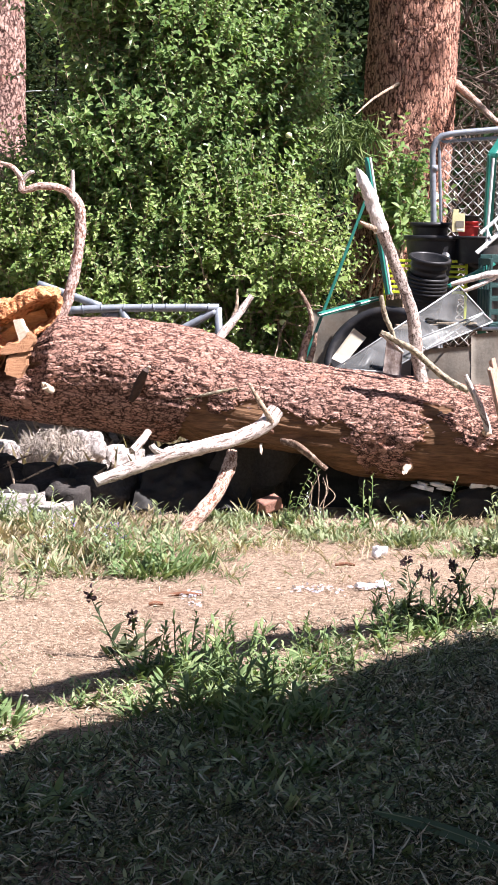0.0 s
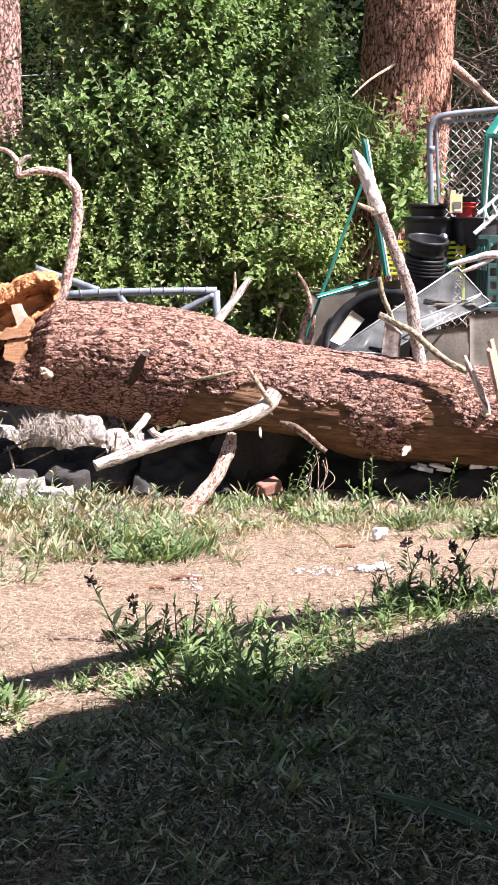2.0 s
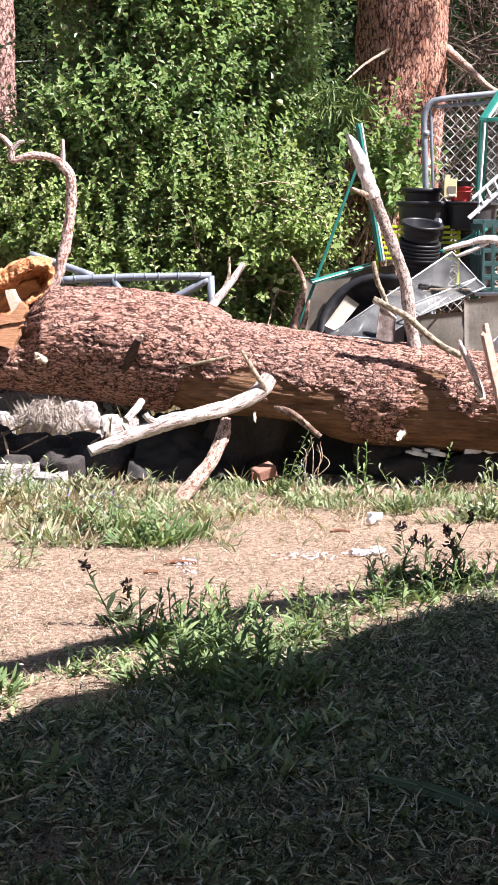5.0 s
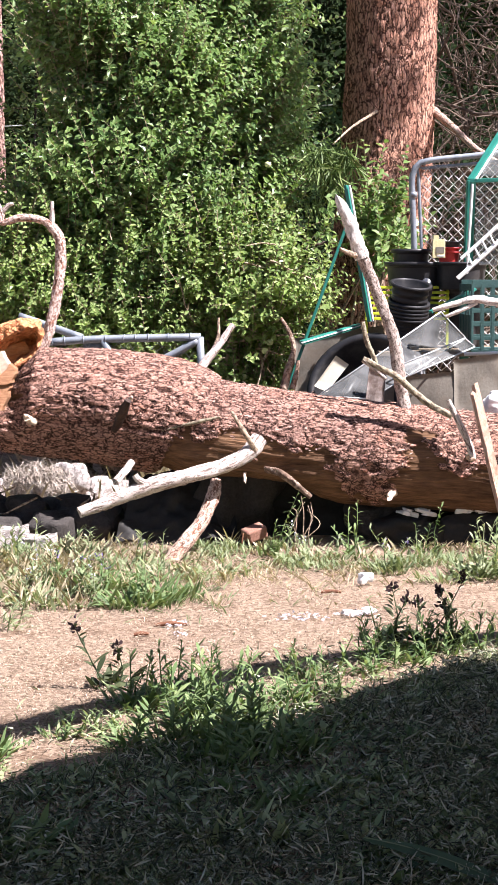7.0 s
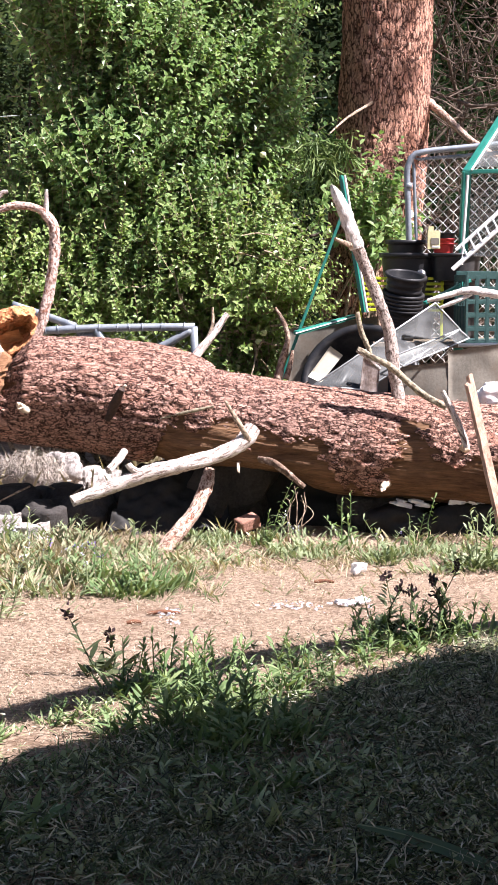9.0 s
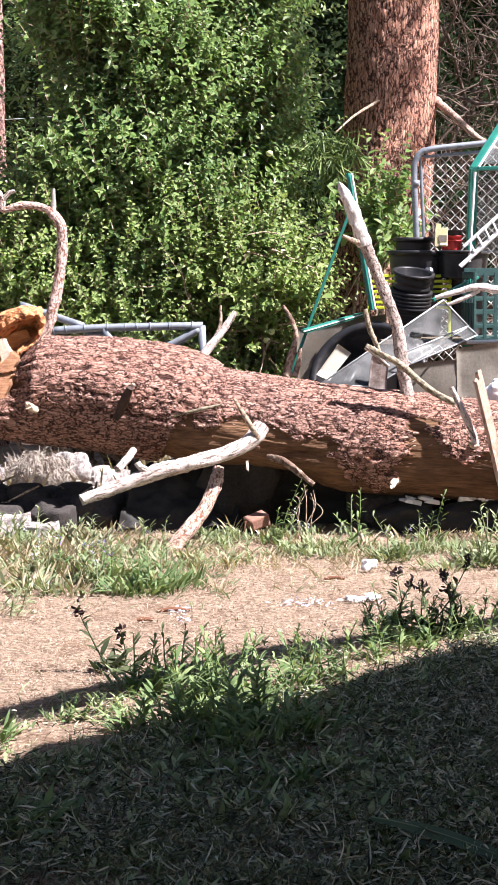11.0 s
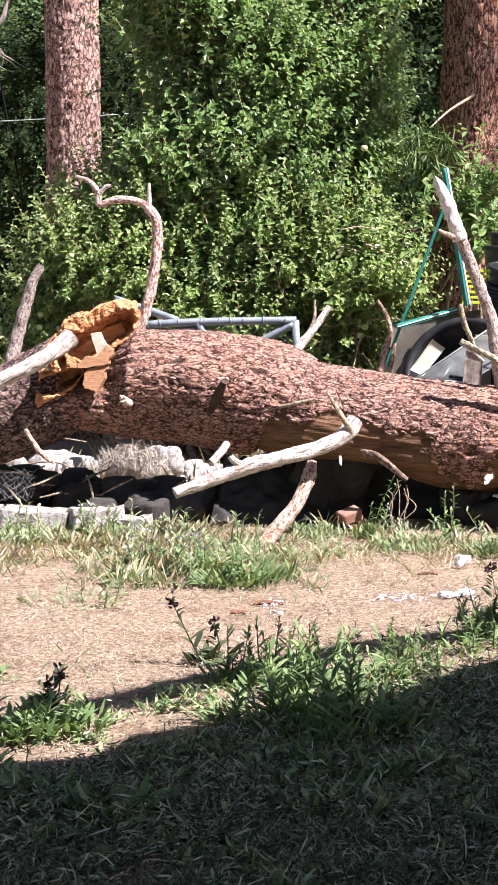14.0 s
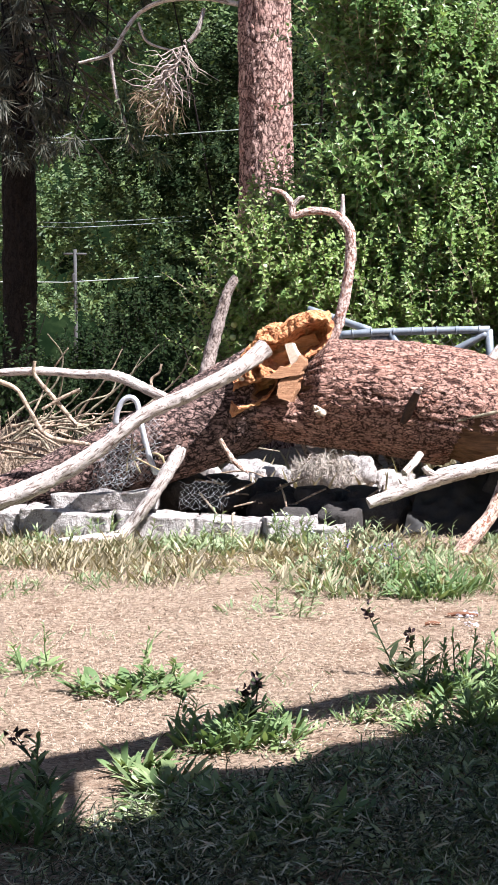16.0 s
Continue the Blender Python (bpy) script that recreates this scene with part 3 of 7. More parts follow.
    R = r[:, None] * (1 if shape is None else shape(S, A, X)) + height + swell - depth * 0.7
    ring = c[:, None] + R[..., None] * (np.cos(A)[..., None] * n1[:, None] + np.sin(A)[..., None] * n2[:, None])
    me = mesh_of(name, ring, grid_faces(nu, nv))
    for key, val in (("relief", np.clip(relief * (0.45 + 0.55 * fine) + (0.15 if flaky else 0.5) * rag(60, 9), 0, 1)), ("bare", b)):
        me.attributes.new(key, "FLOAT", "POINT").data.foreach_set("value", val.ravel())
    return me


def ground_height(x, y):
    x, y = np.asarray(x, float), np.asarray(y, float)
    z = 0.05 * (fbm(x * 0.8 + 40, y * 0.8 + 40, 3, 3) - 0.45) + 0.018 * (fbm(x * 6 + 90, y * 6 + 90, 3, 5) - 0.45) + 0.012 * (fbm(x * 19 + 70, y * 19 + 30, 2, 6) - 0.37)
    return z - 0.11 * np.clip(y - 18, 0, 60)


def gz(x, y):
    return float(ground_height(x, y))

# ---- lines of trunks, limbs and bars: (x, y, z, radius) ----
LOG_AXIS = [(-1.866, 10.640, 0.886, 0.240), (-1.660, 10.640, 0.865, 0.288), (-1.416, 10.620, 0.849, 0.305), (-1.138, 10.600, 0.831, 0.325), (-0.689, 10.560, 0.792, 0.347), (-0.345, 10.540, 0.723, 0.360), (-0.173, 10.530, 0.644, 0.346), (0.204, 10.500, 0.577, 0.339), (0.613, 10.470, 0.528, 0.336), (1.087, 10.430, 0.481, 0.333), (1.498, 10.400, 0.443, 0.332), (2.091, 10.340, 0.390, 0.327), (2.878, 10.250, 0.325, 0.314)]
LEFT_AXIS = [(-1.199, 10.780, 1.061, 0.226), (-1.331, 10.760, 0.985, 0.286), (-1.535, 10.700, 0.856, 0.290), (-1.807, 10.620, 0.714, 0.284), (-2.144, 10.520, 0.553, 0.255), (-2.488, 10.460, 0.417, 0.219), (-2.837, 10.420, 0.278, 0.188), (-3.194, 10.400, 0.164, 0.151)]
WHITE_LIMB = [(-1.500, 10.230, 1.130, 0.066), (-1.655, 10.120, 1.003, 0.059), (-1.912, 10.050, 0.875, 0.053), (-2.203, 9.980, 0.737, 0.052), (-2.394, 9.920, 0.585, 0.054), (-2.618, 9.860, 0.434, 0.060), (-2.875, 9.800, 0.307, 0.070), (-3.194, 9.720, 0.194, 0.072)]
GREY_LIMB = [(-2.124, 10.350, 0.820, 0.028), (-2.249, 10.400, 0.867, 0.034), (-2.459, 10.450, 0.947, 0.037), (-2.702, 10.500, 0.957, 0.030), (-2.989, 10.500, 0.975, 0.029), (-3.498, 10.500, 0.936, 0.025)]
TWIG_A = [(-2.967, 10.450, 1.037, 0.013), (-2.968, 10.450, 0.950, 0.013), (-2.839, 10.400, 0.814, 0.015), (-2.700, 10.400, 0.651, 0.013)]
TWIG_B = [(-3.182, 10.300, 0.934, 0.017), (-3.042, 10.300, 0.872, 0.015), (-2.942, 10.250, 0.739, 0.015), (-2.825, 10.200, 0.600, 0.015), (-2.564, 10.200, 0.547, 0.012)]
TWIG_C = [(-2.898, 10.350, 0.748, 0.010), (-2.781, 10.380, 0.816, 0.012), (-2.672, 10.400, 0.866, 0.013)]
TWIG_D = [(-2.221, 10.400, 0.867, 0.010), (-2.231, 10.420, 0.928, 0.010), (-2.182, 10.420, 0.969, 0.008), (-2.167, 10.420, 1.021, 0.008)]
UPRIGHT_STUB = [(-1.962, 10.750, 0.922, 0.045), (-1.930, 10.780, 1.055, 0.043), (-1.874, 10.800, 1.265, 0.040), (-1.819, 10.800, 1.441, 0.037), (-1.779, 10.800, 1.521, 0.033)]
CURVED_LIMB = [(-1.168, 10.650, 1.122, 0.041), (-1.116, 10.660, 1.249, 0.038), (-1.069, 10.680, 1.438, 0.036), (-1.040, 10.700, 1.643, 0.036), (-1.043, 10.700, 1.797, 0.035), (-1.091, 10.700, 1.890, 0.031), (-1.163, 10.700, 1.932, 0.026), (-1.284, 10.700, 1.940, 0.026), (-1.389, 10.700, 1.914, 0.024), (-1.399, 10.700, 1.983, 0.021), (-1.450, 10.700, 2.052, 0.017), (-1.534, 10.700, 2.081, 0.012)]
CURVED_SPUR = [(-1.091, 10.700, 1.876, 0.022), (-1.087, 10.700, 1.968, 0.016), (-1.087, 10.700, 2.040, 0.012)]
CURVED_FORK = [(-1.395, 10.700, 1.969, 0.017), (-1.353, 10.700, 2.017, 0.016), (-1.319, 10.700, 2.026, 0.010)]
LEG_L = [(-1.967, 10.000, 0.557, 0.035), (-1.998, 9.980, 0.493, 0.045), (-2.080, 9.930, 0.355, 0.043), (-2.172, 9.880, 0.211, 0.041), (-2.258, 9.850, 0.100, 0.038), (-2.310, 9.800, 0.055, 0.038), (-2.440, 9.700, 0.050, 0.034), (-2.610, 9.600, 0.045, 0.027)]
SPLINTER = [(-1.773, 10.200, 0.586, 0.013), (-1.719, 10.180, 0.497, 0.018), (-1.659, 10.160, 0.433, 0.016), (-1.597, 10.150, 0.391, 0.007)]
TUBE_ARCH = [(-2.406, 10.200, 0.670, 0.020), (-2.395, 10.200, 0.745, 0.020), (-2.359, 10.200, 0.813, 0.020), (-2.311, 10.200, 0.833, 0.020), (-2.273, 10.200, 0.800, 0.020), (-2.251, 10.200, 0.678, 0.020), (-2.212, 10.200, 0.509, 0.020), (-2.169, 10.200, 0.387, 0.020)]
TUBE_LOW = [(-2.169, 10.200, 0.383, 0.018), (-2.055, 10.600, 0.384, 0.019), (-1.872, 11.000, 0.418, 0.020)]
BRANCH_R = [(0.154, 9.930, 0.667, 0.054), (0.097, 9.870, 0.594, 0.051), (-0.047, 9.800, 0.526, 0.047), (-0.251, 9.720, 0.478, 0.047), (-0.438, 9.660, 0.438, 0.047), (-0.623, 9.600, 0.373, 0.042), (-0.834, 9.520, 0.302, 0.034)]
BRANCH_R_SPUR = [(-0.462, 9.640, 0.440, 0.022), (-0.515, 9.620, 0.470, 0.022), (-0.537, 9.620, 0.498, 0.020)]
BRANCH_R_TWIG = [(0.135, 9.850, 0.610, 0.019), (0.069, 9.830, 0.717, 0.016), (-0.003, 9.830, 0.835, 0.008)]
LEG_R = [(-0.088, 9.950, 0.427, 0.032), (-0.109, 9.880, 0.338, 0.043), (-0.161, 9.800, 0.225, 0.043), (-0.241, 9.720, 0.126, 0.044), (-0.324, 9.660, 0.032, 0.047), (-0.363, 9.620, -0.020, 0.047)]
LOW_STUB = [(-0.587, 10.150, 0.508, 0.025), (-0.625, 10.020, 0.463, 0.027), (-0.665, 9.950, 0.419, 0.026)]
TOP_TWIG = [(-0.239, 10.550, 0.964, 0.034), (-0.172, 10.600, 1.058, 0.029), (-0.078, 10.650, 1.173, 0.026), (0.006, 10.700, 1.293, 0.021)]
TOP_TWIG_SPUR = [(-0.152, 10.620, 1.070, 0.015), (-0.086, 10.680, 1.213, 0.012), (-0.081, 10.700, 1.336, 0.007)]
TWIST_STUB = [(0.311, 10.600, 0.879, 0.044), (0.336, 10.620, 1.009, 0.034), (0.376, 10.640, 1.146, 0.024), (0.351, 10.660, 1.247, 0.019), (0.298, 10.680, 1.335, 0.012)]
TWIST_STUB_B = [(0.366, 10.620, 0.906, 0.034), (0.392, 10.640, 1.002, 0.024), (0.405, 10.660, 1.076, 0.014)]
SPIKE_LOW = [(1.036, 10.350, 0.748, 0.045), (1.012, 10.370, 0.887, 0.045), (0.987, 10.380, 1.054, 0.045), (0.953, 10.400, 1.254, 0.044), (0.891, 10.410, 1.420, 0.042), (0.822, 10.420, 1.592, 0.045), (0.764, 10.420, 1.718, 0.047)]
SPIKE_TOP = [(0.774, 10.420, 1.692, 0.046), (0.725, 10.420, 1.834, 0.046), (0.680, 10.420, 1.935, 0.040), (0.648, 10.420, 2.005, 0.030), (0.628, 10.420, 2.045, 0.012)]
SPIKE_SIDE = [(0.764, 10.420, 1.702, 0.022), (0.693, 10.360, 1.724, 0.017), (0.634, 10.320, 1.749, 0.010)]
LICHEN_TWIG = [(0.767, 10.300, 1.322, 0.015), (0.795, 10.300, 1.206, 0.015), (0.839, 10.300, 1.107, 0.015), (0.864, 10.300, 1.024, 0.013), (0.908, 10.300, 0.985, 0.010)]
TWIG_R = [(0.762, 10.150, 1.114, 0.018), (0.851, 10.150, 1.066, 0.018), (0.967, 10.150, 1.001, 0.020), (1.098, 10.130, 0.888, 0.020), (1.194, 10.100, 0.822, 0.021), (1.274, 10.080, 0.785, 0.020)]
TWIG_R_FORK = [(0.762, 10.150, 1.108, 0.016), (0.835, 10.150, 1.049, 0.011), (0.892, 10.120, 0.996, 0.008)]
TWIG_R2 = [(1.245, 10.050, 0.878, 0.016), (1.300, 10.030, 0.766, 0.021), (1.356, 10.020, 0.647, 0.023), (1.388, 10.000, 0.558, 0.021)]
CRATE_TWIG = [(1.282, 11.200, 1.371, 0.016), (1.419, 11.200, 1.408, 0.022), (1.563, 11.200, 1.438, 0.029), (1.751, 11.200, 1.410, 0.029), (1.997, 11.200, 1.383, 0.027)]
CRATE_TWIG_B = [(1.366, 11.200, 1.329, 0.014), (1.474, 11.200, 1.373, 0.016), (1.563, 11.200, 1.416, 0.016)]
BARK_FLAP = [(0.201, 10.200, 0.467, 0.026), (0.298, 10.100, 0.441, 0.026), (0.380, 10.050, 0.382, 0.023), (0.455, 10.020, 0.321, 0.016)]
LOOSE_STICK = [(-0.406, 10.190, 0.693, 0.008), (-0.267, 10.180, 0.729, 0.011), (-0.069, 10.170, 0.773, 0.008)]
RAIL_A = [(-1.441, 11.900, 1.317, 0.025), (-1.227, 11.850, 1.248, 0.025), (-1.008, 11.750, 1.178, 0.025)]
RAIL_B = [(-1.251, 11.700, 1.147, 0.026), (-0.872, 11.700, 1.168, 0.026), (-0.208, 11.700, 1.181, 0.026)]
RAIL_C = [(-0.215, 11.700, 1.181, 0.026), (-0.206, 11.700, 0.747, 0.026)]
RAIL_D = [(-0.460, 11.700, 1.032, 0.025), (-0.230, 11.700, 1.159, 0.025)]
RAIL_E = [(-0.865, 11.700, 1.168, 0.026), (-0.865, 11.700, 0.821, 0.026)]
RAIL_F = [(-0.990, 11.750, 1.121, 0.023), (-0.874, 11.720, 1.122, 0.023)]
GATE_TUBE = [(1.326, 12.600, 0.935, 0.022), (1.305, 12.600, 1.723, 0.022), (1.286, 12.600, 2.183, 0.022), (1.288, 12.600, 2.302, 0.022), (1.327, 12.600, 2.374, 0.022), (1.415, 12.600, 2.403, 0.022), (1.777, 12.600, 2.441, 0.022), (2.420, 12.600, 2.510, 0.022)]
GATE_TUBE_IN = [(1.381, 12.620, 0.934, 0.012), (1.360, 12.620, 1.723, 0.012), (1.334, 12.620, 2.304, 0.012), (1.354, 12.620, 2.344, 0.012), (1.781, 12.620, 2.383, 0.014), (2.425, 12.620, 2.447, 0.014)]
FRAME_1 = [(0.434, 12.000, 0.962, 0.017), (0.779, 12.000, 1.924, 0.017)]
FRAME_2 = [(0.782, 12.100, 2.203, 0.020), (0.941, 12.000, 1.274, 0.019)]
FRAME_3 = [(0.472, 12.000, 1.133, 0.017), (0.894, 12.300, 1.242, 0.018)]
GH_POST = [(1.599, 12.000, 1.663, 0.031), (1.627, 12.000, 2.235, 0.031)]
GH_RAIL = [(1.612, 12.000, 2.227, 0.017), (1.910, 11.900, 2.239, 0.017)]
GH_ROOF = [(1.627, 12.000, 2.227, 0.029), (1.888, 12.300, 2.593, 0.030), (2.280, 12.800, 3.125, 0.031)]
STAKE = [(1.380, 10.000, 0.974, 0.042), (1.464, 9.900, 0.601, 0.038), (1.540, 9.800, 0.220, 0.038)]
TREE_R = [(1.169, 14.600, 0.355, 0.447), (1.213, 14.600, 1.672, 0.396), (1.268, 14.600, 2.459, 0.379), (1.297, 14.600, 3.191, 0.370), (1.309, 14.600, 3.598, 0.365), (1.296, 14.600, 5.377, 0.353), (1.247, 14.600, 8.369, 0.306)]
TREE_L = [(-2.268, 15.600, 0.162, 0.262), (-2.251, 15.600, 1.180, 0.247), (-2.241, 15.600, 2.485, 0.239), (-2.245, 15.600, 3.475, 0.234), (-2.251, 15.600, 3.966, 0.231), (-2.247, 15.600, 7.317, 0.201)]
TREE_DARK = [(-6.393, 22.000, 0.304, 0.220), (-6.360, 22.000, 1.834, 0.213), (-6.344, 22.000, 3.630, 0.206), (-6.299, 22.000, 7.139, 0.177)]
DEAD_BOUGH_R = [(1.656, 14.600, 2.932, 0.042), (1.768, 14.200, 2.766, 0.034), (1.908, 13.800, 2.564, 0.029), (2.193, 13.400, 2.323, 0.022)]
BOUGH = [(-2.458, 15.500, 3.918, 0.027), (-2.797, 15.600, 4.002, 0.028), (-3.195, 15.800, 4.015, 0.025), (-3.473, 16.000, 3.936, 0.023), (-3.597, 16.000, 3.787, 0.021), (-3.738, 16.000, 3.587, 0.021), (-4.038, 16.000, 3.508, 0.015)]
BOUGH_B = [(-3.738, 16.000, 3.587, 0.018), (-3.696, 16.000, 3.253, 0.018), (-3.595, 16.000, 2.881, 0.018), (-3.580, 16.000, 2.788, 0.013), (-3.491, 16.000, 2.684, 0.010)]
BOUGH_C = [(-3.474, 16.000, 3.860, 0.013), (-3.387, 16.000, 3.680, 0.013), (-3.135, 16.000, 3.587, 0.010)]
BOUGH_D = [(-2.788, 15.600, 3.909, 0.020), (-2.852, 15.600, 3.714, 0.025), (-2.929, 15.600, 3.617, 0.023)]
POLE = [(-14.044, 55.000, -0.861, 0.062), (-13.986, 55.000, 2.360, 0.053)]
POLE_ARM = [(-14.361, 55.000, 2.220, 0.035), (-13.617, 55.000, 2.213, 0.035)]
WIRE_A = [(-9.747, 26.500, 3.766, 0.015), (-6.895, 26.500, 3.736, 0.015), (-4.129, 26.500, 3.724, 0.015)]
WIRE_B = [(-9.970, 27.000, 2.418, 0.009), (-4.929, 27.000, 2.383, 0.009), (-0.150, 27.000, 2.366, 0.009)]
WIRE_C = [(-20.236, 54.800, 1.378, 0.031), (-15.827, 54.800, 1.401, 0.031), (-11.518, 54.800, 1.459, 0.031)]
WIRE_D = [(-9.968, 27.000, 2.490, 0.007), (-4.928, 27.000, 2.452, 0.007), (-0.150, 27.000, 2.434, 0.007)]
NUBS = [
    (-1.176, 10.270, 0.741, 0.040, -0.020, 0.020),
    (0.948, 10.160, 0.329, 0.033, -0.020, -0.010),
    (0.075, 10.200, 0.432, 0.015, 0.000, -0.020),
    (1.407, 10.100, 0.536, 0.036, -0.030, 0.010),
    (-1.656, 10.300, 0.936, 0.017, 0.000, 0.010),
]
KNOT = (-0.617, 10.220, 0.827)


# ---- ground ----
def build_ground():
    fx = np.arange(-3.2, 2.0, 0.026)
    fy = np.arange(3.7, 10.6, 0.026)
    xs = np.concatenate([np.linspace(-140, -8, 24), np.linspace(-7, -3.25, 30), fx, np.linspace(2.05, 7, 30), np.linspace(8, 140, 24)])
    ys = np.concatenate([np.linspace(-60, 1, 16), np.linspace(1.5, 3.6, 8), fy, np.linspace(10.65, 24, 60), np.linspace(26, 240, 40)])
    X, Y = np.meshgrid(xs, ys, indexing="ij")
    V = np.stack([X, Y, ground_height(X, Y)], -1)
    F = grid_faces(len(xs), len(ys), False)[:, ::-1]
    tagged(part("ground", mesh_of("ground", V, F), M_SOIL), "tan bare soil with straw and dry pine needles", "ground", kind="structure")


build_ground()


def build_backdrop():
    """Wooded slope far behind, closing the view; the woods' shade is put into its colour."""
    a = np.radians(np.linspace(-70, 70, 120))
    h = np.linspace(-12, 60, 40)
    A, H = np.meshgrid(a, h, indexing="ij")
    R = 115 + 12 * fbm(A * 30, H * 0.2, 4, 8) + np.clip(H, 0, 99) * 0.7
    V = np.stack([R * np.sin(A), R * np.cos(A), H], -1)
    tagged(part("backdrop", mesh_of("backdrop", V, grid_faces(120, 40, False)), surface("shade_toned_distant_woods", (0.003, 0.007, 0.003), (0.008, 0.015, 0.006), 0.35, 2.2, 1.0, stain=(0.016, 0.026, 0.010), stain_scale=0.8, spec=0.0)),
           "distant wooded hillside with shade put into its dark green", "hillside", kind="structure")


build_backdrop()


# unseen porch over the camera, shaped so its shade lies on the near ground
def build_porch():
    H = 3.5
    def up(x, y):
        k = -H / RAY.z
        return Vector((x - RAY.x * k, y - RAY.y * k, H))
    porch = thing("porch", "unseen wooden porch roof with posts, placed to shade the near ground", "porch", at=(3.2, 1.0, 0))
    corner, e, n = up(-0.52, 6.42), Vector((0.677, 0.736, 0)), Vector((0.736, -0.677, 0))
    def slab(name, outline, thick=0.06):
        bm = bmesh.new()
        low = [bm.verts.new(corner + e * a + n * b - Vector((0, 0, thick))) for a, b in outline]
        top = [bm.verts.new(v.co + Vector((0, 0, thick))) for v in low]
        bm.faces.new(low[::-1])
        bm.faces.new(top)
        for k in range(len(low)):
            q = (k + 1) % len(low)
            bm.faces.new((low[k], low[q], top[q], top[k]))
        bmesh.ops.recalc_face_normals(bm, faces=bm.faces[:])
        bmesh.ops.triangulate(bm, faces=[f for f in bm.faces if len(f.verts) > 4])
        part(name, bm, M_ROOF, porch)
    slab("fascia", [(-9, -0.11), (0.95, -0.08), (2.04, 0.30), (4.0, 1.0), (4.0, 1.2), (2.0, 0.50), (0.9, 0.11), (-9, 0.10)], 0.05)
    # ragged roof outline, cut to give the shade its edge and lit gaps
    slab("roof", [(-9, 0.14), (-1.57, 0.14), (-1.88, 0.60), (-1.63, 0.75), (-1.36, 0.36), (-1.15, 0.36), (-1.01, 0.46), (-0.88, 0.52), (-0.61, 0.40), (-0.45, 0.45), (-0.27, 0.50), (-0.13, 0.60), (0.11, 0.74), (0.93, 0.56), (1.44, 0.60), (8.0, 5.6), (8.0, 9.0), (-9, 9.0)])
    # thin slats added to lay dark bars across the lit gaps
    for a, w in ((-1.47, 0.05), (0.34, 0.05), (1.0, 0.03)):
        slab("rafter", [(a, 0.05), (a + w, 0.05), (a + w - 0.52, 0.85), (a - 0.52, 0.85)], 0.04)
    for a, b in ((1.6, 6.0), (1.6, 1.6)):
        p = corner + e * a + n * b
        bm = box_bm((0.12, 0.12, H - 0.04), 0.01)
        bm.transform(Matrix.Translation((p.x, p.y, H / 2 - 0.05)))
        part("post", bm, M_ROOF, porch)


build_porch()


# ---- standing pines ----
def pine(points, material, label, nu, nv, cell, depth, seed, shade_crown):
    base = points[0]
    t = thing("pine_tree", label, "tree", at=(base[0], base[1], 0))
    low = [(base[0], base[1], -0.1 + gz(base[0], base[1]), base[3] * 1.12)] + list(points)
    part("trunk", bark_mesh("trunk", low, nu, nv, cell, depth, seed, span=(-110, 110)), material, t)
    return t


def needle_tufts(centres, dirs, n_each, length, seed, width=0.004):
    rs = np.random.RandomState(seed)
    P = np.repeat(centres, n_each, 0)
    Dn = np.repeat(dirs, n_each, 0) + rs.normal(0, 0.55, (len(P), 3))
    return leaves(P + rs.normal(0, 0.03, P.shape), Dn, unit(rs.normal(0, 1, P.shape)), length * rs.uniform(0.6, 1.1, len(P)), width, 0.1, 0.25)


PINE_R = pine(TREE_R, M_PINE_R, "large standing pine with deeply plated red-brown bark", 420, 150, (0.075, 0.032), 0.015, 3, True)
PINE_L = pine(TREE_L, M_PINE_L, "tall slim standing pine with grey-pink plated bark", 360, 110, (0.10, 0.050), 0.016, 5, True)
PINE_D = pine(TREE_DARK, M_PINE_D, "pine behind the yard with deep shade put into its bark colour", 120, 60, (0.16, 0.08), 0.03, 8, True)


def overhead_shade_crown(tree, x, y, z0, z1, spread, count, seed):
    """Unseen needle boughs added high above the view to throw broken shade on trunks and hedge."""
    rs = np.random.RandomState(seed)
    z = rs.uniform(z0, z1, count)
    a = rs.uniform(0, 2 * np.pi, count)
    r = spread * np.sqrt(rs.uniform(0.02, 1, count)) * (1 - 0.6 * (z - z0) / (z1 - z0))
    C = np.stack([x + r * np.cos(a), y + r * np.sin(a), z - 0.25 * r], -1)
    Dn = unit(np.stack([np.cos(a), np.sin(a), -0.2 + 0 * a], -1))
    v1, f1 = needle_tufts(C, Dn, 26, 0.22, seed, 0.016)
    part("shade_crown", mesh_of("shade_crown", v1, f1, False), F_PINE, tree, kind="stuff")
    S = np.stack([x + 0 * a, y + 0 * a, z], -1)
    k = rs.rand(count) < 0.12
    v2, f2 = sticks(S[k], C[k], 0.03, 0.006)
    part("bough", mesh_of("bough", v2, f2), M_TWIG, tree, kind="stuff")


overhead_shade_crown(PINE_L, -2.25, 15.6, 8.0, 11.0, 1.5, 60, 31)
# these three stand sunward of their own trunks, placed only for their shade
overhead_shade_crown(PINE_D, -3.3, 20.7, 6.2, 9.5, 3.0, 900, 32)
overhead_shade_crown(PINE_R, 3.9, 13.5, 6.6, 8.6, 0.7, 36, 33)
overhead_shade_crown(PINE_R, 3.4, 12.5, 7.2, 8.6, 0.40, 26, 35)
for pts, nm in ((BOUGH, "dead_branch"), (BOUGH_B, "dead_branch"), (BOUGH_C, "dead_twig"), (BOUGH_D, "dead_branch")):
    part(nm, limb_mesh(nm, pts, 8, 0.03, 0.15, 4), M_PALE, PINE_L, "grey dead branch")
part("dead_branch", limb_mesh("dead_branch", DEAD_BOUGH_R, 8, 0.03, 0.15, 6), M_LIMB_RED, PINE_R, "bare reddish branch stub")


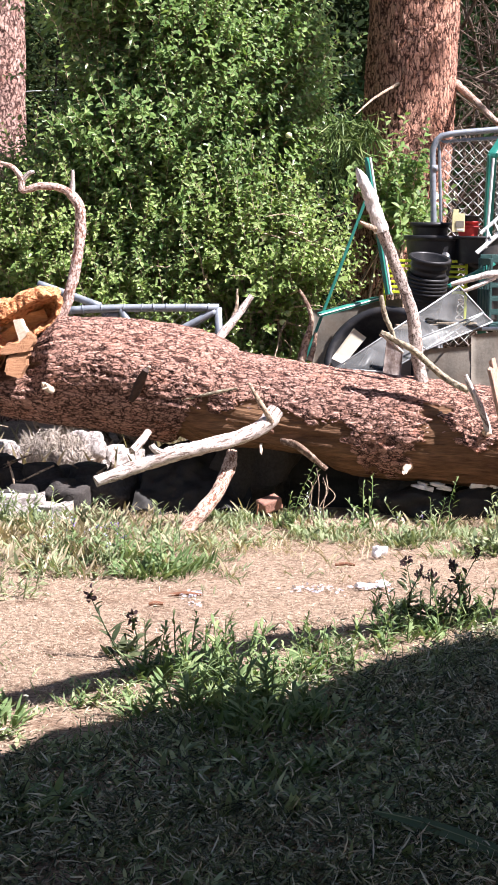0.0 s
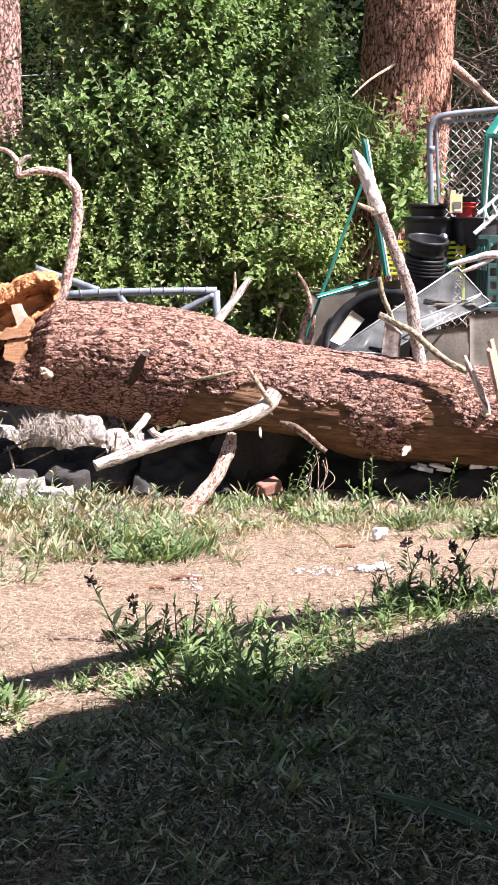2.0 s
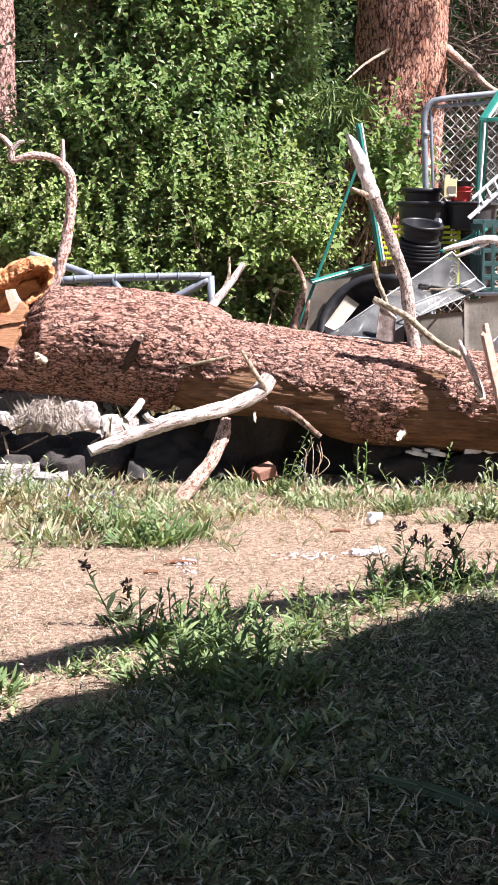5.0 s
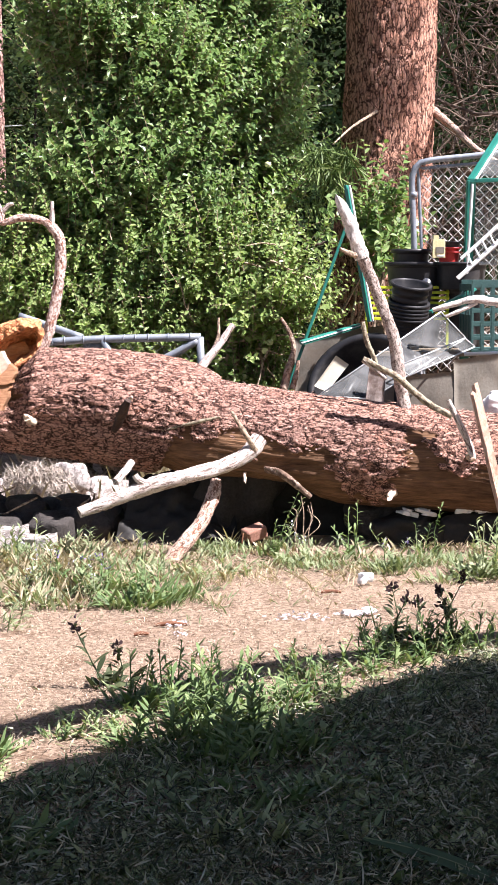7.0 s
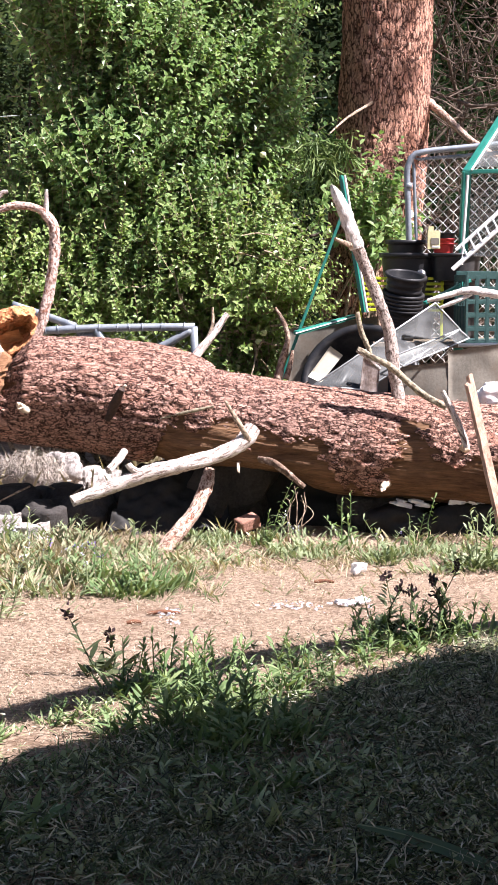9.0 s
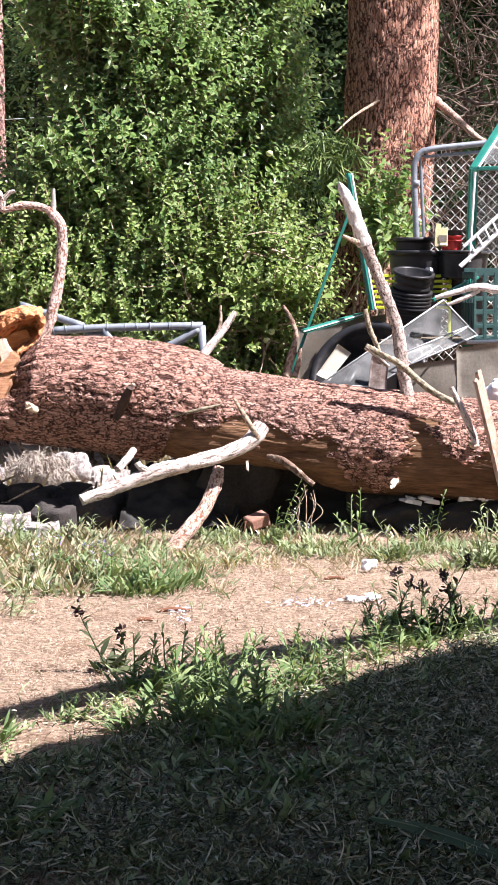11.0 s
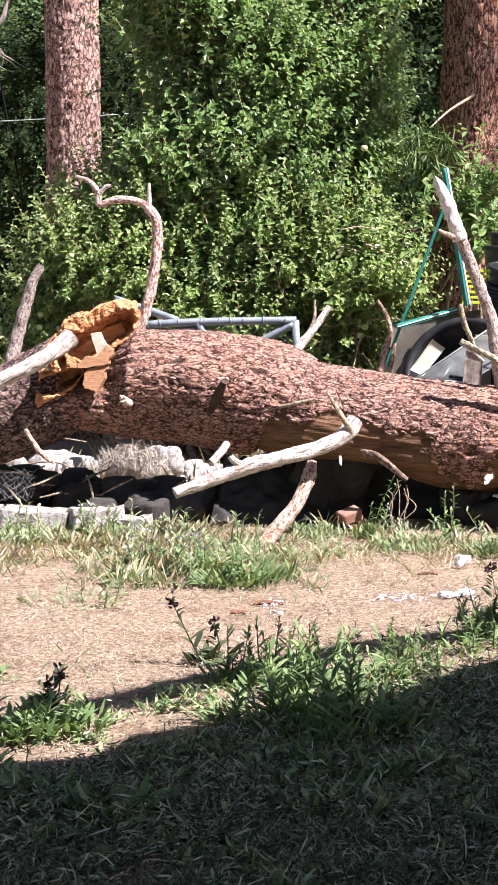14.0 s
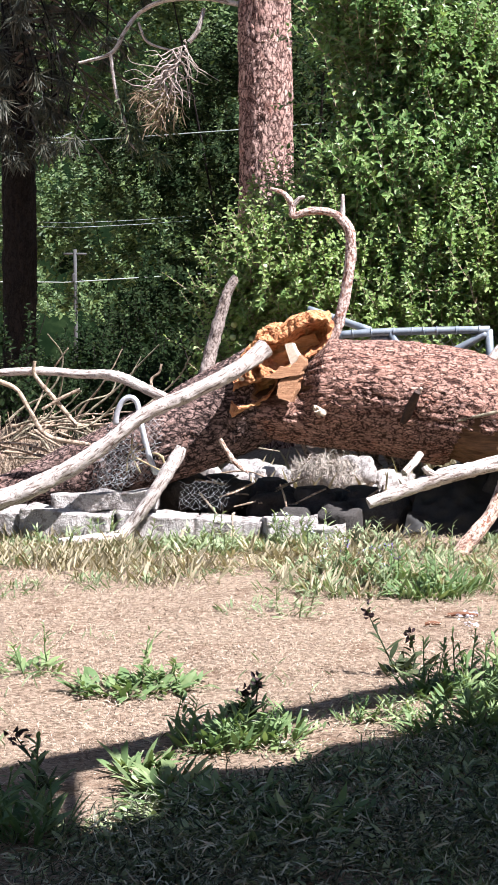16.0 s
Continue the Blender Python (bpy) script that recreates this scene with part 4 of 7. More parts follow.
M_DEADTWIG = surface("grey_dead_twig", (0.22, 0.17, 0.14), (0.48, 0.40, 0.35), 12, 120, 0.9)


def dead_cluster():
    """Drooping bunch of bare twigs and dead needles hanging from the slim pine's bough."""
    rs = np.random.RandomState(12)
    top = np.array([-2.95, 15.6, 3.62])
    for k in range(56):
        q = top + rs.uniform(0, 1) * np.array((-0.20, 0.0, -0.36)) + rs.normal(0, 0.03, 3)
        d = unit(np.array((rs.normal(-0.15, 0.5), rs.normal(0, 0.4), -0.6)))
        pts = []
        for j in range(6):
            pts.append((*q, 0.0085 - 0.0012 * j))
            d = unit(d + rs.normal(0, 0.42, 3) + (0, 0, -0.16))
            q = q + d * rs.uniform(0.05, 0.11)
        part("dead_twig", limb_mesh("dead_twig", pts, 5, 0.02, 0.15, k), M_DEADTWIG, PINE_L, "bare grey dead twig")
    c = top + np.stack([rs.normal(-0.25, 0.12, 14), rs.normal(0, 0.1, 14), -rs.uniform(0.35, 0.75, 14)], -1)
    part("dead_needle_tuft", mesh_of("dead_needle_tuft", *needle_tufts(c, np.tile((-0.3, -0.2, -0.5), (14, 1)), 22, 0.17, 9, 0.004), False), F_DEADN, PINE_L, kind="stuff")
    c2 = np.stack([rs.uniform(-3.7, -3.1, 10), 16 + rs.normal(0, 0.1, 10), rs.uniform(2.6, 3.4, 10)], -1)
    part("needle_tuft", mesh_of("needle_tuft", *needle_tufts(c2, np.tile((0.2, -0.2, -0.5), (10, 1)), 50, 0.2, 10, 0.005), False), F_PINE, PINE_L, kind="stuff")


dead_cluster()


def green_bough():
    """Long-needled green bough of the large pine hanging beside the hedge."""
    rs = np.random.RandomState(44)
    c = np.stack([rs.normal(0.75, 0.08, 16), rs.normal(13.45, 0.06, 16), rs.normal(2.46, 0.10, 16)], -1)
    part("needle_tuft", mesh_of("needle_tuft", *needle_tufts(c, np.tile((0.1, -0.2, -0.9), (16, 1)), 34, 0.19, 11, 0.005), False), F_NEEDLE, PINE_R, "drooping long green needles", "stuff")
    part("dead_branch", limb_mesh("dead_branch", [(1.25, 14.4, 2.95, 0.016), (0.95, 13.9, 2.75, 0.012), (0.77, 13.5, 2.58, 0.007)], 6, 0.03, 0.2, 3), M_TWIG, PINE_R)


green_bough()


def shaded_boughs():
    """Grey-green drooping needle boughs round the dark pine, with shade put into their colour."""
    rs = np.random.RandomState(21)
    n = 130
    C = np.stack([rs.normal(-5.9, 0.55, n), rs.normal(20.5, 0.8, n), rs.uniform(2.9, 5.4, n)], -1)
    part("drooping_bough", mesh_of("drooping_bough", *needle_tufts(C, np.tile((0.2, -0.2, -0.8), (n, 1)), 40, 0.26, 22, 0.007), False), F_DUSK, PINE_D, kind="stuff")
    e = C + rs.normal(0, 0.3, C.shape) + np.array((-0.2, 0.5, 0.5))
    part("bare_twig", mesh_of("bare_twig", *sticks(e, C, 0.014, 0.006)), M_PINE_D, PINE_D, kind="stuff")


shaded_boughs()


def drooping_branches():
    """Long bare branches of the dark pine, curving outwards and down."""
    rs = np.random.RandomState(58)
    for k in range(30):
        z, a = rs.uniform(3.6, 6.6), rs.uniform(-0.9, 0.1)
        q = np.array((-6.3, 21.8, z))
        d = unit(np.array((math.cos(a), math.sin(a), rs.uniform(0.0, 0.35))))
        pts = []
        for j in range(8):
            pts.append((*q, 0.026 - 0.0027 * j))
            q = q + d * rs.uniform(0.20, 0.34)
            d = unit(d + rs.normal(0, 0.10, 3) + (0, 0, -0.20))
        part("dead_branch", limb_mesh("dead_branch", pts, 6, 0.05, 0.2, k), M_THICKET, PINE_D, "bare drooping branch")


M_THICKET = surface("dark_brush_bark", (0.045, 0.034, 0.026), (0.19, 0.145, 0.11), 12, 120, 0.9)
drooping_branches()


# ---- shrubs of the hedge ----
def shrub(label, clumps, shoots, seed, leaf=0.078, material=F_HEDGE, stems=14, base=None, inner=0.5, fruit=0, bare=0):
    """A broad-leaved shrub: upright leafy shoots filling the clumps (x, y, z, rx, ry, rz), on stems from the ground."""
    rs = np.random.RandomState(seed)
    clumps = np.asarray(clumps, float)
    vol = clumps[:, 3] * clumps[:, 5]
    which = rs.choice(len(clumps), shoots, p=vol / vol.sum())
    cl = clumps[which]
    tufts = max(6, shoots // 22)
    u = unit(rs.normal(0, 1, (tufts, 3)) + (0, -0.25, 0))
    tc = clumps[rs.choice(len(clumps), tufts, p=vol / vol.sum())]
    C = tc[:, :3] + u * rs.uniform(inner, 1.0, (tufts, 1)) ** 0.6 * tc[:, 3:]
    pick = rs.randint(0, tufts, shoots)
    loose = rs.rand(shoots) < 0.24
    P = C[pick] + rs.normal(0, 1, (shoots, 3)) * (0.13 * max(leaf / 0.078, 0.95))
    u2 = unit(rs.normal(0, 1, (shoots, 3)))
    P = np.where(loose[:, None], cl[:, :3] + u2 * rs.uniform(0.1, 0.95, (shoots, 1)) * cl[:, 3:], P)
    u = np.where(loose[:, None], u2, u[pick])
    keep = P[:, 2] > 0.12
    P, u = P[keep], u[keep]
    n = len(P)
    d = unit(u * 0.55 + np.array((0.05, -0.25, 0.75)) + rs.normal(0, 0.28, (n, 3)))
    ln = rs.uniform(0.18, 0.50, n) * (leaf / 0.078) ** 0.7
    per = 13
    k = np.tile(np.arange(per), n)
    t = (k + 0.6) / per
    PP, DD, LL = np.repeat(P, per, 0), np.repeat(d, per, 0), np.repeat(ln, per)
    ref = unit(np.cross(DD, np.array((0.3, 0.9, 0.2))))
    ref2 = np.cross(DD, ref)
    ang = k * 2.4 + np.repeat(rs.uniform(0, 6.3, n), per)
    out = ref * np.cos(ang)[:, None] + ref2 * np.sin(ang)[:, None]
    base_p = PP + DD * (LL * t)[:, None]
    dirs = unit(out * 0.9 + DD * 0.55 + rs.normal(0, 0.2, out.shape))
    nrm = unit(DD * 0.4 - out * 0.25 + np.array((0.42, -0.38, 0.62)) + rs.normal(0, 0.3, out.shape))
    size = leaf * rs.uniform(0.65, 1.25, len(base_p)) * (1.1 - 0.45 * t)
    t0 = thing("shrub", label, "shrub", at=(float(clumps[0, 0]), float(clumps[0, 1]), 0))
    part("foliage", mesh_of("foliage", *leaves(base_p, dirs, nrm, size, size * 0.6, 0.2, 0.25), False), material, t0, kind="stuff")
    a = sticks(P, P + d * ln[:, None], 0.004, 0.0015)
    foot = np.array(base if base is not None else (clumps[0, 0], clumps[0, 1] + 0.25, 0.0))
    tgt = clumps[rs.choice(len(clumps), stems)]
    ft = foot + rs.normal(0, 1, (stems, 3)) * (0.35, 0.2, 0)
    end = tgt[:, :3] + rs.normal(0, 0.3, (stems, 3)) * tgt[:, 3:]
    mid = ft * 0.45 + end * 0.55 + rs.normal(0, 0.12, (stems, 3))
    b, c = sticks(ft, mid, 0.024, 0.017), sticks(mid, end, 0.017, 0.007)
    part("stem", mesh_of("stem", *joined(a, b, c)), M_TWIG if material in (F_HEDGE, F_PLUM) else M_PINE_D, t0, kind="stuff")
    for k in range(bare):
        c3 = clumps[rs.randint(len(clumps))]
        q3 = c3[:3] + rs.uniform(-0.9, 0.9, 3) * c3[3:] * (1, 0.2, 1) - (0, c3[4] * 0.95, 0)
        d3 = unit(np.array((rs.normal(0, 1), rs.normal(0, 0.25), rs.normal(0.1, 0.5))))
        pts = []
        for j in range(5):
            pts.append((*q3, 0.010 - 0.0016 * j))
            d3 = unit(d3 + rs.normal(0, 0.3, 3))
            q3 = q3 + d3 * rs.uniform(0.06, 0.14)
        part("bare_twig", limb_mesh("bare_twig", pts, 5, 0.03, 0.2, k), M_TWIG, t0)
    for k in range(fruit):
        c3 = clumps[rs.randint(len(clumps))]
        q3 = c3[:3] + rs.uniform(-0.85, 0.85, 3) * c3[3:] * (1, 0, 1) - (0, c3[4] * 1.02, 0)
        bm = lathe_bm([(0.002, -0.024), (0.016, -0.021), (0.026, -0.004), (0.022, 0.014), (0.008, 0.020), (0.002, 0.016)], 12)
        bm.transform(Matrix.Translation(q3))
        part("fruit", bm, M_FRUIT, t0, "small unripe pale green fruit")
    return t0


shrub("tall broad-leaved green shrub with upright leafy shoots", [(-0.55, 13.75, 2.95, 0.42, 0.40, 0.8), (-0.05, 13.95, 2.95, 0.5, 0.40, 0.8), (-0.40, 13.65, 2.0, 0.80, 0.45, 0.75), (-1.08, 13.35, 2.45, 0.34, 0.30, 0.5),
      (0.14, 14.05, 2.4, 0.24, 0.40, 0.8), (-0.98, 13.45, 3.15, 0.40, 0.30, 0.6), (-0.5, 13.45, 2.75, 0.40, 0.25, 0.6), (-0.35, 14.1, 3.7, 0.85, 0.4, 0.5), (0.08, 14.15, 3.4, 0.34, 0.4, 0.6), (-0.75, 13.30, 2.05, 0.5, 0.25, 0.5), (-1.15, 13.4, 3.5, 0.30, 0.25, 0.35)], 6800, 41, leaf=0.068, fruit=14)
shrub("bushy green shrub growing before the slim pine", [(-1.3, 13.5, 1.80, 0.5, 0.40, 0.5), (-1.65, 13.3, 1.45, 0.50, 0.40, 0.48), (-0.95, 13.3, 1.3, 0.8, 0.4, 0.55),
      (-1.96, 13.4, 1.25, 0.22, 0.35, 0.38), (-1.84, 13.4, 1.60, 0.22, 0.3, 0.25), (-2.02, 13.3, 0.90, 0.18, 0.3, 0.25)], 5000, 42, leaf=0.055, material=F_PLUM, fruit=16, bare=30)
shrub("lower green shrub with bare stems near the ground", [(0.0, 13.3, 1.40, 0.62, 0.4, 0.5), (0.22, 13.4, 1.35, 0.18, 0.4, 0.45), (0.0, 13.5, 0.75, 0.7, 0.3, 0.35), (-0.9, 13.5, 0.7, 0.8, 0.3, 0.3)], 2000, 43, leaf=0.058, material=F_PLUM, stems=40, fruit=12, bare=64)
shrub("small leafy shrub at the foot of the large pine", [(1.16, 13.75, 1.82, 0.12, 0.15, 0.14), (1.06, 13.75, 1.80, 0.08, 0.1, 0.1)], 84, 44, leaf=0.085, base=(1.0, 13.9, 0))
# woodland behind, its shade and sun put into the leaf colours
for k, (x, y, z, r, h, n, lf) in enumerate([(-14.5, 60, 1.0, 4.2, 5.5, 900, 0.24), (-18.5, 63, 3.0, 4.5, 6.5, 800, 0.24), (-11.0, 59, 0.5, 3.2, 5.0, 700, 0.24), (-22.5, 60, 1.5, 4.0, 5.0, 500, 0.24), (-9.0, 64, 6.5, 3.5, 4.5, 600, 0.24),
                                            (-16.0, 70, 9.5, 6.0, 4.0, 700, 0.26), (-4.6, 28, 2.6, 1.5, 2.8, 800, 0.12), (-6.2, 33, 4.4, 1.6, 1.6, 350, 0.12), (-2.4, 24, 3.2, 1.7, 3.0, 380, 0.12), (2.6, 22, 3.4, 1.9, 3.0, 800, 0.12), (0.2, 25, 4.8, 2.2, 3.2, 600, 0.13),
                                            # the two at z 7.2 and 8.6 are unseen canopies added for their shade
                                            (5.0, 26, 3.6, 2.4, 3.6, 500, 0.13), (-2.6, 21.6, 7.2, 2.6, 1.3, 900, 0.16), (-4.2, 27.0, 8.6, 2.8, 1.4, 700, 0.16), (-14.5, 64, 10.5, 4.5, 3.5, 600, 0.26), (-19.0, 66, 11.5, 4.5, 3.5, 500, 0.26), (0.9, 19.0, 2.6, 0.9, 2.6, 600, 0.11), (-12.6, 50, -0.5, 1.7, 0.7, 400, 0.15)]):
    shrub("leafy woodland tree with sun and shade put into its leaf colour", [(x, y, z, r, 0.35 * r + 0.6, h), (x - 0.6 * r, y - 0.5, z - (0.6 * h if z < 6.5 else 0), 0.8 * r, 1.0, 0.5 * h), (x + 0.5 * r, y + 0.6, z + 0.5 * h, 0.7 * r, 1.0, 0.6 * h)],
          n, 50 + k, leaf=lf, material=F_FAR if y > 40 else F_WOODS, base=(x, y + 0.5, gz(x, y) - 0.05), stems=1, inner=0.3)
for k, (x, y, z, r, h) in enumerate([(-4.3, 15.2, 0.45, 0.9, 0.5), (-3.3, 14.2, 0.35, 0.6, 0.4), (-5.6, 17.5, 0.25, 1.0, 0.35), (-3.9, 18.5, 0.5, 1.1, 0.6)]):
    shrub("low undergrowth beyond the fallen trunk, shade put into its green", [(x, y, z, r, 0.5, h)], 300, 80 + k, leaf=0.058, material=F_WOODS, stems=6)


def thicket():
    """Tangle of bare branches behind the gate."""
    rs = np.random.RandomState(77)
    t = thing("thicket", "tangle of bare grey-brown branches behind the gate", "brush", at=(2.6, 15.5, 0))
    for k in range(80):
        x, y = rs.uniform(1.7, 3.6), rs.uniform(14.8, 17.0)
        pts = [(x, y, rs.uniform(0.0, 3.0), 0.02)]
        d = unit(np.array((rs.normal(0, 0.6), rs.normal(0, 0.3), rs.uniform(0.1, 1.0))))
        for j in range(6):
            d = unit(d + rs.normal(0, 0.45, 3))
            q = np.array(pts[-1][:3]) + d * rs.uniform(0.18, 0.4)
            pts.append((q[0], q[1], max(q[2], 0.05), 0.022 - 0.003 * j))
        part("branch", limb_mesh("branch", pts, 5, 0.05, 0.2, k), M_THICKET, t)
    n = 2600
    P = np.stack([rs.uniform(1.6, 3.9, n), rs.uniform(14.6, 16.6, n), rs.uniform(0.1, 4.8, n)], -1)
    Q = P + rs.normal(0, 0.16, P.shape)
    R = Q + (Q - P) * 0.6 + rs.normal(0, 0.08, P.shape)
    part("fine_twig", mesh_of("fine_twig", *joined(sticks(P, Q, 0.008, 0.006), sticks(Q, R, 0.006, 0.003))), M_THICKET, t, kind="stuff")
    n = 1500
    P = np.stack([rs.uniform(1.7, 3.8, n), rs.uniform(15, 17.5, n), rs.uniform(0.1, 4.6, n)], -1)
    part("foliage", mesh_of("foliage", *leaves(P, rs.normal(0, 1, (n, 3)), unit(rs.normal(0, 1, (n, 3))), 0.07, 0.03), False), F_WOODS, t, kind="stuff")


thicket()

# ---- the fallen pine ----
LOG = thing("fallen_log", "broken fallen pine trunk with flaking pinkish bark and bare patches", "log", at=(0.3, 10.5, 0))


def log_bare(S, A, X):
    ang = (np.degrees(A) + 180) % 360 - 180
    low = np.interp(X + 0.24 * (fbm(A * 9, X * 3, 5, 31) - 0.47), (-0.5, -0.38, -0.28, 0.15, 0.28, 0.56, 0.64, 0.98, 1.05, 1.16, 1.24, 1.75, 1.9), (100, 80, -4, -10, -16, -22, 40, 42, -40, -36, 2, 0, 18))
    jag = 80 * (fbm(X * 6, np.cos(A) * 5 + np.sin(A) * 4, 6, 3) - 0.47)
    m = np.clip((ang - low - jag) / 3.0, 0, 1) * np.clip((140 - ang) / 5, 0, 1)
    up = np.clip(-np.sin(A) * 0.8 + np.cos(A) * 0.45, 0, 1)
    end = np.clip((-1.10 - 0.36 * fbm(A * 5, X * 7, 5, 6) - X) * 30, 0, 1)
    return np.maximum(m, end * np.clip(up * 3, 0, 1))


def log_shape(S, A, X):
    up = np.clip((-np.sin(A) * 0.75 + np.cos(A) * 0.5) * 1.6, 0, 1)
    cut = np.clip((-1.22 - 0.16 * vnoise(A * 3, X * 0, 2) - X) / 0.16, 0, 1)
    hollow = np.clip((-1.17 - X) / 0.2, 0, 1)
    splinter = 0.22 * (fbm(X * 5, A * 9, 3, 12) - 0.4) * cut
    bulge = 1 + 0.03 * np.exp(-((X + 0.75) / 0.5) ** 2) * np.clip(-np.sin(A), 0, 1)
    low = np.clip((np.sin(A) - 0.45) / 0.45, 0, 1)
    gap = np.interp(X + 0.10 * (fbm(A * 4, X * 5, 3, 23) - 0.45), (-0.45, -0.25, 0.10, 0.42, 0.56, 0.66, 0.95, 1.05, 1.8), (0, 0.16, 0.36, 0.36, 0.16, 0.10, 0.12, 0.16, 0.12))
    bulge = bulge * (1 - gap * low)
    return bulge * (1 - 0.12 * cut * up - 0.60 * hollow * up + splinter * up)


part("trunk", bark_mesh("trunk", LOG_AXIS, 840, 240, (0.085, 0.030), 0.0145, 1, log_shape, log_bare, flaky=0.017), M_LOG, LOG, "pinkish-brown flaking pine bark with bare brown wood")


def left_bare(S, A, X):
    ang = (np.degrees(A) + 180) % 360 - 180
    lim = 0.52 + 0.25 * (fbm(A * 1.7, S * 2, 3, 4) - 0.4)
    return np.clip((lim - S) * 22, 0, 1) * np.clip((78 + 40 * (vnoise(S * 7, A * 0, 3) - 0.5) - np.abs(ang + 2)) / 8, 0, 1)


def left_shape(S, A, X):
    b = left_bare(S, A, X)
    ang = (np.degrees(A) + 180) % 360 - 180
    deep = np.exp(-((ang + 10) / 45) ** 2)
    return 1 - b * (0.18 + 0.55 * deep * np.clip(1.1 - S / 0.5, 0, 1) ** 0.5) + b * 0.30 * (fbm(S * 5, A * 8, 4, 9) - 0.45)


left = part("broken_end", bark_mesh("broken_end", LEFT_AXIS, 360, 140, (0.08, 0.030), 0.0145, 4, left_shape, left_bare, flaky=0.016), M_LOG_LEFT, LOG, "weathered trunk end with rotten orange heartwood")


def rotten_hollow():
    """Crumbling orange heartwood: a ragged hollow between the two trunk pieces."""
    rim = np.array([(-1.72, 0.71), (-1.63, 0.77), (-1.51, 0.83), (-1.46, 0.96), (-1.36, 1.00), (-1.27, 1.06), (-1.19, 1.12), (-1.135, 1.235), (-1.18, 1.32), (-1.28, 1.325), (-1.44, 1.26), (-1.61, 1.15), (-1.68, 1.00), (-1.72, 0.86)])
    mid = np.array((-1.52, 1.07))
    th = np.arctan2(rim[:, 1] - mid[1], rim[:, 0] - mid[0])
    rr = np.hypot(*(rim - mid).T)
    o = np.argsort(th)
    nu, nv = 150, 260
    q = np.linspace(0.0, 1.0, nu)
    a = np.linspace(-np.pi, np.pi, nv, endpoint=False)
    R = np.interp(a, th[o], rr[o], period=2 * np.pi) * (1.03 + 0.14 * (fbm(np.cos(a) * 6 + 9, np.sin(a) * 6 + 9, 5, 5) - 0.47))
    Q, A = np.meshgrid(q, a, indexing="ij")
    X, Z = mid[0] + Q * R * np.cos(A), mid[1] + Q * R * np.sin(A)
    wx, wz = X + 0.07 * (fbm(X * 10 + 30, Z * 10, 4, 21) - 0.47), Z + 0.07 * (fbm(X * 10, Z * 10 + 30, 4, 22) - 0.47)
    # the upper cave under its arched shell, and the narrow slit below it
    cave = 0.0
    for (ax, az), (bx, bz), wide, deep in (((-1.47, 1.05), (-1.22, 1.18), 0.078, 0.30), ((-1.70, 0.81), (-1.50, 0.89), 0.045, 0.32), ((-1.60, 1.02), (-1.58, 0.94), 0.018, 0.10)):
        k = np.clip(((wx - ax) * (bx - ax) + (wz - az) * (bz - az)) / ((bx - ax) ** 2 + (bz - az) ** 2), 0, 1)
        d = np.hypot(wx - ax - k * (bx - ax), wz - az - k * (bz - az))
        cave = np.maximum(cave, deep * np.clip(1.35 - d / wide, 0, 1) ** 0.6)
    edge = np.clip((Q - 0.86) / 0.14, 0, 1)
    grain = fbm((wx - 0.6 * wz) * 7, (0.6 * wx + wz) * 40, 4, 7) - 0.47
    crumb = fbm(wx * 40 + 50, wz * 40, 4, 9) - 0.47 + 0.5 * (fbm(X * 95 + 20, Z * 95, 3, 19) - 0.47)
    y = 10.27 + 0.20 * np.clip((Z - 0.74) / 0.58, 0, 1) ** 1.2 + cave * (1 - edge) + 0.05 * grain + 0.045 * crumb + 0.13 * edge ** 2
    X = X + 0.022 * (fbm(Z * 40 + 40, y * 40, 4, 41) - 0.47)
    Z = Z + 0.022 * (fbm(X * 40 + 80, y * 40, 4, 42) - 0.47)
    V = np.stack([X, y, Z], -1)
    part("rotten_hollow", mesh_of("rotten_hollow", V, grid_faces(nu, nv), False), M_ROT, LOG, "crumbling orange rotten heartwood")
    rs = np.random.RandomState(12)
    for outline, y0, tilt, m in (([(-1.56, 0.945), (-1.45, 0.985), (-1.38, 1.01), (-1.31, 1.07), (-1.27, 1.03), (-1.295, 0.965), (-1.42, 0.945)], 10.30, 0.30, M_SPLIT), ([(-1.43, 0.935), (-1.30, 0.955), (-1.325, 0.88), (-1.36, 0.80), (-1.41, 0.815), (-1.455, 0.85)], 10.315, 0.34, M_SPLIT), ([(-1.405, 1.145), (-1.365, 1.150), (-1.300, 1.035), (-1.365, 1.010)], 10.35, 0.10, M_CUT)):
        c = np.array(outline)
        c = np.concatenate([c[k] + (np.roll(c, -1, 0)[k] - c[k]) * np.linspace(0, 1, 4)[:3, None] for k in range(len(c))])
        outline = c + rs.normal(0, 0.006 if len(outline) > 4 else 0.002, c.shape)
        bm = bmesh.new()
        f = bm.faces.new([bm.verts.new((px, y0 + tilt * (pz - 0.9), pz)) for px, pz in outline])
        bm.normal_update()
        side = bmesh.ops.extrude_face_region(bm, geom=[f])
        bmesh.ops.translate(bm, verts=[v for v in side["geom"] if isinstance(v, bmesh.types.BMVert)], vec=(0.012, 0.05, 0.0))
        bmesh.ops.recalc_face_normals(bm, faces=bm.faces[:])
        part("wood_piece", bm, m, LOG, "split piece of heartwood")


M_SPLIT = surface("split_brown_wood", (0.28, 0.12, 0.055), (0.62, 0.34, 0.185), 8, 120, 0.85, stretch=(2, 8, 16), relief=0.9, depth=0.01)
rotten_hollow()


def limb(name, pts, material, label="", segs=12, rough=0.14, seed=1, jag=0.0, step=0.013):
    return part(name, limb_mesh(name, pts, segs + 8, step, rough * 1.25, seed, jag), material, LOG, label)


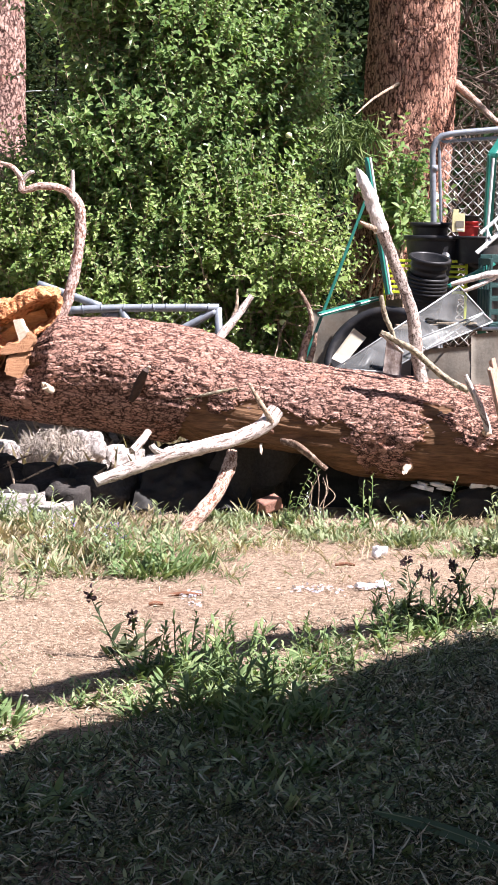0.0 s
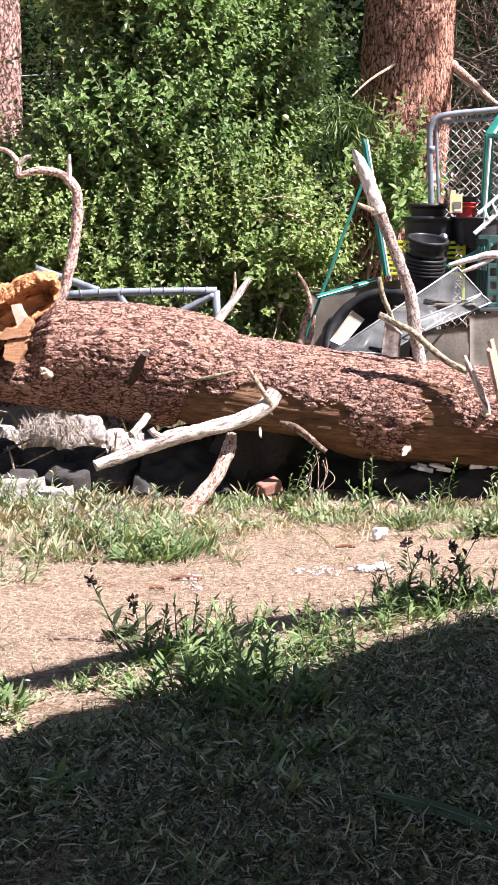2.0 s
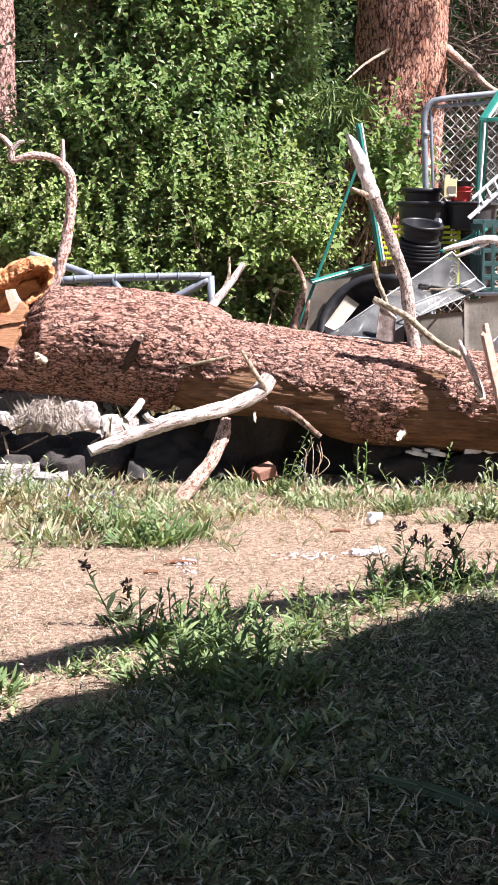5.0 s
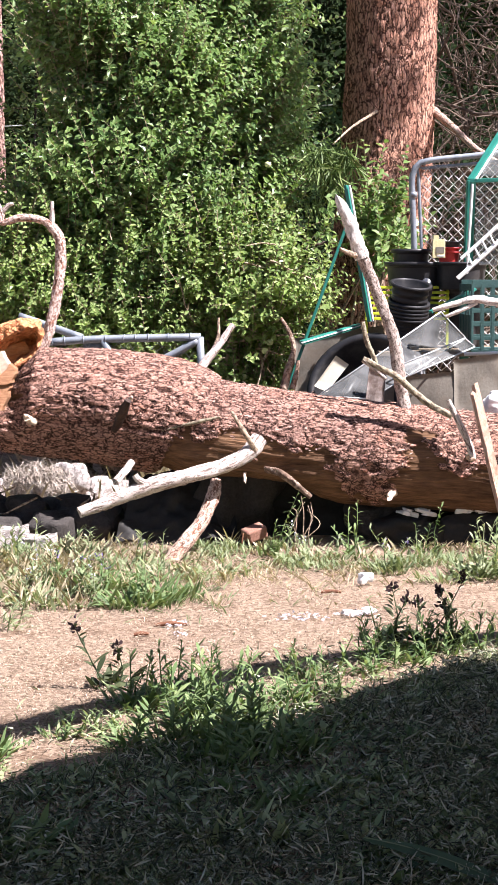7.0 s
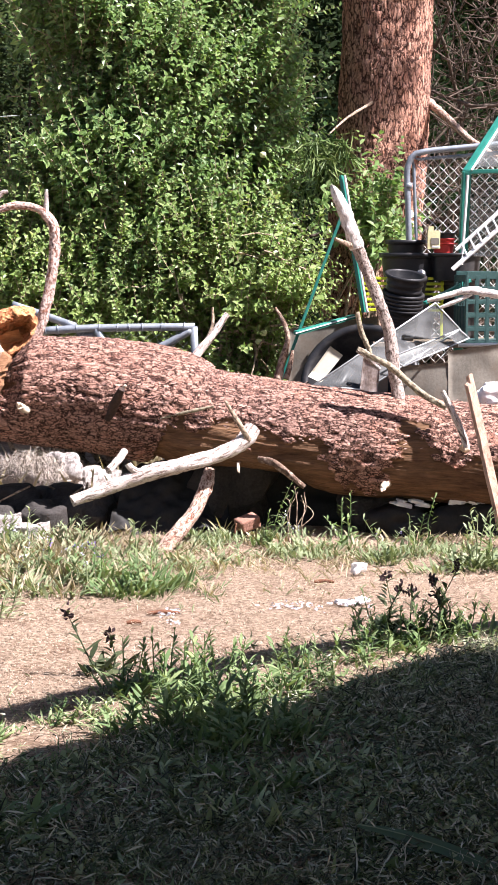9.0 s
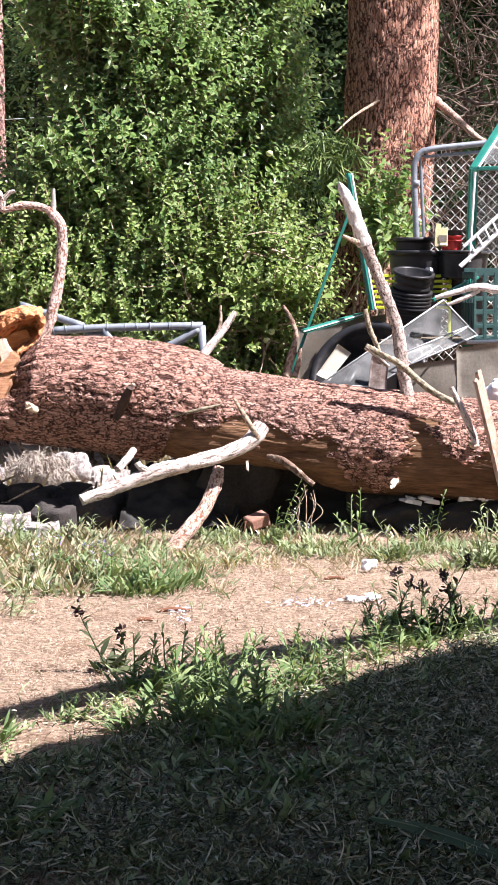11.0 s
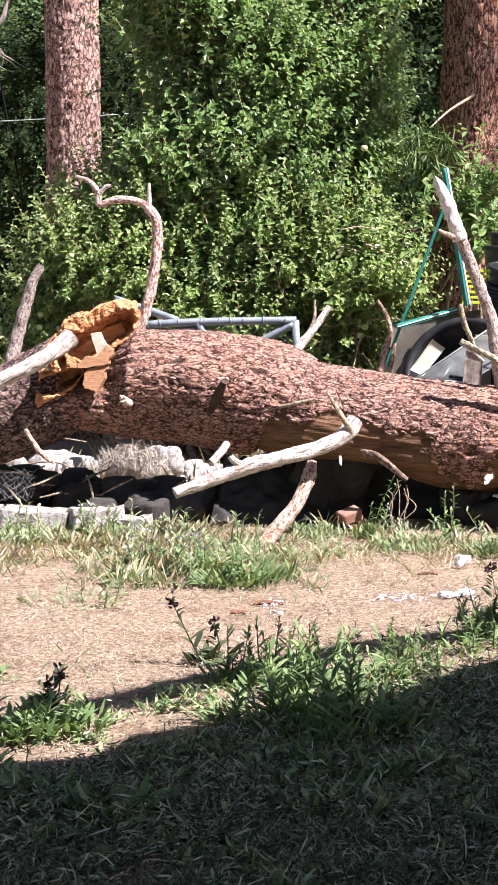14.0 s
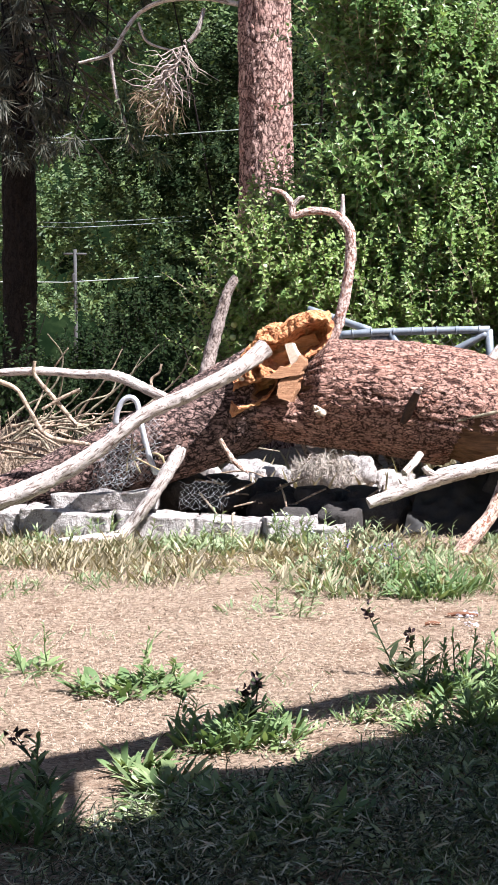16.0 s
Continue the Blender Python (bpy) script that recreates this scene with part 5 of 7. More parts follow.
M_RESIN = surface("dark_resin_wood", (0.018, 0.010, 0.008), (0.075, 0.042, 0.03), 20, 120, 0.7)
M_KNOTTY = surface("dark_knotty_wood", (0.07, 0.04, 0.028), (0.26, 0.17, 0.12), 20, 130, 0.9, relief=1.0, depth=0.012, stain=(0.42, 0.32, 0.24), stain_scale=26, sharp=0.06)
limb("pale_limb", [(x, y, z, 0.92 * r) for x, y, z, r in WHITE_LIMB], M_PALE, "long bleached limb stripped of bark", 16, 0.10, 2)
limb("grey_limb", GREY_LIMB, M_PALE, "thin grey weathered limb", 12, 0.12, 3)
for k, pts in enumerate((TWIG_A, TWIG_B, TWIG_C, TWIG_D)):
    limb("twig", pts, M_TWIG, "", 8, 0.15, 10 + k)
limb("upright_stub", UPRIGHT_STUB, M_LIMB, "upright grey-barked broken stub", 12, 0.2, 4, 0.05)
limb("curved_limb", CURVED_LIMB, M_FLAKY, "curved upright limb with pale flaking reddish bark", 14, 0.16, 5)
limb("spur", CURVED_SPUR, M_PALE, "bleached spur", 8, 0.1, 6)
limb("spur", CURVED_FORK, M_PALE, "bleached spur", 8, 0.1, 7)
limb("prop_limb", LEG_L, M_PALE, "bent bleached limb resting on the ground", 14, 0.14, 8)
limb("splinter", SPLINTER, M_LIMB_RED, "reddish splinter", 7, 0.2, 9)
b = limb("cut_limb", BRANCH_R, M_PALE, "long bleached branch snapped from the trunk", 16, 0.12, 11)
limb("spur", BRANCH_R_SPUR, M_PALE, "", 8, 0.1, 12)
limb("twig", BRANCH_R_TWIG, M_TWIG, "", 8, 0.12, 13)
limb("prop_limb", LEG_R, M_LIMB_RED, "stout limb with reddish peeling bark standing on the ground", 14, 0.18, 14)
limb("low_stub", LOW_STUB, M_PALE, "", 12, 0.12, 15)
limb("top_twig", TOP_TWIG, M_PALE, "short bleached twig", 10, 0.12, 16)
limb("twig", TOP_TWIG_SPUR, M_TWIG, "", 7, 0.12, 17)
limb("twisted_stub", [(x, y, z, r * 0.75) for x, y, z, r in TWIST_STUB], M_KNOTTY, "twisted brown stub", 10, 0.2, 18)
limb("twisted_stub", [(x, y, z, r * 0.7) for x, y, z, r in TWIST_STUB_B], M_KNOTTY, "twisted brown stub", 10, 0.2, 19)
limb("tall_limb", [(x, y, z, 0.88 * r) for x, y, z, r in SPIKE_LOW], M_LIMB, "tall leaning limb with grey bark", 16, 0.14, 20)
limb("limb_tip", SPIKE_TOP, M_WHITEWOOD, "bleached splintered tip", 10, 0.3, 21, 0.05)
limb("spur", SPIKE_SIDE, M_TWIG, "", 8, 0.12, 22)
limb("lichen_twig", LICHEN_TWIG, M_LICHEN, "lichen-covered twig", 8, 0.3, 23)
limb("twig", TWIG_R, M_LICHEN, "", 10, 0.2, 24)
limb("twig", TWIG_R_FORK, M_PALE, "", 8, 0.15, 25)
limb("twig", TWIG_R2, M_PALE, "", 10, 0.2, 26)
limb("loose_stick", LOOSE_STICK, M_LICHEN, "dry stick lying along the trunk", 7, 0.2, 28)
limb("bark_flap", [(x, y, z, r * 0.85) for x, y, z, r in BARK_FLAP], M_KNOTTY, "peeling strip of bark", 9, 0.5, 27)
for k, (x, y, z, r, dx, dz) in enumerate(NUBS):
    limb("cut_stub", [(x + 0.4 * r, y + 0.10, z + 0.3 * r, 0.75 * r), (x, y + 0.02, z, 0.7 * r), (x + dx, y - 0.03, z + dz, 0.62 * r), (x + 1.3 * dx, y - 0.055, z + 1.3 * dz, 0.5 * r)], M_CUT, "short pale broken stub", 8, 0.45, 40 + k, 0.10)
limb("knot", [(KNOT[0] - 0.075, 10.22, KNOT[2] - 0.14, 0.018), (KNOT[0] - 0.04, 10.19, KNOT[2] - 0.07, 0.032), (KNOT[0] - 0.01, 10.15, KNOT[2] - 0.01, 0.034), (KNOT[0] + 0.02, 10.10, KNOT[2] + 0.05, 0.018)], M_RESIN, "dark resinous knot", 10, 0.4, 60)
limb("knot_tip", [(KNOT[0] + 0.02, 10.13, KNOT[2] + 0.045, 0.016), (KNOT[0] + 0.04, 10.11, KNOT[2] + 0.07, 0.008)], M_CUT, "pale broken tip of a knot", 8, 0.3, 61)


def loose_flakes():
    """Bark scales curling off the trunk."""
    rs = np.random.RandomState(15)
    path, s = smooth_line(LOG_AXIS, 400)
    n = 900
    k = rs.randint(70, 380, n)
    a = np.radians(rs.uniform(-150, -5, n))
    c, r = path[k, :3], path[k, 3]
    nrm = np.stack([0 * a, -np.cos(a), -np.sin(a)], -1)
    d = unit(np.stack([np.ones(n) * rs.choice((-1, 1), n), rs.normal(0, 0.35, n), rs.normal(0, 0.35, n)], -1))
    P = c + nrm * (r + 0.004)[:, None]
    part("loose_bark", mesh_of("loose_bark", *leaves(P, d + nrm * 0.25, nrm, rs.uniform(0.012, 0.035, n), rs.uniform(0.006, 0.013, n), 0.2, -0.1), False),
         surface("bark_scale", (0.26, 0.15, 0.12), (0.50, 0.34, 0.29), 20, 120, 0.85), LOG, kind="stuff")


loose_flakes()


def loose_wood():
    stake = thing("split_stake", "split reddish wooden stake leaning against the fallen trunk", "stake", at=(STAKE[-1][0], STAKE[-1][1], 0))
    a, c = Vector(STAKE[0][:3]), Vector(STAKE[-1][:3])
    c = c + (c - a) * (c.z - gz(c.x, c.y) + 0.02) / (a.z - c.z)
    for k, (off, w, cut) in enumerate(((-0.016, 0.034, 0.0), (0.017, 0.030, 0.05))):
        bm = box_bm((w, 0.028, (a - c).length - cut), 0.004)
        bmesh.ops.subdivide_edges(bm, edges=[e for e in bm.edges if abs(e.verts[0].co.z - e.verts[1].co.z) > 0.3], cuts=14)
        for v in bm.verts:
            v.co.x += 0.006 * noise.noise(Vector((0, k * 5, v.co.z * 9)))
            if v.co.z > (a - c).length / 2 - cut / 2 - 0.02:
                v.co.z += 0.05 * noise.noise(Vector((v.co.x * 60, v.co.y * 60, k)))
        q = (a - c).to_track_quat("Z", "Y").to_matrix().to_4x4()
        bm.transform(Matrix.Translation((a + c) / 2 - (a - c).normalized() * cut * 0.5) @ q @ Matrix.Translation((off, 0.004 * k, 0)))
        part("split_half", bm, M_STAKE, stake)
    heap = thing("twig_heap", "heap of tangled dry tan twigs behind the trunk", "twigs", at=(-2.9, 10.9, 0))
    rs = np.random.RandomState(91)
    for k in range(42):
        x, y, z = rs.uniform(-3.5, -2.35), rs.uniform(10.6, 11.4), rs.uniform(0.3, 0.62)
        a = rs.uniform(-0.5, 0.5)
        pts = [(x, y, z, 0.010)]
        for j in range(5):
            a += rs.normal(0, 0.35)
            pts.append((pts[-1][0] + 0.17 * math.cos(a), pts[-1][1] + rs.normal(0, 0.05), max(0.02, pts[-1][2] + 0.15 * math.sin(a)), 0.010 - 0.0013 * j))
        part("twig", limb_mesh("twig", pts, 6, 0.03, 0.2, k), M_TWIG if k % 2 else M_LICHEN, heap)
    n = 900
    P = np.stack([rs.uniform(-3.9, -2.3, n), rs.uniform(10.7, 12.0, n), rs.uniform(0.0, 0.3, n)], -1)
    E = P + np.stack([rs.normal(0, 0.12, n), rs.normal(0, 0.1, n), rs.uniform(0.05, 0.38, n)], -1)
    part("fine_twig", mesh_of("fine_twig", *sticks(P, E, 0.004, 0.002)), M_TWIG, heap, kind="stuff")


loose_wood()


def under_litter():
    """Broken sticks and bark scraps in the dark under the trunk."""
    rs = np.random.RandomState(19)
    t = thing("stick_litter", "broken sticks and bark scraps in the dark under the trunk", "sticks", at=(-1.8, 10.5, 0))
    for k in range(34):
        x, y, z = rs.uniform(-2.5, -0.75), rs.uniform(10.4, 10.85), rs.uniform(0.12, 0.27)
        a, ln = rs.uniform(0, 6.3), rs.uniform(0.04, 0.14)
        d = np.array((math.cos(a), 0.5 * math.sin(a), rs.normal(0, 0.45))) * ln
        p = np.array((x, y, z))
        pts = [(*(p - d), 0.007), (*(p + rs.normal(0, 0.004, 3)), 0.008), (*(p + d), 0.005)]
        part("stick", limb_mesh("stick", pts, 6, 0.02, 0.3, k), M_TWIG, t)


under_litter()

# ---- stones under and beside the trunk ----
def stones():
    rs = random.Random(5)
    for k, (x, y, z, sx, sy, sz, rz) in enumerate([(-2.66, 10.06, 0.0, 0.56, 0.26, 0.19, -5), (-2.14, 10.10, 0.0, 0.46, 0.26, 0.17, 6), (-1.70, 10.12, 0.0, 0.40, 0.24, 0.13, -4),
                                                  (-1.34, 10.06, 0.0, 0.30, 0.22, 0.14, 15), (-1.12, 10.02, 0.0, 0.18, 0.18, 0.10, -20), (-3.15, 10.10, 0.0, 0.40, 0.28, 0.17, 6), (-2.46, 10.20, 0.17, 0.62, 0.24, 0.11, 3)]):
        bm = box_bm((sx, sy, sz), 0, 0.026, k + 3, 13)
        bm.transform(pose(x, y, gz(x, y) + z + sz * 0.47, rs.uniform(-6, 2), rs.uniform(-4, 4), rz))
        tagged(part("concrete_block", bm, M_STONE), "broken pale concrete block in a low row by the trunk", "block", "broken blocks by the trunk")
    # stones under the trunk, some added to fill the gap's shade
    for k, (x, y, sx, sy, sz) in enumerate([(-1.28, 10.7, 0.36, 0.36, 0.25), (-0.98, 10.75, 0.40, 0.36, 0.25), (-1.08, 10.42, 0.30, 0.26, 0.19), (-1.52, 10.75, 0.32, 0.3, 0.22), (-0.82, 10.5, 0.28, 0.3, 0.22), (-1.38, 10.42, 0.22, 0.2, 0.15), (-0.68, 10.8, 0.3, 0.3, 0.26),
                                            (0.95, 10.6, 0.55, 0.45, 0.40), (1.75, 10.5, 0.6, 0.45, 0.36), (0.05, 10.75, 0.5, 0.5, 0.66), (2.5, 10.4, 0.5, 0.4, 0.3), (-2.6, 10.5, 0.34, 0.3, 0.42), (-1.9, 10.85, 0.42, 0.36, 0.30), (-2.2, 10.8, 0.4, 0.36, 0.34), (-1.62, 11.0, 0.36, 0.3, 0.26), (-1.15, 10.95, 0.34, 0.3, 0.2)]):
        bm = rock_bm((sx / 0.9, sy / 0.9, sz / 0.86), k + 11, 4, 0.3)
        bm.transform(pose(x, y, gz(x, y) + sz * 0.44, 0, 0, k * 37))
        tagged(part("field_stone", bm, M_ROCK), "rounded field stone wedged under the trunk, shade put into its dark colour", "stone", "stones under the trunk")
    # the last four are white lumps standing in for sunlit patches
    for k, (x, y, sx, sz) in enumerate([(-1.13, 12.25, 0.22, 0.26), (-0.98, 12.3, 0.20, 0.16), (-1.72, 12.2, 0.26, 0.2), (-0.86, 12.4, 0.2, 0.13), (1.15, 12.4, 0.36, 0.20), (1.5, 12.4, 0.30, 0.2), (0.95, 12.5, 0.3, 0.18), (-1.95, 12.4, 0.3, 0.22), (-2.13, 11.9, 0.14, 0.22), (-2.0, 11.92, 0.10, 0.19), (-1.8, 11.9, 0.13, 0.21), (-1.62, 11.9, 0.10, 0.22)]):
        bm = rock_bm((sx / 0.8, sx / 0.9, sz / 0.78), k + 31, rough=0.3)
        bm.transform(pose(x, y, gz(x, y) + sz * 0.42, 0, 0, k * 51))
        tagged(part("white_stone", bm, M_STONE), "bright white stone lying behind the trunk", "stone", "white stones behind the trunk")


stones()


def sheet_mesh(a, b, c, d, nu=24, nv=24, wave=0.02, seed=1, thick=0.004):
    """A slightly buckled sheet between four corners, with thickness."""
    u, v = np.meshgrid(np.linspace(0, 1, nu), np.linspace(0, 1, nv), indexing="ij")
    a, b, c, d = (np.array(q, float) for q in (a, b, c, d))
    P = (a * ((1 - u) * (1 - v))[..., None] + b * (u * (1 - v))[..., None] + c * (u * v)[..., None] + d * ((1 - u) * v)[..., None])
    n = unit(np.cross(b - a, d - a))
    P = P + n * (wave * 2 * (fbm(u * 3, v * 3, 3, seed) - 0.45))[..., None]
    k = nu * nv
    f = grid_faces(nu, nv, False)
    V = np.vstack([P.reshape(-1, 3), (P + n * thick).reshape(-1, 3)])
    rim = list(range(nv)) + [i * nv + nv - 1 for i in range(1, nu)] + [(nu - 1) * nv + j for j in range(nv - 2, -1, -1)] + [i * nv for i in range(nu - 2, 0, -1)]
    F = f.tolist() + (f[:, ::-1] + k).tolist() + [[p, q, q + k, p + k] for p, q in zip(rim, rim[1:] + rim[:1])]
    return mesh_of("sheet", V, F)


def dark_sheet():
    """Dark sheet slumped under the trunk, with a stiff edge; the rear sheet and the lumps are added as shade."""
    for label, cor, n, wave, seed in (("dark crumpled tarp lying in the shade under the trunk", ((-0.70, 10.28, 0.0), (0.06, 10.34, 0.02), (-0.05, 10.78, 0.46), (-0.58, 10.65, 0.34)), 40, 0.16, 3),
                                      # the second sheet is added to stand for the black gap
                                      ("dark sheet added to fill the shaded gap behind the trunk", ((-0.15, 10.72, 0.0), (2.7, 10.55, 0.0), (2.7, 10.62, 0.26), (-0.15, 10.80, 0.44)), 60, 0.09, 8)):
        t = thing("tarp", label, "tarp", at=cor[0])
        part("sheet", sheet_mesh(*cor, n, 40, wave=wave, seed=seed), M_TARP_SHADE, t)
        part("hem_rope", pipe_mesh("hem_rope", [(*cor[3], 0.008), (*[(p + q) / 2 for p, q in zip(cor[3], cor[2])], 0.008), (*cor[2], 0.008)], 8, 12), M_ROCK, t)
    # added black lumps: they carry the flakes and fill the gap's shade
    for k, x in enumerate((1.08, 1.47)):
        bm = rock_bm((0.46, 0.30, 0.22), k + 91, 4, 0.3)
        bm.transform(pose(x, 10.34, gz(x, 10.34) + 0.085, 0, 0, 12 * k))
        tagged(part("shade_filler", bm, M_TARP_SHADE), "black lump added to fill the shaded gap under the trunk", "sack", "black sacks")
    for k, (x, z) in enumerate(((1.04, 0.185), (1.15, 0.185), (1.38, 0.20), (1.50, 0.20))):
        bm = rock_bm((0.12, 0.06, 0.045), k + 61, 4, 0.7)
        bm.transform(pose(x, 10.28, z + 0.01, 0, random.uniform(-20, 20), 10))
        tagged(part("plaster_flake", bm, M_PAPER), "bright white flake caught under the trunk", "flake", "white flakes under the trunk")


dark_sheet()


def chain_link(name, origin, ux, uz, width, height, parent, cell=0.062, r=0.0016, mess=0.0, seed=0, twist=0.010, material=None):
    """Woven diamond mesh in the plane of ux, uz."""
    rs = np.random.RandomState(seed)
    o, ux, uz = np.array(origin, float), np.array(ux, float), np.array(uz, float)
    n = unit(np.cross(ux, uz))
    p0, p1 = [], []
    nx, nz = int(width / cell), int(height / cell)
    off = rs.normal(0, 1, (nx + 2, 2 * nz + 2, 3)) * mess
    def at(i, j):
        x = (i + 0.5 * (j % 2)) * cell
        return o + ux * x + uz * (j * cell * 0.5) + n * twist * (1 if j % 2 else -1) + off[i, j]
    for j in range(2 * nz):
        for i in range(nx):
            a = at(i, j)
            p0.append(a)
            p1.append(at(i, j + 1))
            if j % 2:
                q = at(i + 1, j + 1)
            else:
                q = at(i - 1, j + 1) if i else None
            if q is not None:
                p0.append(a)
                p1.append(q)
    return part(name, mesh_of(name, *sticks(p0, p1, r, r)), material or M_WIRE, parent)


def gates():
    # upright gate beside the large pine
    g = thing("chain_link_gate", "galvanised chain-link gate with a rounded tube frame", "gate", at=(1.33, 12.6, 0))
    low = [(GATE_TUBE[0][0] + 0.01, 12.6, gz(1.33, 12.6) - 0.02, 0.022)] + GATE_TUBE
    part("frame_tube", pipe_mesh("frame_tube", low, 14, 60), M_GALV, g)
    low = [(GATE_TUBE_IN[0][0] + 0.01, 12.62, gz(1.33, 12.6), 0.012)] + GATE_TUBE_IN
    part("inner_tube", pipe_mesh("inner_tube", low, 10, 60), M_GALV, g)
    chain_link("mesh", (1.36, 12.61, 0.9), (1, 0, 0), (0, 0, 1), 1.1, 1.48, g, 0.074, 0.003)
    for z in (2.16, 1.5):
        bm = lathe_bm([(0.024, -0.02), (0.027, -0.02), (0.027, 0.02), (0.024, 0.02)], 16)
        bm.transform(pose(1.296, 12.6, z))
        part("clamp", bm, M_GALV, g)
    # bent gate lying against the trunk's far side
    g = thing("bent_gate", "bluish galvanised gate frame leaning behind the fallen trunk", "gate", at=(-0.7, 11.7, 0))
    for nm, pts in (("rail", RAIL_A), ("rail", RAIL_B), ("brace", RAIL_D), ("brace", RAIL_F)):
        part(nm, pipe_mesh(nm, pts, 12, 10), M_GALV, g)
    for pts in (RAIL_C, RAIL_E):
        p = pts[0]
        part("upright", pipe_mesh("upright", [p, (p[0] + (0.62 if p[0] < -0.5 else 0.05), 11.78, 0.0, p[3])], 12, 6), M_GALV, g)
    for k in range(9):
        x = -1.2 + 0.112 * k + 0.03 * math.sin(5 * k)
        bm = lathe_bm([(0.027, -0.004), (0.031, -0.004), (0.031, 0.004), (0.027, 0.004)], 12)
        bm.transform(pose(x, 11.7, 1.149 + 0.020 * (x + 1.25) / 0.38 if x < -0.87 else 1.168 + 0.02 * (x + 0.87), 0, 90 + (k * 37 % 30) - 15, 0))
        part("wire_tie", bm, M_GALV, g)
    chain_link("mesh", (-1.25, 11.72, 0.7), (1, 0, 0.01), (0, 0, 1), 1.03, 0.44, g, 0.062, 0.0018, 0.006, 3)
    # crushed gate under the broken end
    g = thing("crushed_fence", "crushed bent tube and tangled wire mesh under the trunk", "fence", at=(-2.2, 10.2, 0))
    part("bent_tube", pipe_mesh("bent_tube", [(x, y, z, 0.017) for x, y, z, r in TUBE_ARCH], 12, 40), M_BRIGHT, g)
    part("low_tube", pipe_mesh("low_tube", TUBE_LOW, 12, 12), M_BRIGHT, g)
    chain_link("crumpled_mesh", (-2.52, 10.16, 0.30), (0.95, 0.1, 0.1), (0.15, 0.1, 0.95), 0.38, 0.40, g, 0.036, 0.0015, 0.006, 5, material=M_OLDWIRE)
    chain_link("crumpled_mesh", (-2.56, 10.04, 0.28), (0.85, -0.1, 0.1), (0.30, 0.1, 0.90), 0.34, 0.30, g, 0.042, 0.0015, 0.010, 15, material=M_OLDWIRE)
    chain_link("crumpled_mesh", (-2.05, 10.3, 0.15), (0.9, 0.3, 0.0), (0.0, 0.35, 0.9), 0.34, 0.20, g, 0.036, 0.0010, 0.008, 6, material=M_OLDWIRE)
    rs = np.random.RandomState(8)
    for k in range(6):
        x = -2.28 + 0.04 * k
        pts = [(x, 10.08, 0.60 - 0.03 * k, 0.006), (x + rs.normal(0, 0.03), 10.06, 0.5, 0.006), (x + rs.normal(0, 0.05), 10.05, 0.40, 0.004)]
        if k < 5:
            tagged(part("yellow_twig", limb_mesh("yellow_twig", pts, 6, 0.02, 0.2, k), M_YELLOWTWIG, g), "yellowish dry twig caught in the wire")


M_BRIGHT = surface("bright_galvanised_tube", (0.42, 0.43, 0.46), (0.66, 0.67, 0.70), 9, 120, 0.45, 0.2, 0.15, 0.002, stain=(0.26, 0.20, 0.17), stain_scale=8)
M_OLDWIRE = surface("dull_old_wire", (0.26, 0.26, 0.26), (0.48, 0.48, 0.47), 20, 200, 0.6, 0.3, 0.1, 0.001)
M_YELLOWTWIG = surface("yellow_dry_twig", (0.30, 0.22, 0.11), (0.52, 0.42, 0.24), 20, 120, 0.85)
gates()


# ---- garden junk behind the trunk ----
def pot(name, label, x, y, z, r_top, r_bot, h, tilt=(0, 0, 0), grooves=0, material=M_BLACK, group="black nursery pots", wall=0.006):
    prof = [(r_bot - wall, 0.01), (r_bot, 0.0)]
    n = max(1, grooves)
    for k in range(n + 1):
        f = k / n
        r = r_bot + (r_top - r_bot) * f
        zz = h * (0.06 + 0.80 * f)
        prof.append((r, zz))
        if grooves and k < n:
            prof += [(r + 0.007, zz + 0.008), (r + 0.007, zz + 0.022), (r, zz + 0.03)]
    prof += [(r_top, h * 0.90), (r_top + 0.012, h * 0.905), (r_top + 0.014, h), (r_top + 0.002, h), (r_top - wall, h * 0.96), (r_bot - wall, 0.02), (0.002, 0.02)]
    t = thing(name, label, "pot", group, at=(x, y, z))
    body = part("body", lathe_bm(prof, 48), material, t)
    body.matrix_parent_inverse = Matrix()
    rim = lathe_bm([(r_top + 0.010, h * 0.9), (r_top + 0.019, h * 0.91), (r_top + 0.019, h * 0.99), (r_top + 0.010, h * 1.005)], 48)
    part("rim", rim, material, t).matrix_parent_inverse = Matrix()
    t.rotation_euler = [radians(a) for a in tilt]
    return t


def crate(label, x, y, z, w, d, h, material, rz=0, cols=9, rows=6, name="crate"):
    t = thing(name, label, "crate", at=(x, y, z))
    t.rotation_euler = (0, 0, radians(rz))
    def bar(nm, c, s):
        bm = box_bm(s, min(s) * 0.2)
        bm.transform(Matrix.Translation(c))
        part(nm, bm, material, t).matrix_parent_inverse = Matrix()
    for sy in (-d / 2, d / 2):
        for k in range(cols + 1):
            bar("upright", (-w / 2 + w * k / cols, sy, h / 2), (0.022, 0.008, h))
        for k in range(rows + 1):
            bar("slat", (0, sy * 0.985, h * k / rows), (w, 0.010, 0.024 if k < rows else 0.05))
    for sx in (-w / 2, w / 2):
        bar("side", (sx * 0.99, 0, h * 0.28), (0.008, d, h * 0.52))
        bar("side_rim", (sx * 0.99, 0, h * 0.95), (0.016, d, h * 0.1))
        for k in range(5):
            bar("upright", (sx, -d / 2 + d * k / 4, h / 2), (0.010, 0.014, h))
    bar("bottom", (0, 0, 0.01), (w * 0.98, d * 0.98, 0.01))
    return t


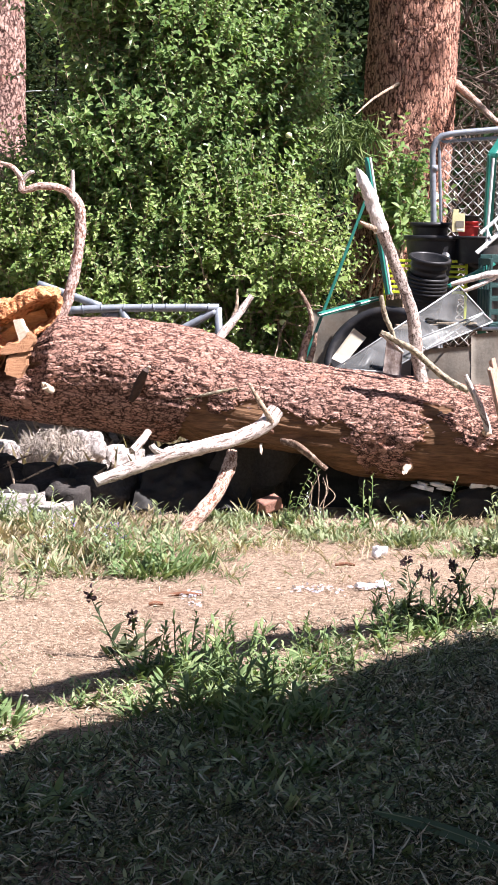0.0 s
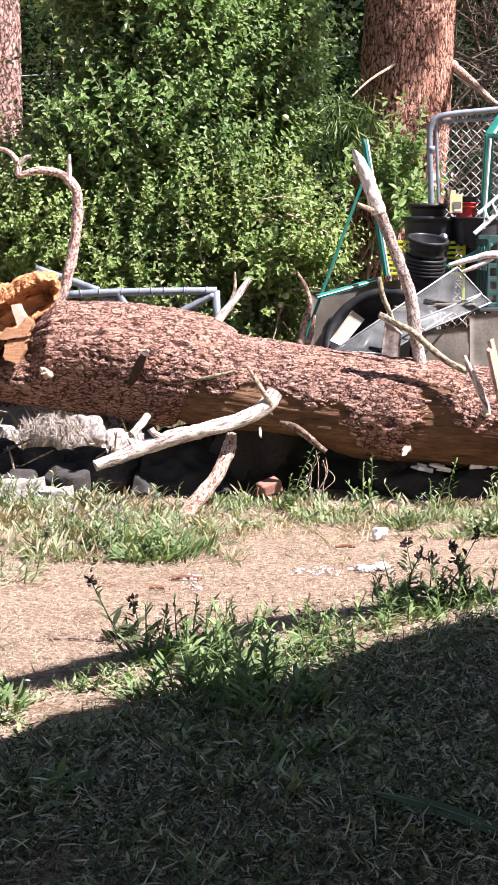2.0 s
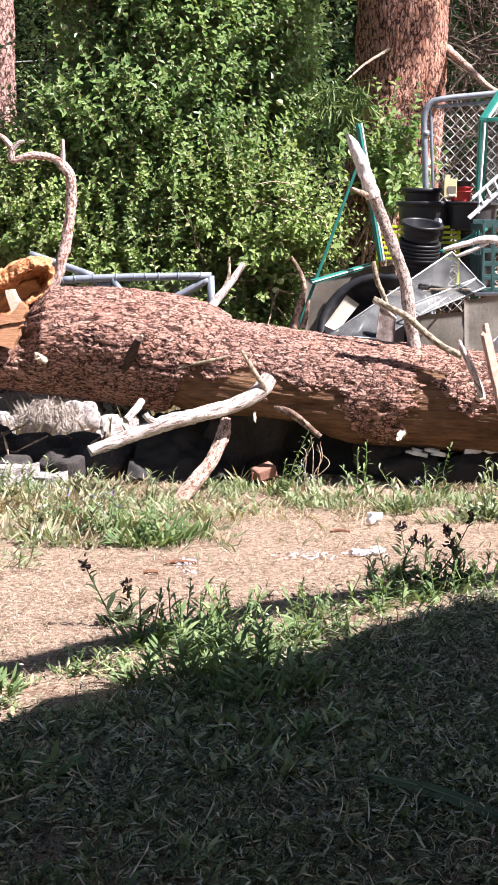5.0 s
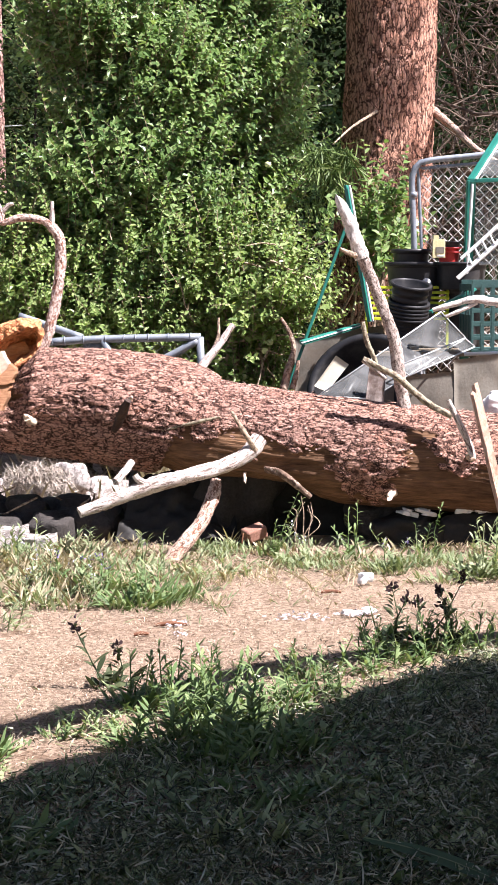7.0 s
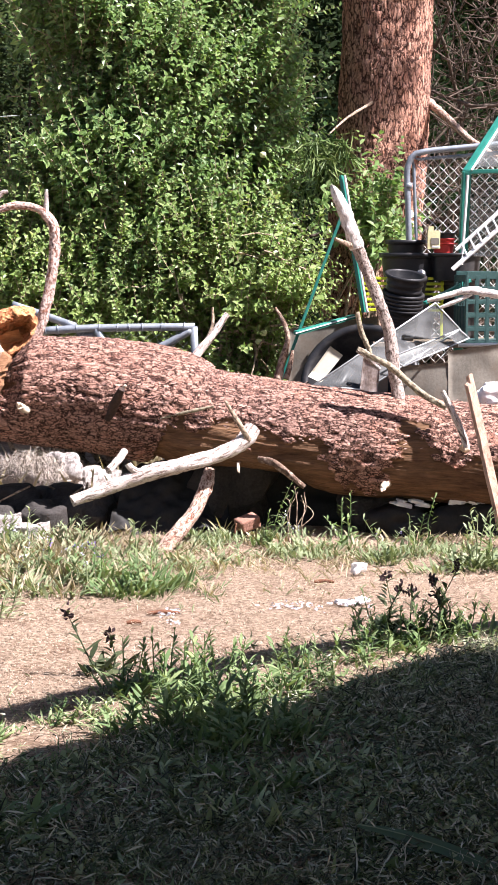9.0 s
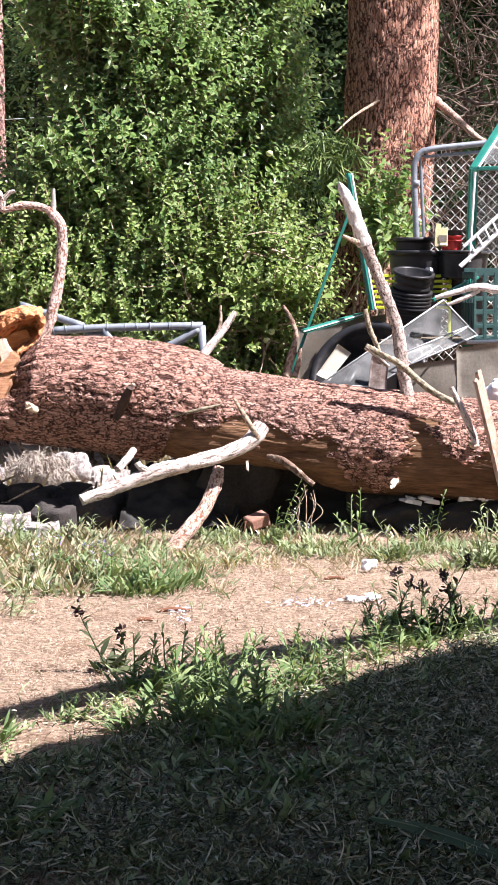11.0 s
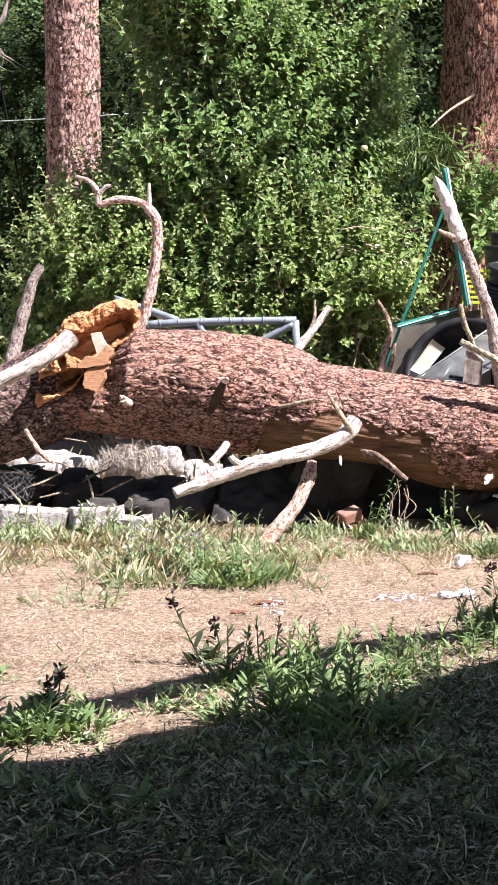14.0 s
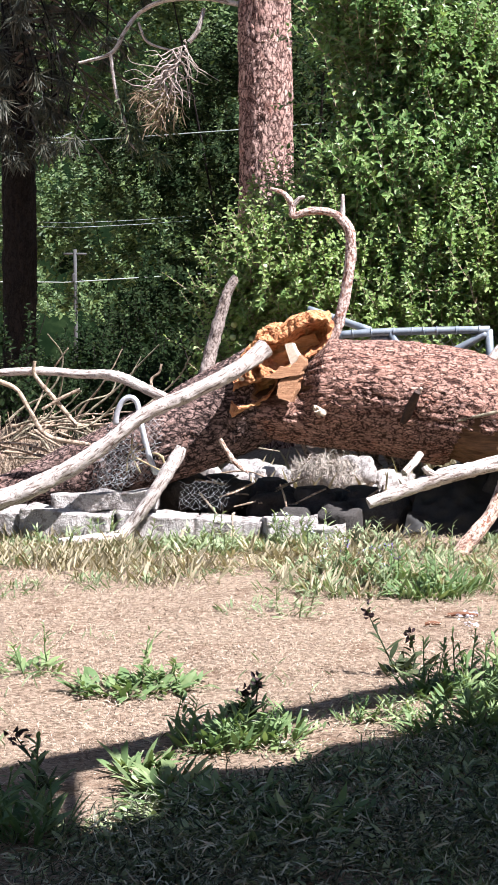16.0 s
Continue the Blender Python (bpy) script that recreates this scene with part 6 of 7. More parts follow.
def junk():
    bench = thing("potting_bench", "low dark weathered potting bench under the pots", "bench", at=(1.45, 12.1, 0))
    for k in range(5):
        bm = box_bm((1.35, 0.17, 0.035), 0.006)
        bm.transform(pose(1.65, 11.72 + 0.18 * k, 1.07))
        part("board", bm, M_ROOF, bench)
    for x in (1.05, 2.25):
        for y in (11.72, 12.42):
            bm = box_bm((0.07, 0.07, 1.07), 0.006)
            bm.transform(pose(x, y, 0.52))
            part("leg", bm, M_ROOF, bench)
    Z = 1.09
    pot("nursery_pot", "large black plastic nursery pot standing upside up", 1.275, 12.25, Z + 0.28, 0.195, 0.165, 0.31)
    pot("nursery_pot", "large black plastic nursery pot under another", 1.275, 12.25, Z, 0.19, 0.16, 0.30)
    pot("nursery_pot", "smaller black plastic pot inside a larger one", 1.25, 12.28, Z + 0.40, 0.125, 0.10, 0.28)
    for k in range(6):
        up = 0.024 * k if k < 5 else 0.215
        pot("nursery_pot", "black ribbed nursery pot in a leaning stack", 1.158 + 0.10 * up, 11.86 - 0.2 * up, Z + 0.02 + up, 0.124, 0.108, 0.22, (14, 6, 0), 4)
    bm = bmesh.new()
    bmesh.ops.create_circle(bm, cap_ends=True, segments=24, radius=0.034)
    bmesh.ops.solidify(bm, geom=bm.faces[:], thickness=0.003)
    bm.transform(pose(1.335, 12.055, 1.535, 88, 0, 12))
    tagged(part("pot_sticker", bm, M_PAPER), "round white sticker on a black pot", "sticker")
    for x in (1.02, 1.40):
        t = thing("lime_mesh_tray", "lime yellow slatted plastic tray behind the black pots", "tray", "lime yellow trays", at=(x, 12.12, Z))
        for k in range(7):
            bm = box_bm((0.20, 0.02, 0.020), 0.003)
            bm.transform(Matrix.Translation((0, 0, 0.20 + 0.036 * k)))
            part("slat", bm, M_LIME, t).matrix_parent_inverse = Matrix()
        for sx in (-0.09, 0.09):
            bm = box_bm((0.018, 0.016, 0.45), 0.003)
            bm.transform(Matrix.Translation((sx, 0.02, 0.225)))
            part("post", bm, M_LIME, t).matrix_parent_inverse = Matrix()
    # trays and pots towards the greenhouse
    pot("seed_tub", "wide shallow black plastic tub", 1.575, 12.18, Z + 0.40, 0.185, 0.165, 0.19, group="black tubs")
    pot("seed_tub", "wide shallow black plastic tub", 1.62, 12.22, Z, 0.13, 0.12, 0.42, group="black tubs")
    for k in range(2):
        pot("red_pot", "small red plastic flower pot in a stack", 1.493, 12.12, Z + 0.575 + 0.030 * k, 0.074, 0.062, 0.085, material=M_RED, group="red pots")
    pot("dark_pot", "small black pot on top of red pots", 1.493, 12.12, Z + 0.645, 0.080, 0.068, 0.085)
    tag = thing("garden_bottle", "pale yellow plastic bottle with a grey label among the pots", "bottle", at=(1.411, 12.0, 1.705))
    for nm, s, c, m in (("card", (0.085, 0.02, 0.125), (0, 0, 0.065), M_YELLOW), ("neck", (0.035, 0.018, 0.03), (-0.02, 0, 0.14), M_YELLOW), ("print", (0.055, 0.003, 0.045), (0.008, -0.013, 0.055), M_SHEET), ("print_bar", (0.05, 0.003, 0.012), (0.012, -0.013, 0.018), M_PAPER)):
        bm = box_bm(s, 0.001)
        bm.transform(Matrix.Translation(c))
        part(nm, bm, m, tag).matrix_parent_inverse = Matrix()
    crate("green plastic crate with square holes standing on the bench", 1.83, 11.62, 1.095, 0.56, 0.36, 0.44, M_CRATE, 4, 8, 5)
    # white rack leaning over the crate
    rack = thing("white_rack", "white plastic lattice rack leaning on the crate", "rack", at=(1.66, 11.5, 1.5))
    a, c = np.array((1.467, 11.42, 1.57)), np.array((1.9515, 11.42, 2.0052))
    def flat(nm, p, q, w):
        d = Vector(q) - Vector(p)
        bm = box_bm((d.length, w, 0.010), 0.002)
        bm.transform(Matrix.Translation((Vector(p) + Vector(q)) / 2) @ d.to_track_quat("X", "Z").to_matrix().to_4x4() @ Matrix.Rotation(radians(40), 4, "X"))
        part(nm, bm, M_WHITE, rack)
    up = np.array((-0.03, 0.05, 0.075))
    flat("rail", a, c, 0.034)
    flat("rail", a + (c - a) * 0.12 + up, c + up, 0.026)
    for k in range(2, 10):
        q = a + (c - a) * k / 10
        flat("rung", q, q + up, 0.022)
    # toppled greenhouse
    gh = thing("greenhouse_frame", "green metal greenhouse frame with clear panes", "greenhouse", at=(1.62, 12.0, 0))
    def bar(nm, p, q, w, m=M_GREEN, label=""):
        a, c = Vector(p[:3]), Vector(q[:3])
        bm = box_bm((w, w * 0.7, (a - c).length), w * 0.12)
        bm.transform(Matrix.Translation((a + c) / 2) @ (c - a).to_track_quat("Z", "Y").to_matrix().to_4x4())
        part(nm, bm, m, gh, label)
    foot = (GH_POST[0][0] - 0.05, 12.45, 0.0)
    bar("post", (GH_POST[0][0], 12.3, 0.0), (GH_POST[1][0], 12.0, GH_POST[1][2]), 0.062)
    bar("post_strip", (GH_POST[0][0] + 0.004, 11.99, 1.6), (GH_POST[1][0] + 0.004, 11.965, GH_POST[1][2] - 0.03), 0.018, M_WHITE, "white edge strip")
    bar("eave_rail", GH_RAIL[0], (2.6, 11.8, 2.25), 0.04)
    bar("roof_bar", GH_ROOF[0], GH_ROOF[2], 0.055)
    bar("roof_strip", (GH_ROOF[0][0] + 0.03, 11.97, 2.24), (GH_ROOF[1][0] + 0.03, 12.27, 2.60), 0.014, M_WHITE, "white edge strip")
    me = sheet_mesh((1.66, 12.02, 1.66), (2.6, 11.85, 1.66), (2.6, 11.82, 2.22), (1.66, 11.99, 2.22), wave=0.004)
    part("pane", me, M_CLEAR, gh, "clear plastic pane").visible_shadow = False
    me = sheet_mesh((1.68, 12.02, 2.26), (2.6, 11.9, 2.27), (2.9, 12.6, 3.1), (2.22, 12.72, 3.0), wave=0.004)
    part("pane", me, M_CLEAR, gh, "clear plastic pane").visible_shadow = False
    fr = thing("greenhouse_debris", "green and white metal frame bars standing askew", "frame", at=(0.5, 12.0, 0))
    def bar2(nm, p, q, w, m=M_GREEN, label=""):
        a, c = Vector(p[:3]), Vector(q[:3])
        bm = box_bm((w, w * 0.6, (a - c).length), w * 0.12)
        bm.transform(Matrix.Translation((a + c) / 2) @ (c - a).to_track_quat("Z", "Y").to_matrix().to_4x4())
        part(nm, bm, m, fr, label)
    d = Vector(FRAME_1[1][:3]) - Vector(FRAME_1[0][:3])
    low = Vector(FRAME_1[0][:3]) - d * (FRAME_1[0][2] / d.z)
    bar2("bar", low, FRAME_1[1], 0.034)
    bar2("bar", FRAME_2[0], FRAME_2[1], 0.036)
    bar2("strip", (FRAME_2[0][0] + 0.022, 12.07, FRAME_2[0][2]), (FRAME_2[1][0] + 0.022, 11.97, FRAME_2[1][2]), 0.018, M_WHITE, "white edge strip")
    bar2("bar", (FRAME_3[0][0], FRAME_3[0][1] - 0.07, FRAME_3[0][2]), (FRAME_3[1][0], FRAME_3[1][1] - 0.07, FRAME_3[1][2]), 0.05)
    bar2("strip", (FRAME_3[0][0], FRAME_3[0][1] - 0.10, FRAME_3[0][2]), (FRAME_3[1][0], FRAME_3[1][1] - 0.10, FRAME_3[1][2]), 0.012, M_WHITE, "white edge strip")
    bar2("bar", (1.30, 11.5, 1.35), (1.62, 11.7, 1.50), 0.034)
    # sheets
    tagged(part("plastic_panel", sheet_mesh((0.44, 12.35, 0.0), (1.06, 12.35, 0.0), (1.06, 12.3, 1.24), (0.44, 12.3, 1.15), wave=0.012, thick=0.01), M_SHEET), "dull grey-beige plastic panel leaning behind the junk", "panel")
    for lab, cor, wv in (("clear dusty rigid plastic pane propped over the junk", ((0.54, 10.98, 0.837), (0.877, 10.98, 0.819), (1.524, 11.42, 1.182), (1.36, 11.42, 1.354)), 0.006),
                         ("narrow clear plastic pane lying across another", ((1.042, 11.05, 1.018), (1.121, 11.05, 0.96), (1.579, 11.38, 1.128), (1.512, 11.38, 1.183)), 0.003)):
        t = thing("clear_pane", lab, "pane", "plastic panes", at=cor[0])
        part("sheet", sheet_mesh(*cor, 16, 16, wave=wv, seed=4), M_CLEAR, t).visible_shadow = False
        for p, q in zip(cor, cor[1:] + cor[:1]):
            part("edge", pipe_mesh("edge", [(*p, 0.006), (*q, 0.006)], 6, sharp=True), M_EDGE, t)
    for lab, cor, wv in (("dusty grey plastic sheet standing behind the trunk", ((1.02, 11.18, 0.0), (1.50, 11.15, 0.0), (1.52, 11.2, 0.985), (1.08, 11.22, 0.95)), 0.012),
                         ("crumpled grey plastic sheet standing behind the trunk", ((1.44, 11.08, 0.0), (2.3, 11.1, 0.0), (2.2, 11.25, 1.16), (1.42, 11.2, 1.05)), 0.045)):
        tagged(part("grey_sheet", sheet_mesh(*cor, wave=wv, seed=7), M_SHEET), lab, "sheet", "grey plastic sheets")
    tagged(part("wire_shelf_bar", pipe_mesh("wire_shelf_bar", [(1.50, 11.3, 1.085, 0.012), (2.1, 11.3, 1.10, 0.012)], 8, 6), M_WHITE), "white tube lying on the bench edge", "tube")
    tub = thing("black_tub", "large black round plastic tub tipped on its side", "tub", at=(0.93, 11.75, 0.42))
    prof = [(0.002, 0.0), (0.30, 0.0), (0.325, 0.02), (0.365, 0.30), (0.40, 0.31), (0.40, 0.335), (0.365, 0.34), (0.345, 0.32), (0.31, 0.03), (0.002, 0.03)]
    part("body", lathe_bm(prof, 56), M_BLACK, tub).matrix_parent_inverse = Matrix()
    for rr, h in ((0.385, 0.26), (0.375, 0.18)):
        part("rib", lathe_bm([(rr - 0.03, h - 0.01), (rr - 0.004, h - 0.008), (rr - 0.004, h + 0.008), (rr - 0.03, h + 0.01)], 56), M_BLACK, tub).matrix_parent_inverse = Matrix()
    tub.matrix_world = pose(0.98, 11.85, 0.70, 62, 20, -30)
    tagged(part("cream_board", sheet_mesh((0.545, 11.6, 0.86), (0.63, 11.6, 0.82), (0.775, 11.62, 1.0), (0.69, 11.62, 1.06), 6, 6, 0.004, 2, 0.012), M_CREAM), "cream board resting against the tub", "board")
    tagged(part("grey_plank", sheet_mesh((0.80, 11.0, 0.40), (0.93, 11.0, 0.40), (0.965, 10.98, 0.98), (0.86, 10.98, 1.02), 8, 14, 0.02, 5, 0.02), M_PLANK), "weathered grey splintered plank on end", "plank")
    tagged(part("cardboard_tube", pipe_mesh("cardboard_tube", [(0.66, 11.2, 0.70, 0.035), (0.80, 11.3, 0.93, 0.035)], 16, sharp=True), M_BLACK), "short black pipe among the plastic sheets", "pipe")
    bag = rock_bm((0.30, 0.2, 0.16), 77, rough=0.3)
    bag.transform(pose(1.72, 10.85, 0.80))
    tagged(part("white_bag", bag, M_PAPER), "crumpled white plastic bag behind the trunk", "bag")
    for pts in (CRATE_TWIG, CRATE_TWIG_B):
        tagged(part("broken_branch", limb_mesh("broken_branch", pts, 10, 0.015, 0.3, 51), M_WHITEWOOD), "broken pale reddish branch lying against the crate", "branch")


junk()


def small_litter():
    b = thing("brick", "single weathered red brick with a rusty wire loop", "brick", at=(0.12, 10.16, gz(0.12, 10.16)))
    bm = box_bm((0.125, 0.095, 0.065), 0.006, 0.003, 4, 5)
    bm.transform(pose(0.01, 0, 0.105, 10, -16, 24))
    part("body", bm, M_BRICK, b).matrix_parent_inverse = Matrix()
    bm = box_bm((0.09, 0.08, 0.085), 0.006, 0.006, 8, 5)
    bm.transform(pose(0.01, 0.03, 0.04, 0, 4, 12))
    part("lower_piece", bm, M_ROCK, b).matrix_parent_inverse = Matrix()
    loop = [(-0.055, -0.05, 0.11, 0.005), (-0.06, -0.06, 0.05, 0.005), (-0.03, -0.06, 0.0, 0.005), (0.03, -0.05, -0.01, 0.005)]
    part("wire_loop", pipe_mesh("wire_loop", loop, 8), M_RUST, b).matrix_parent_inverse = Matrix()
    for k, (x, y, sx, sy, sz) in enumerate([(0.69, 8.93, 0.075, 0.05, 0.075), (0.57, 8.14, 0.10, 0.06, 0.03), (0.65, 8.16, 0.07, 0.05, 0.045), (-0.24, 7.95, 0.07, 0.04, 0.02)]):
        bm = rock_bm((sx, sy, sz), k + 20, 3, 0.6)
        bm.transform(pose(x, y, gz(x, y) + sz * 0.45, 0, 8, 30 * k))
        tagged(part("paper_scrap", bm, M_PAPER), "crumpled white paper scrap on the straw", "paper", "paper scraps")
    for x, y, ln, a in ((-0.28, 7.9, 0.15, 4), (0.50, 8.7, 0.10, -6), (-0.4, 7.7, 0.07, 10), (-0.9, 5.9, 0.16, 25)):
        d = Vector((math.cos(radians(a)), math.sin(radians(a)), 0)) * ln / 2
        z = gz(x, y) + 0.012
        tagged(part("bark_stick", limb_mesh("bark_stick", [(x - d.x, y - d.y, z, 0.010), (x, y, z + 0.006, 0.012), (x + d.x, y + d.y, z, 0.007)], 7, 0.015, 0.3, 3), M_RUST), "short dark stick lying on the straw", "stick", "dark sticks")
    for x, y, h, lean in ((-1.66, 10.0, 0.17, -0.01), (-1.31, 9.98, 0.13, -0.04), (-2.0, 9.95, 0.10, 0.05)):
        z = gz(x, y)
        tagged(part("pale_stick", limb_mesh("pale_stick", [(x, y, z - 0.01, 0.011), (x + 0.6 * lean, y, z + 0.5 * h, 0.010), (x + lean, y + 0.01, z + 0.9 * h, 0.011), (x + lean + 0.012, y + 0.01, z + h, 0.006)], 8, 0.012, 0.3, 7), M_CUT), "pale broken stick standing up in the grass", "stick", "pale sticks")
    rs = np.random.RandomState(33)
    for x, y, w, count in ((0.36, 8.07, 0.16, 50), (0.60, 8.16, 0.07, 30), (-0.24, 7.92, 0.05, 22), (-0.22, 7.72, 0.03, 10)):
        px, py = rs.normal(x, w * 0.6, count), rs.normal(y, 0.05, count)
        P = np.stack([px, py, ground_height(px, py) + 0.012], -1)
        a = rs.uniform(0, 6.3, count)
        Dn = np.stack([np.cos(a), np.sin(a), rs.uniform(0.1, 0.8, count)], -1)
        tagged(part("fallen_petals", mesh_of("fallen_petals", *leaves(P, Dn, unit(rs.normal(0, 0.4, (count, 3)) + (0, -0.3, 1)), rs.uniform(0.012, 0.03, count), 0.012, 0.3, 0.2), False), M_LILAC), "white and lilac petal scraps strewn on the straw", "petals", kind="stuff")
    # far utility pole and lines
    p = thing("utility_pole", "far wooden utility pole with a crossarm", "pole", at=(POLE[0][0], POLE[0][1], 0))
    part("pole", pipe_mesh("pole", [(POLE[0][0], 55, gz(-14, 55) - 0.2, 0.08)] + POLE[1:], 10, 6), M_POLE, p)
    part("crossarm", pipe_mesh("crossarm", POLE_ARM, 8, 4), M_POLE, p)
    bm = box_bm((0.10, 0.10, 0.28), 0.03)
    bm.transform(pose(POLE[1][0], 54.8, 1.45))
    part("insulator_box", bm, M_POLE, p)
    for pts in (WIRE_A, WIRE_B, WIRE_C, WIRE_D):
        q = [(x, y, z, r * 0.55) for x, y, z, r in pts]
        a, c = q[0], q[-1]
        ext = [(a[0] - 25, a[1], a[2] + 1.5, a[3])] + q + [(c[0] + 30, c[1], c[2] + 2.0, c[3])]
        tagged(part("power_line", pipe_mesh("power_line", ext, 6, 40), M_CABLE), "pale overhead power line beyond the trees", "cable", "power lines")


small_litter()

# ---- weeds, grass, straw ----
def weed(label, x, y, n, length, width, spread, upright, seed, material=F_WEED, stalks=0, stalk_h=0.25, bud=None, name="weed"):
    """A clump of lance-shaped arching leaves, with leafy stalks and buds where it has them."""
    rs = np.random.RandomState(seed)
    n, length, width = int(n * 1.7), length * 0.72, width * 0.8
    t = thing(name, label, "weed", at=(x, y, gz(x, y)))
    a = rs.uniform(0, 2 * np.pi, n)
    r = spread * np.sqrt(rs.uniform(0, 1, n))
    px, py = x + r * np.cos(a), y + 0.8 * r * np.sin(a)
    P = np.stack([px, py, ground_height(px, py) - 0.004], -1)
    a2 = a + rs.normal(0, 0.9, n)
    D3 = unit(np.stack([np.cos(a2) * (1 - upright), np.sin(a2) * (1 - upright), upright * rs.uniform(0.6, 1.5, n)], -1))
    N = np.stack([-np.cos(a2) * upright, -np.sin(a2) * upright, 1 - upright + 0 * a2], -1) + rs.normal(0, 0.25, (n, 3))
    L = length * rs.uniform(0.4, 1.15, n)
    lance = (0.35, 0.8, 1.0, 0.75, 0.06)
    part("foliage", mesh_of("foliage", *arcs(P, D3, N, L, L * width * rs.uniform(0.7, 1.3, n), rs.uniform(0.1, 1.3, n), 4, lance), False), material, t, kind="stuff")
    if stalks:
        s0 = rs.choice(n, stalks)
        lean = rs.normal(0, 0.24, (stalks, 3)) * (1, 1, 0)
        top = P[s0] + (lean + np.array((0, 0, 1.0))) * (stalk_h * rs.uniform(0.6, 1.1, stalks))[:, None]
        mid = (P[s0] + top) / 2 + rs.normal(0, 0.012, (stalks, 3))
        part("stalk", mesh_of("stalk", *joined(sticks(P[s0], mid, 0.004, 0.0035), sticks(mid, top, 0.0035, 0.002))), material, t, kind="stuff")
        per = 14
        f = np.tile((np.arange(per) + 1) / per, stalks)
        q = np.repeat(P[s0], per, 0) * (1 - f)[:, None] + np.repeat(top, per, 0) * f[:, None]
        b = rs.uniform(0, 6.3, len(q))
        dd = np.stack([np.cos(b), np.sin(b), 0.7 + 0.5 * f], -1)
        nn = np.stack([-np.cos(b), -np.sin(b), 1 + 0 * b], -1) + rs.normal(0, 0.2, (len(q), 3))
        ll = length * 0.75 * (1.15 - 0.6 * f) * rs.uniform(0.7, 1.2, len(q))
        part("stalk_foliage", mesh_of("stalk_foliage", *arcs(q, dd, nn, ll, ll * max(width, 0.22), rs.uniform(0.2, 1.2, len(q)), 4, lance), False), material, t, kind="stuff")
        if bud:
            m, big = (12, 0.026) if bud is M_BUD else (4, 0.014)
            qq = np.repeat(top, m, 0) + rs.normal(0, 0.011, (stalks * m, 3))
            part("bud", mesh_of("bud", *leaves(qq, unit(rs.normal(0, 1, qq.shape) + (0, 0, 0.6)), unit(rs.normal(0, 1, qq.shape)), big, big * 0.6, 0.5, 0.1), False), bud, t, kind="stuff")
    return t


for k, (x, y, n, ln, w, sp, up, st, sh) in enumerate([
        (-0.05, 6.15, 60, 0.19, 0.15, 0.17, 0.70, 5, 0.27), (-0.36, 6.45, 40, 0.15, 0.2, 0.15, 0.62, 6, 0.20), (0.16, 6.40, 45, 0.15, 0.18, 0.16, 0.62, 7, 0.22), (-0.18, 6.50, 45, 0.15, 0.2, 0.16, 0.6, 7, 0.25),
        (0.12, 6.0, 30, 0.20, 0.16, 0.14, 0.7, 1, 0.2), (0.62, 7.15, 45, 0.13, 0.2, 0.2, 0.6, 8, 0.20), (0.90, 7.35, 45, 0.13, 0.22, 0.2, 0.55, 8, 0.20), (0.40, 6.95, 40, 0.12, 0.2, 0.18, 0.55, 6, 0.17),
        (1.15, 7.45, 45, 0.13, 0.2, 0.2, 0.55, 8, 0.2), (-1.52, 6.35, 64, 0.15, 0.3, 0.17, 0.5, 3, 0.10), (-1.36, 6.4, 50, 0.14, 0.3, 0.15, 0.5, 4, 0.15), (-1.02, 5.62, 66, 0.16, 0.2, 0.16, 0.62, 7, 0.15),
        (-0.88, 5.72, 50, 0.15, 0.2, 0.14, 0.6, 6, 0.15), (-1.22, 5.28, 34, 0.16, 0.24, 0.08, 0.6, 0, 0), (-0.78, 4.85, 76, 0.20, 0.22, 0.18, 0.48, 0, 0), (-1.00, 4.95, 60, 0.19, 0.22, 0.17, 0.44, 0, 0),
        (-1.40, 4.62, 60, 0.19, 0.16, 0.14, 0.65, 5, 0.26), (-0.6, 4.75, 56, 0.19, 0.25, 0.14, 0.5, 0, 0), (-0.60, 6.02, 22, 0.10, 0.18, 0.06, 0.6, 1, 0.1), (-1.95, 6.6, 40, 0.14, 0.25, 0.13, 0.45, 2, 0.2),
        (-0.02, 6.32, 45, 0.15, 0.18, 0.15, 0.65, 6, 0.24), (0.30, 6.62, 40, 0.12, 0.2, 0.16, 0.55, 6, 0.16), (0.78, 7.28, 40, 0.13, 0.2, 0.16, 0.6, 6, 0.22), (0.15, 5.2, 30, 0.16, 0.2, 0.1, 0.62, 1, 0.14),
        (0.02, 5.35, 26, 0.16, 0.17, 0.1, 0.55, 0, 0), (0.30, 5.0, 30, 0.15, 0.2, 0.12, 0.5, 0, 0), (0.62, 5.9, 28, 0.13, 0.24, 0.12, 0.5, 1, 0.12), (-0.30, 5.0, 26, 0.13, 0.2, 0.12, 0.5, 0, 0), (0.45, 4.55, 30, 0.15, 0.2, 0.12, 0.5, 0, 0),
        (-0.12, 5.72, 44, 0.20, 0.12, 0.15, 0.74, 4, 0.20), (0.06, 5.66, 44, 0.20, 0.12, 0.15, 0.72, 4, 0.20), (0.20, 5.78, 40, 0.19, 0.13, 0.14, 0.70, 4, 0.18), (-0.26, 5.85, 40, 0.18, 0.14, 0.15, 0.66, 4, 0.18), (-0.02, 5.85, 44, 0.20, 0.13, 0.16, 0.76, 6, 0.24)]):
    weed("leafy green weed clump growing in the straw", x, y, n, ln, w, sp, up, 200 + k, F_WEED, st, sh)
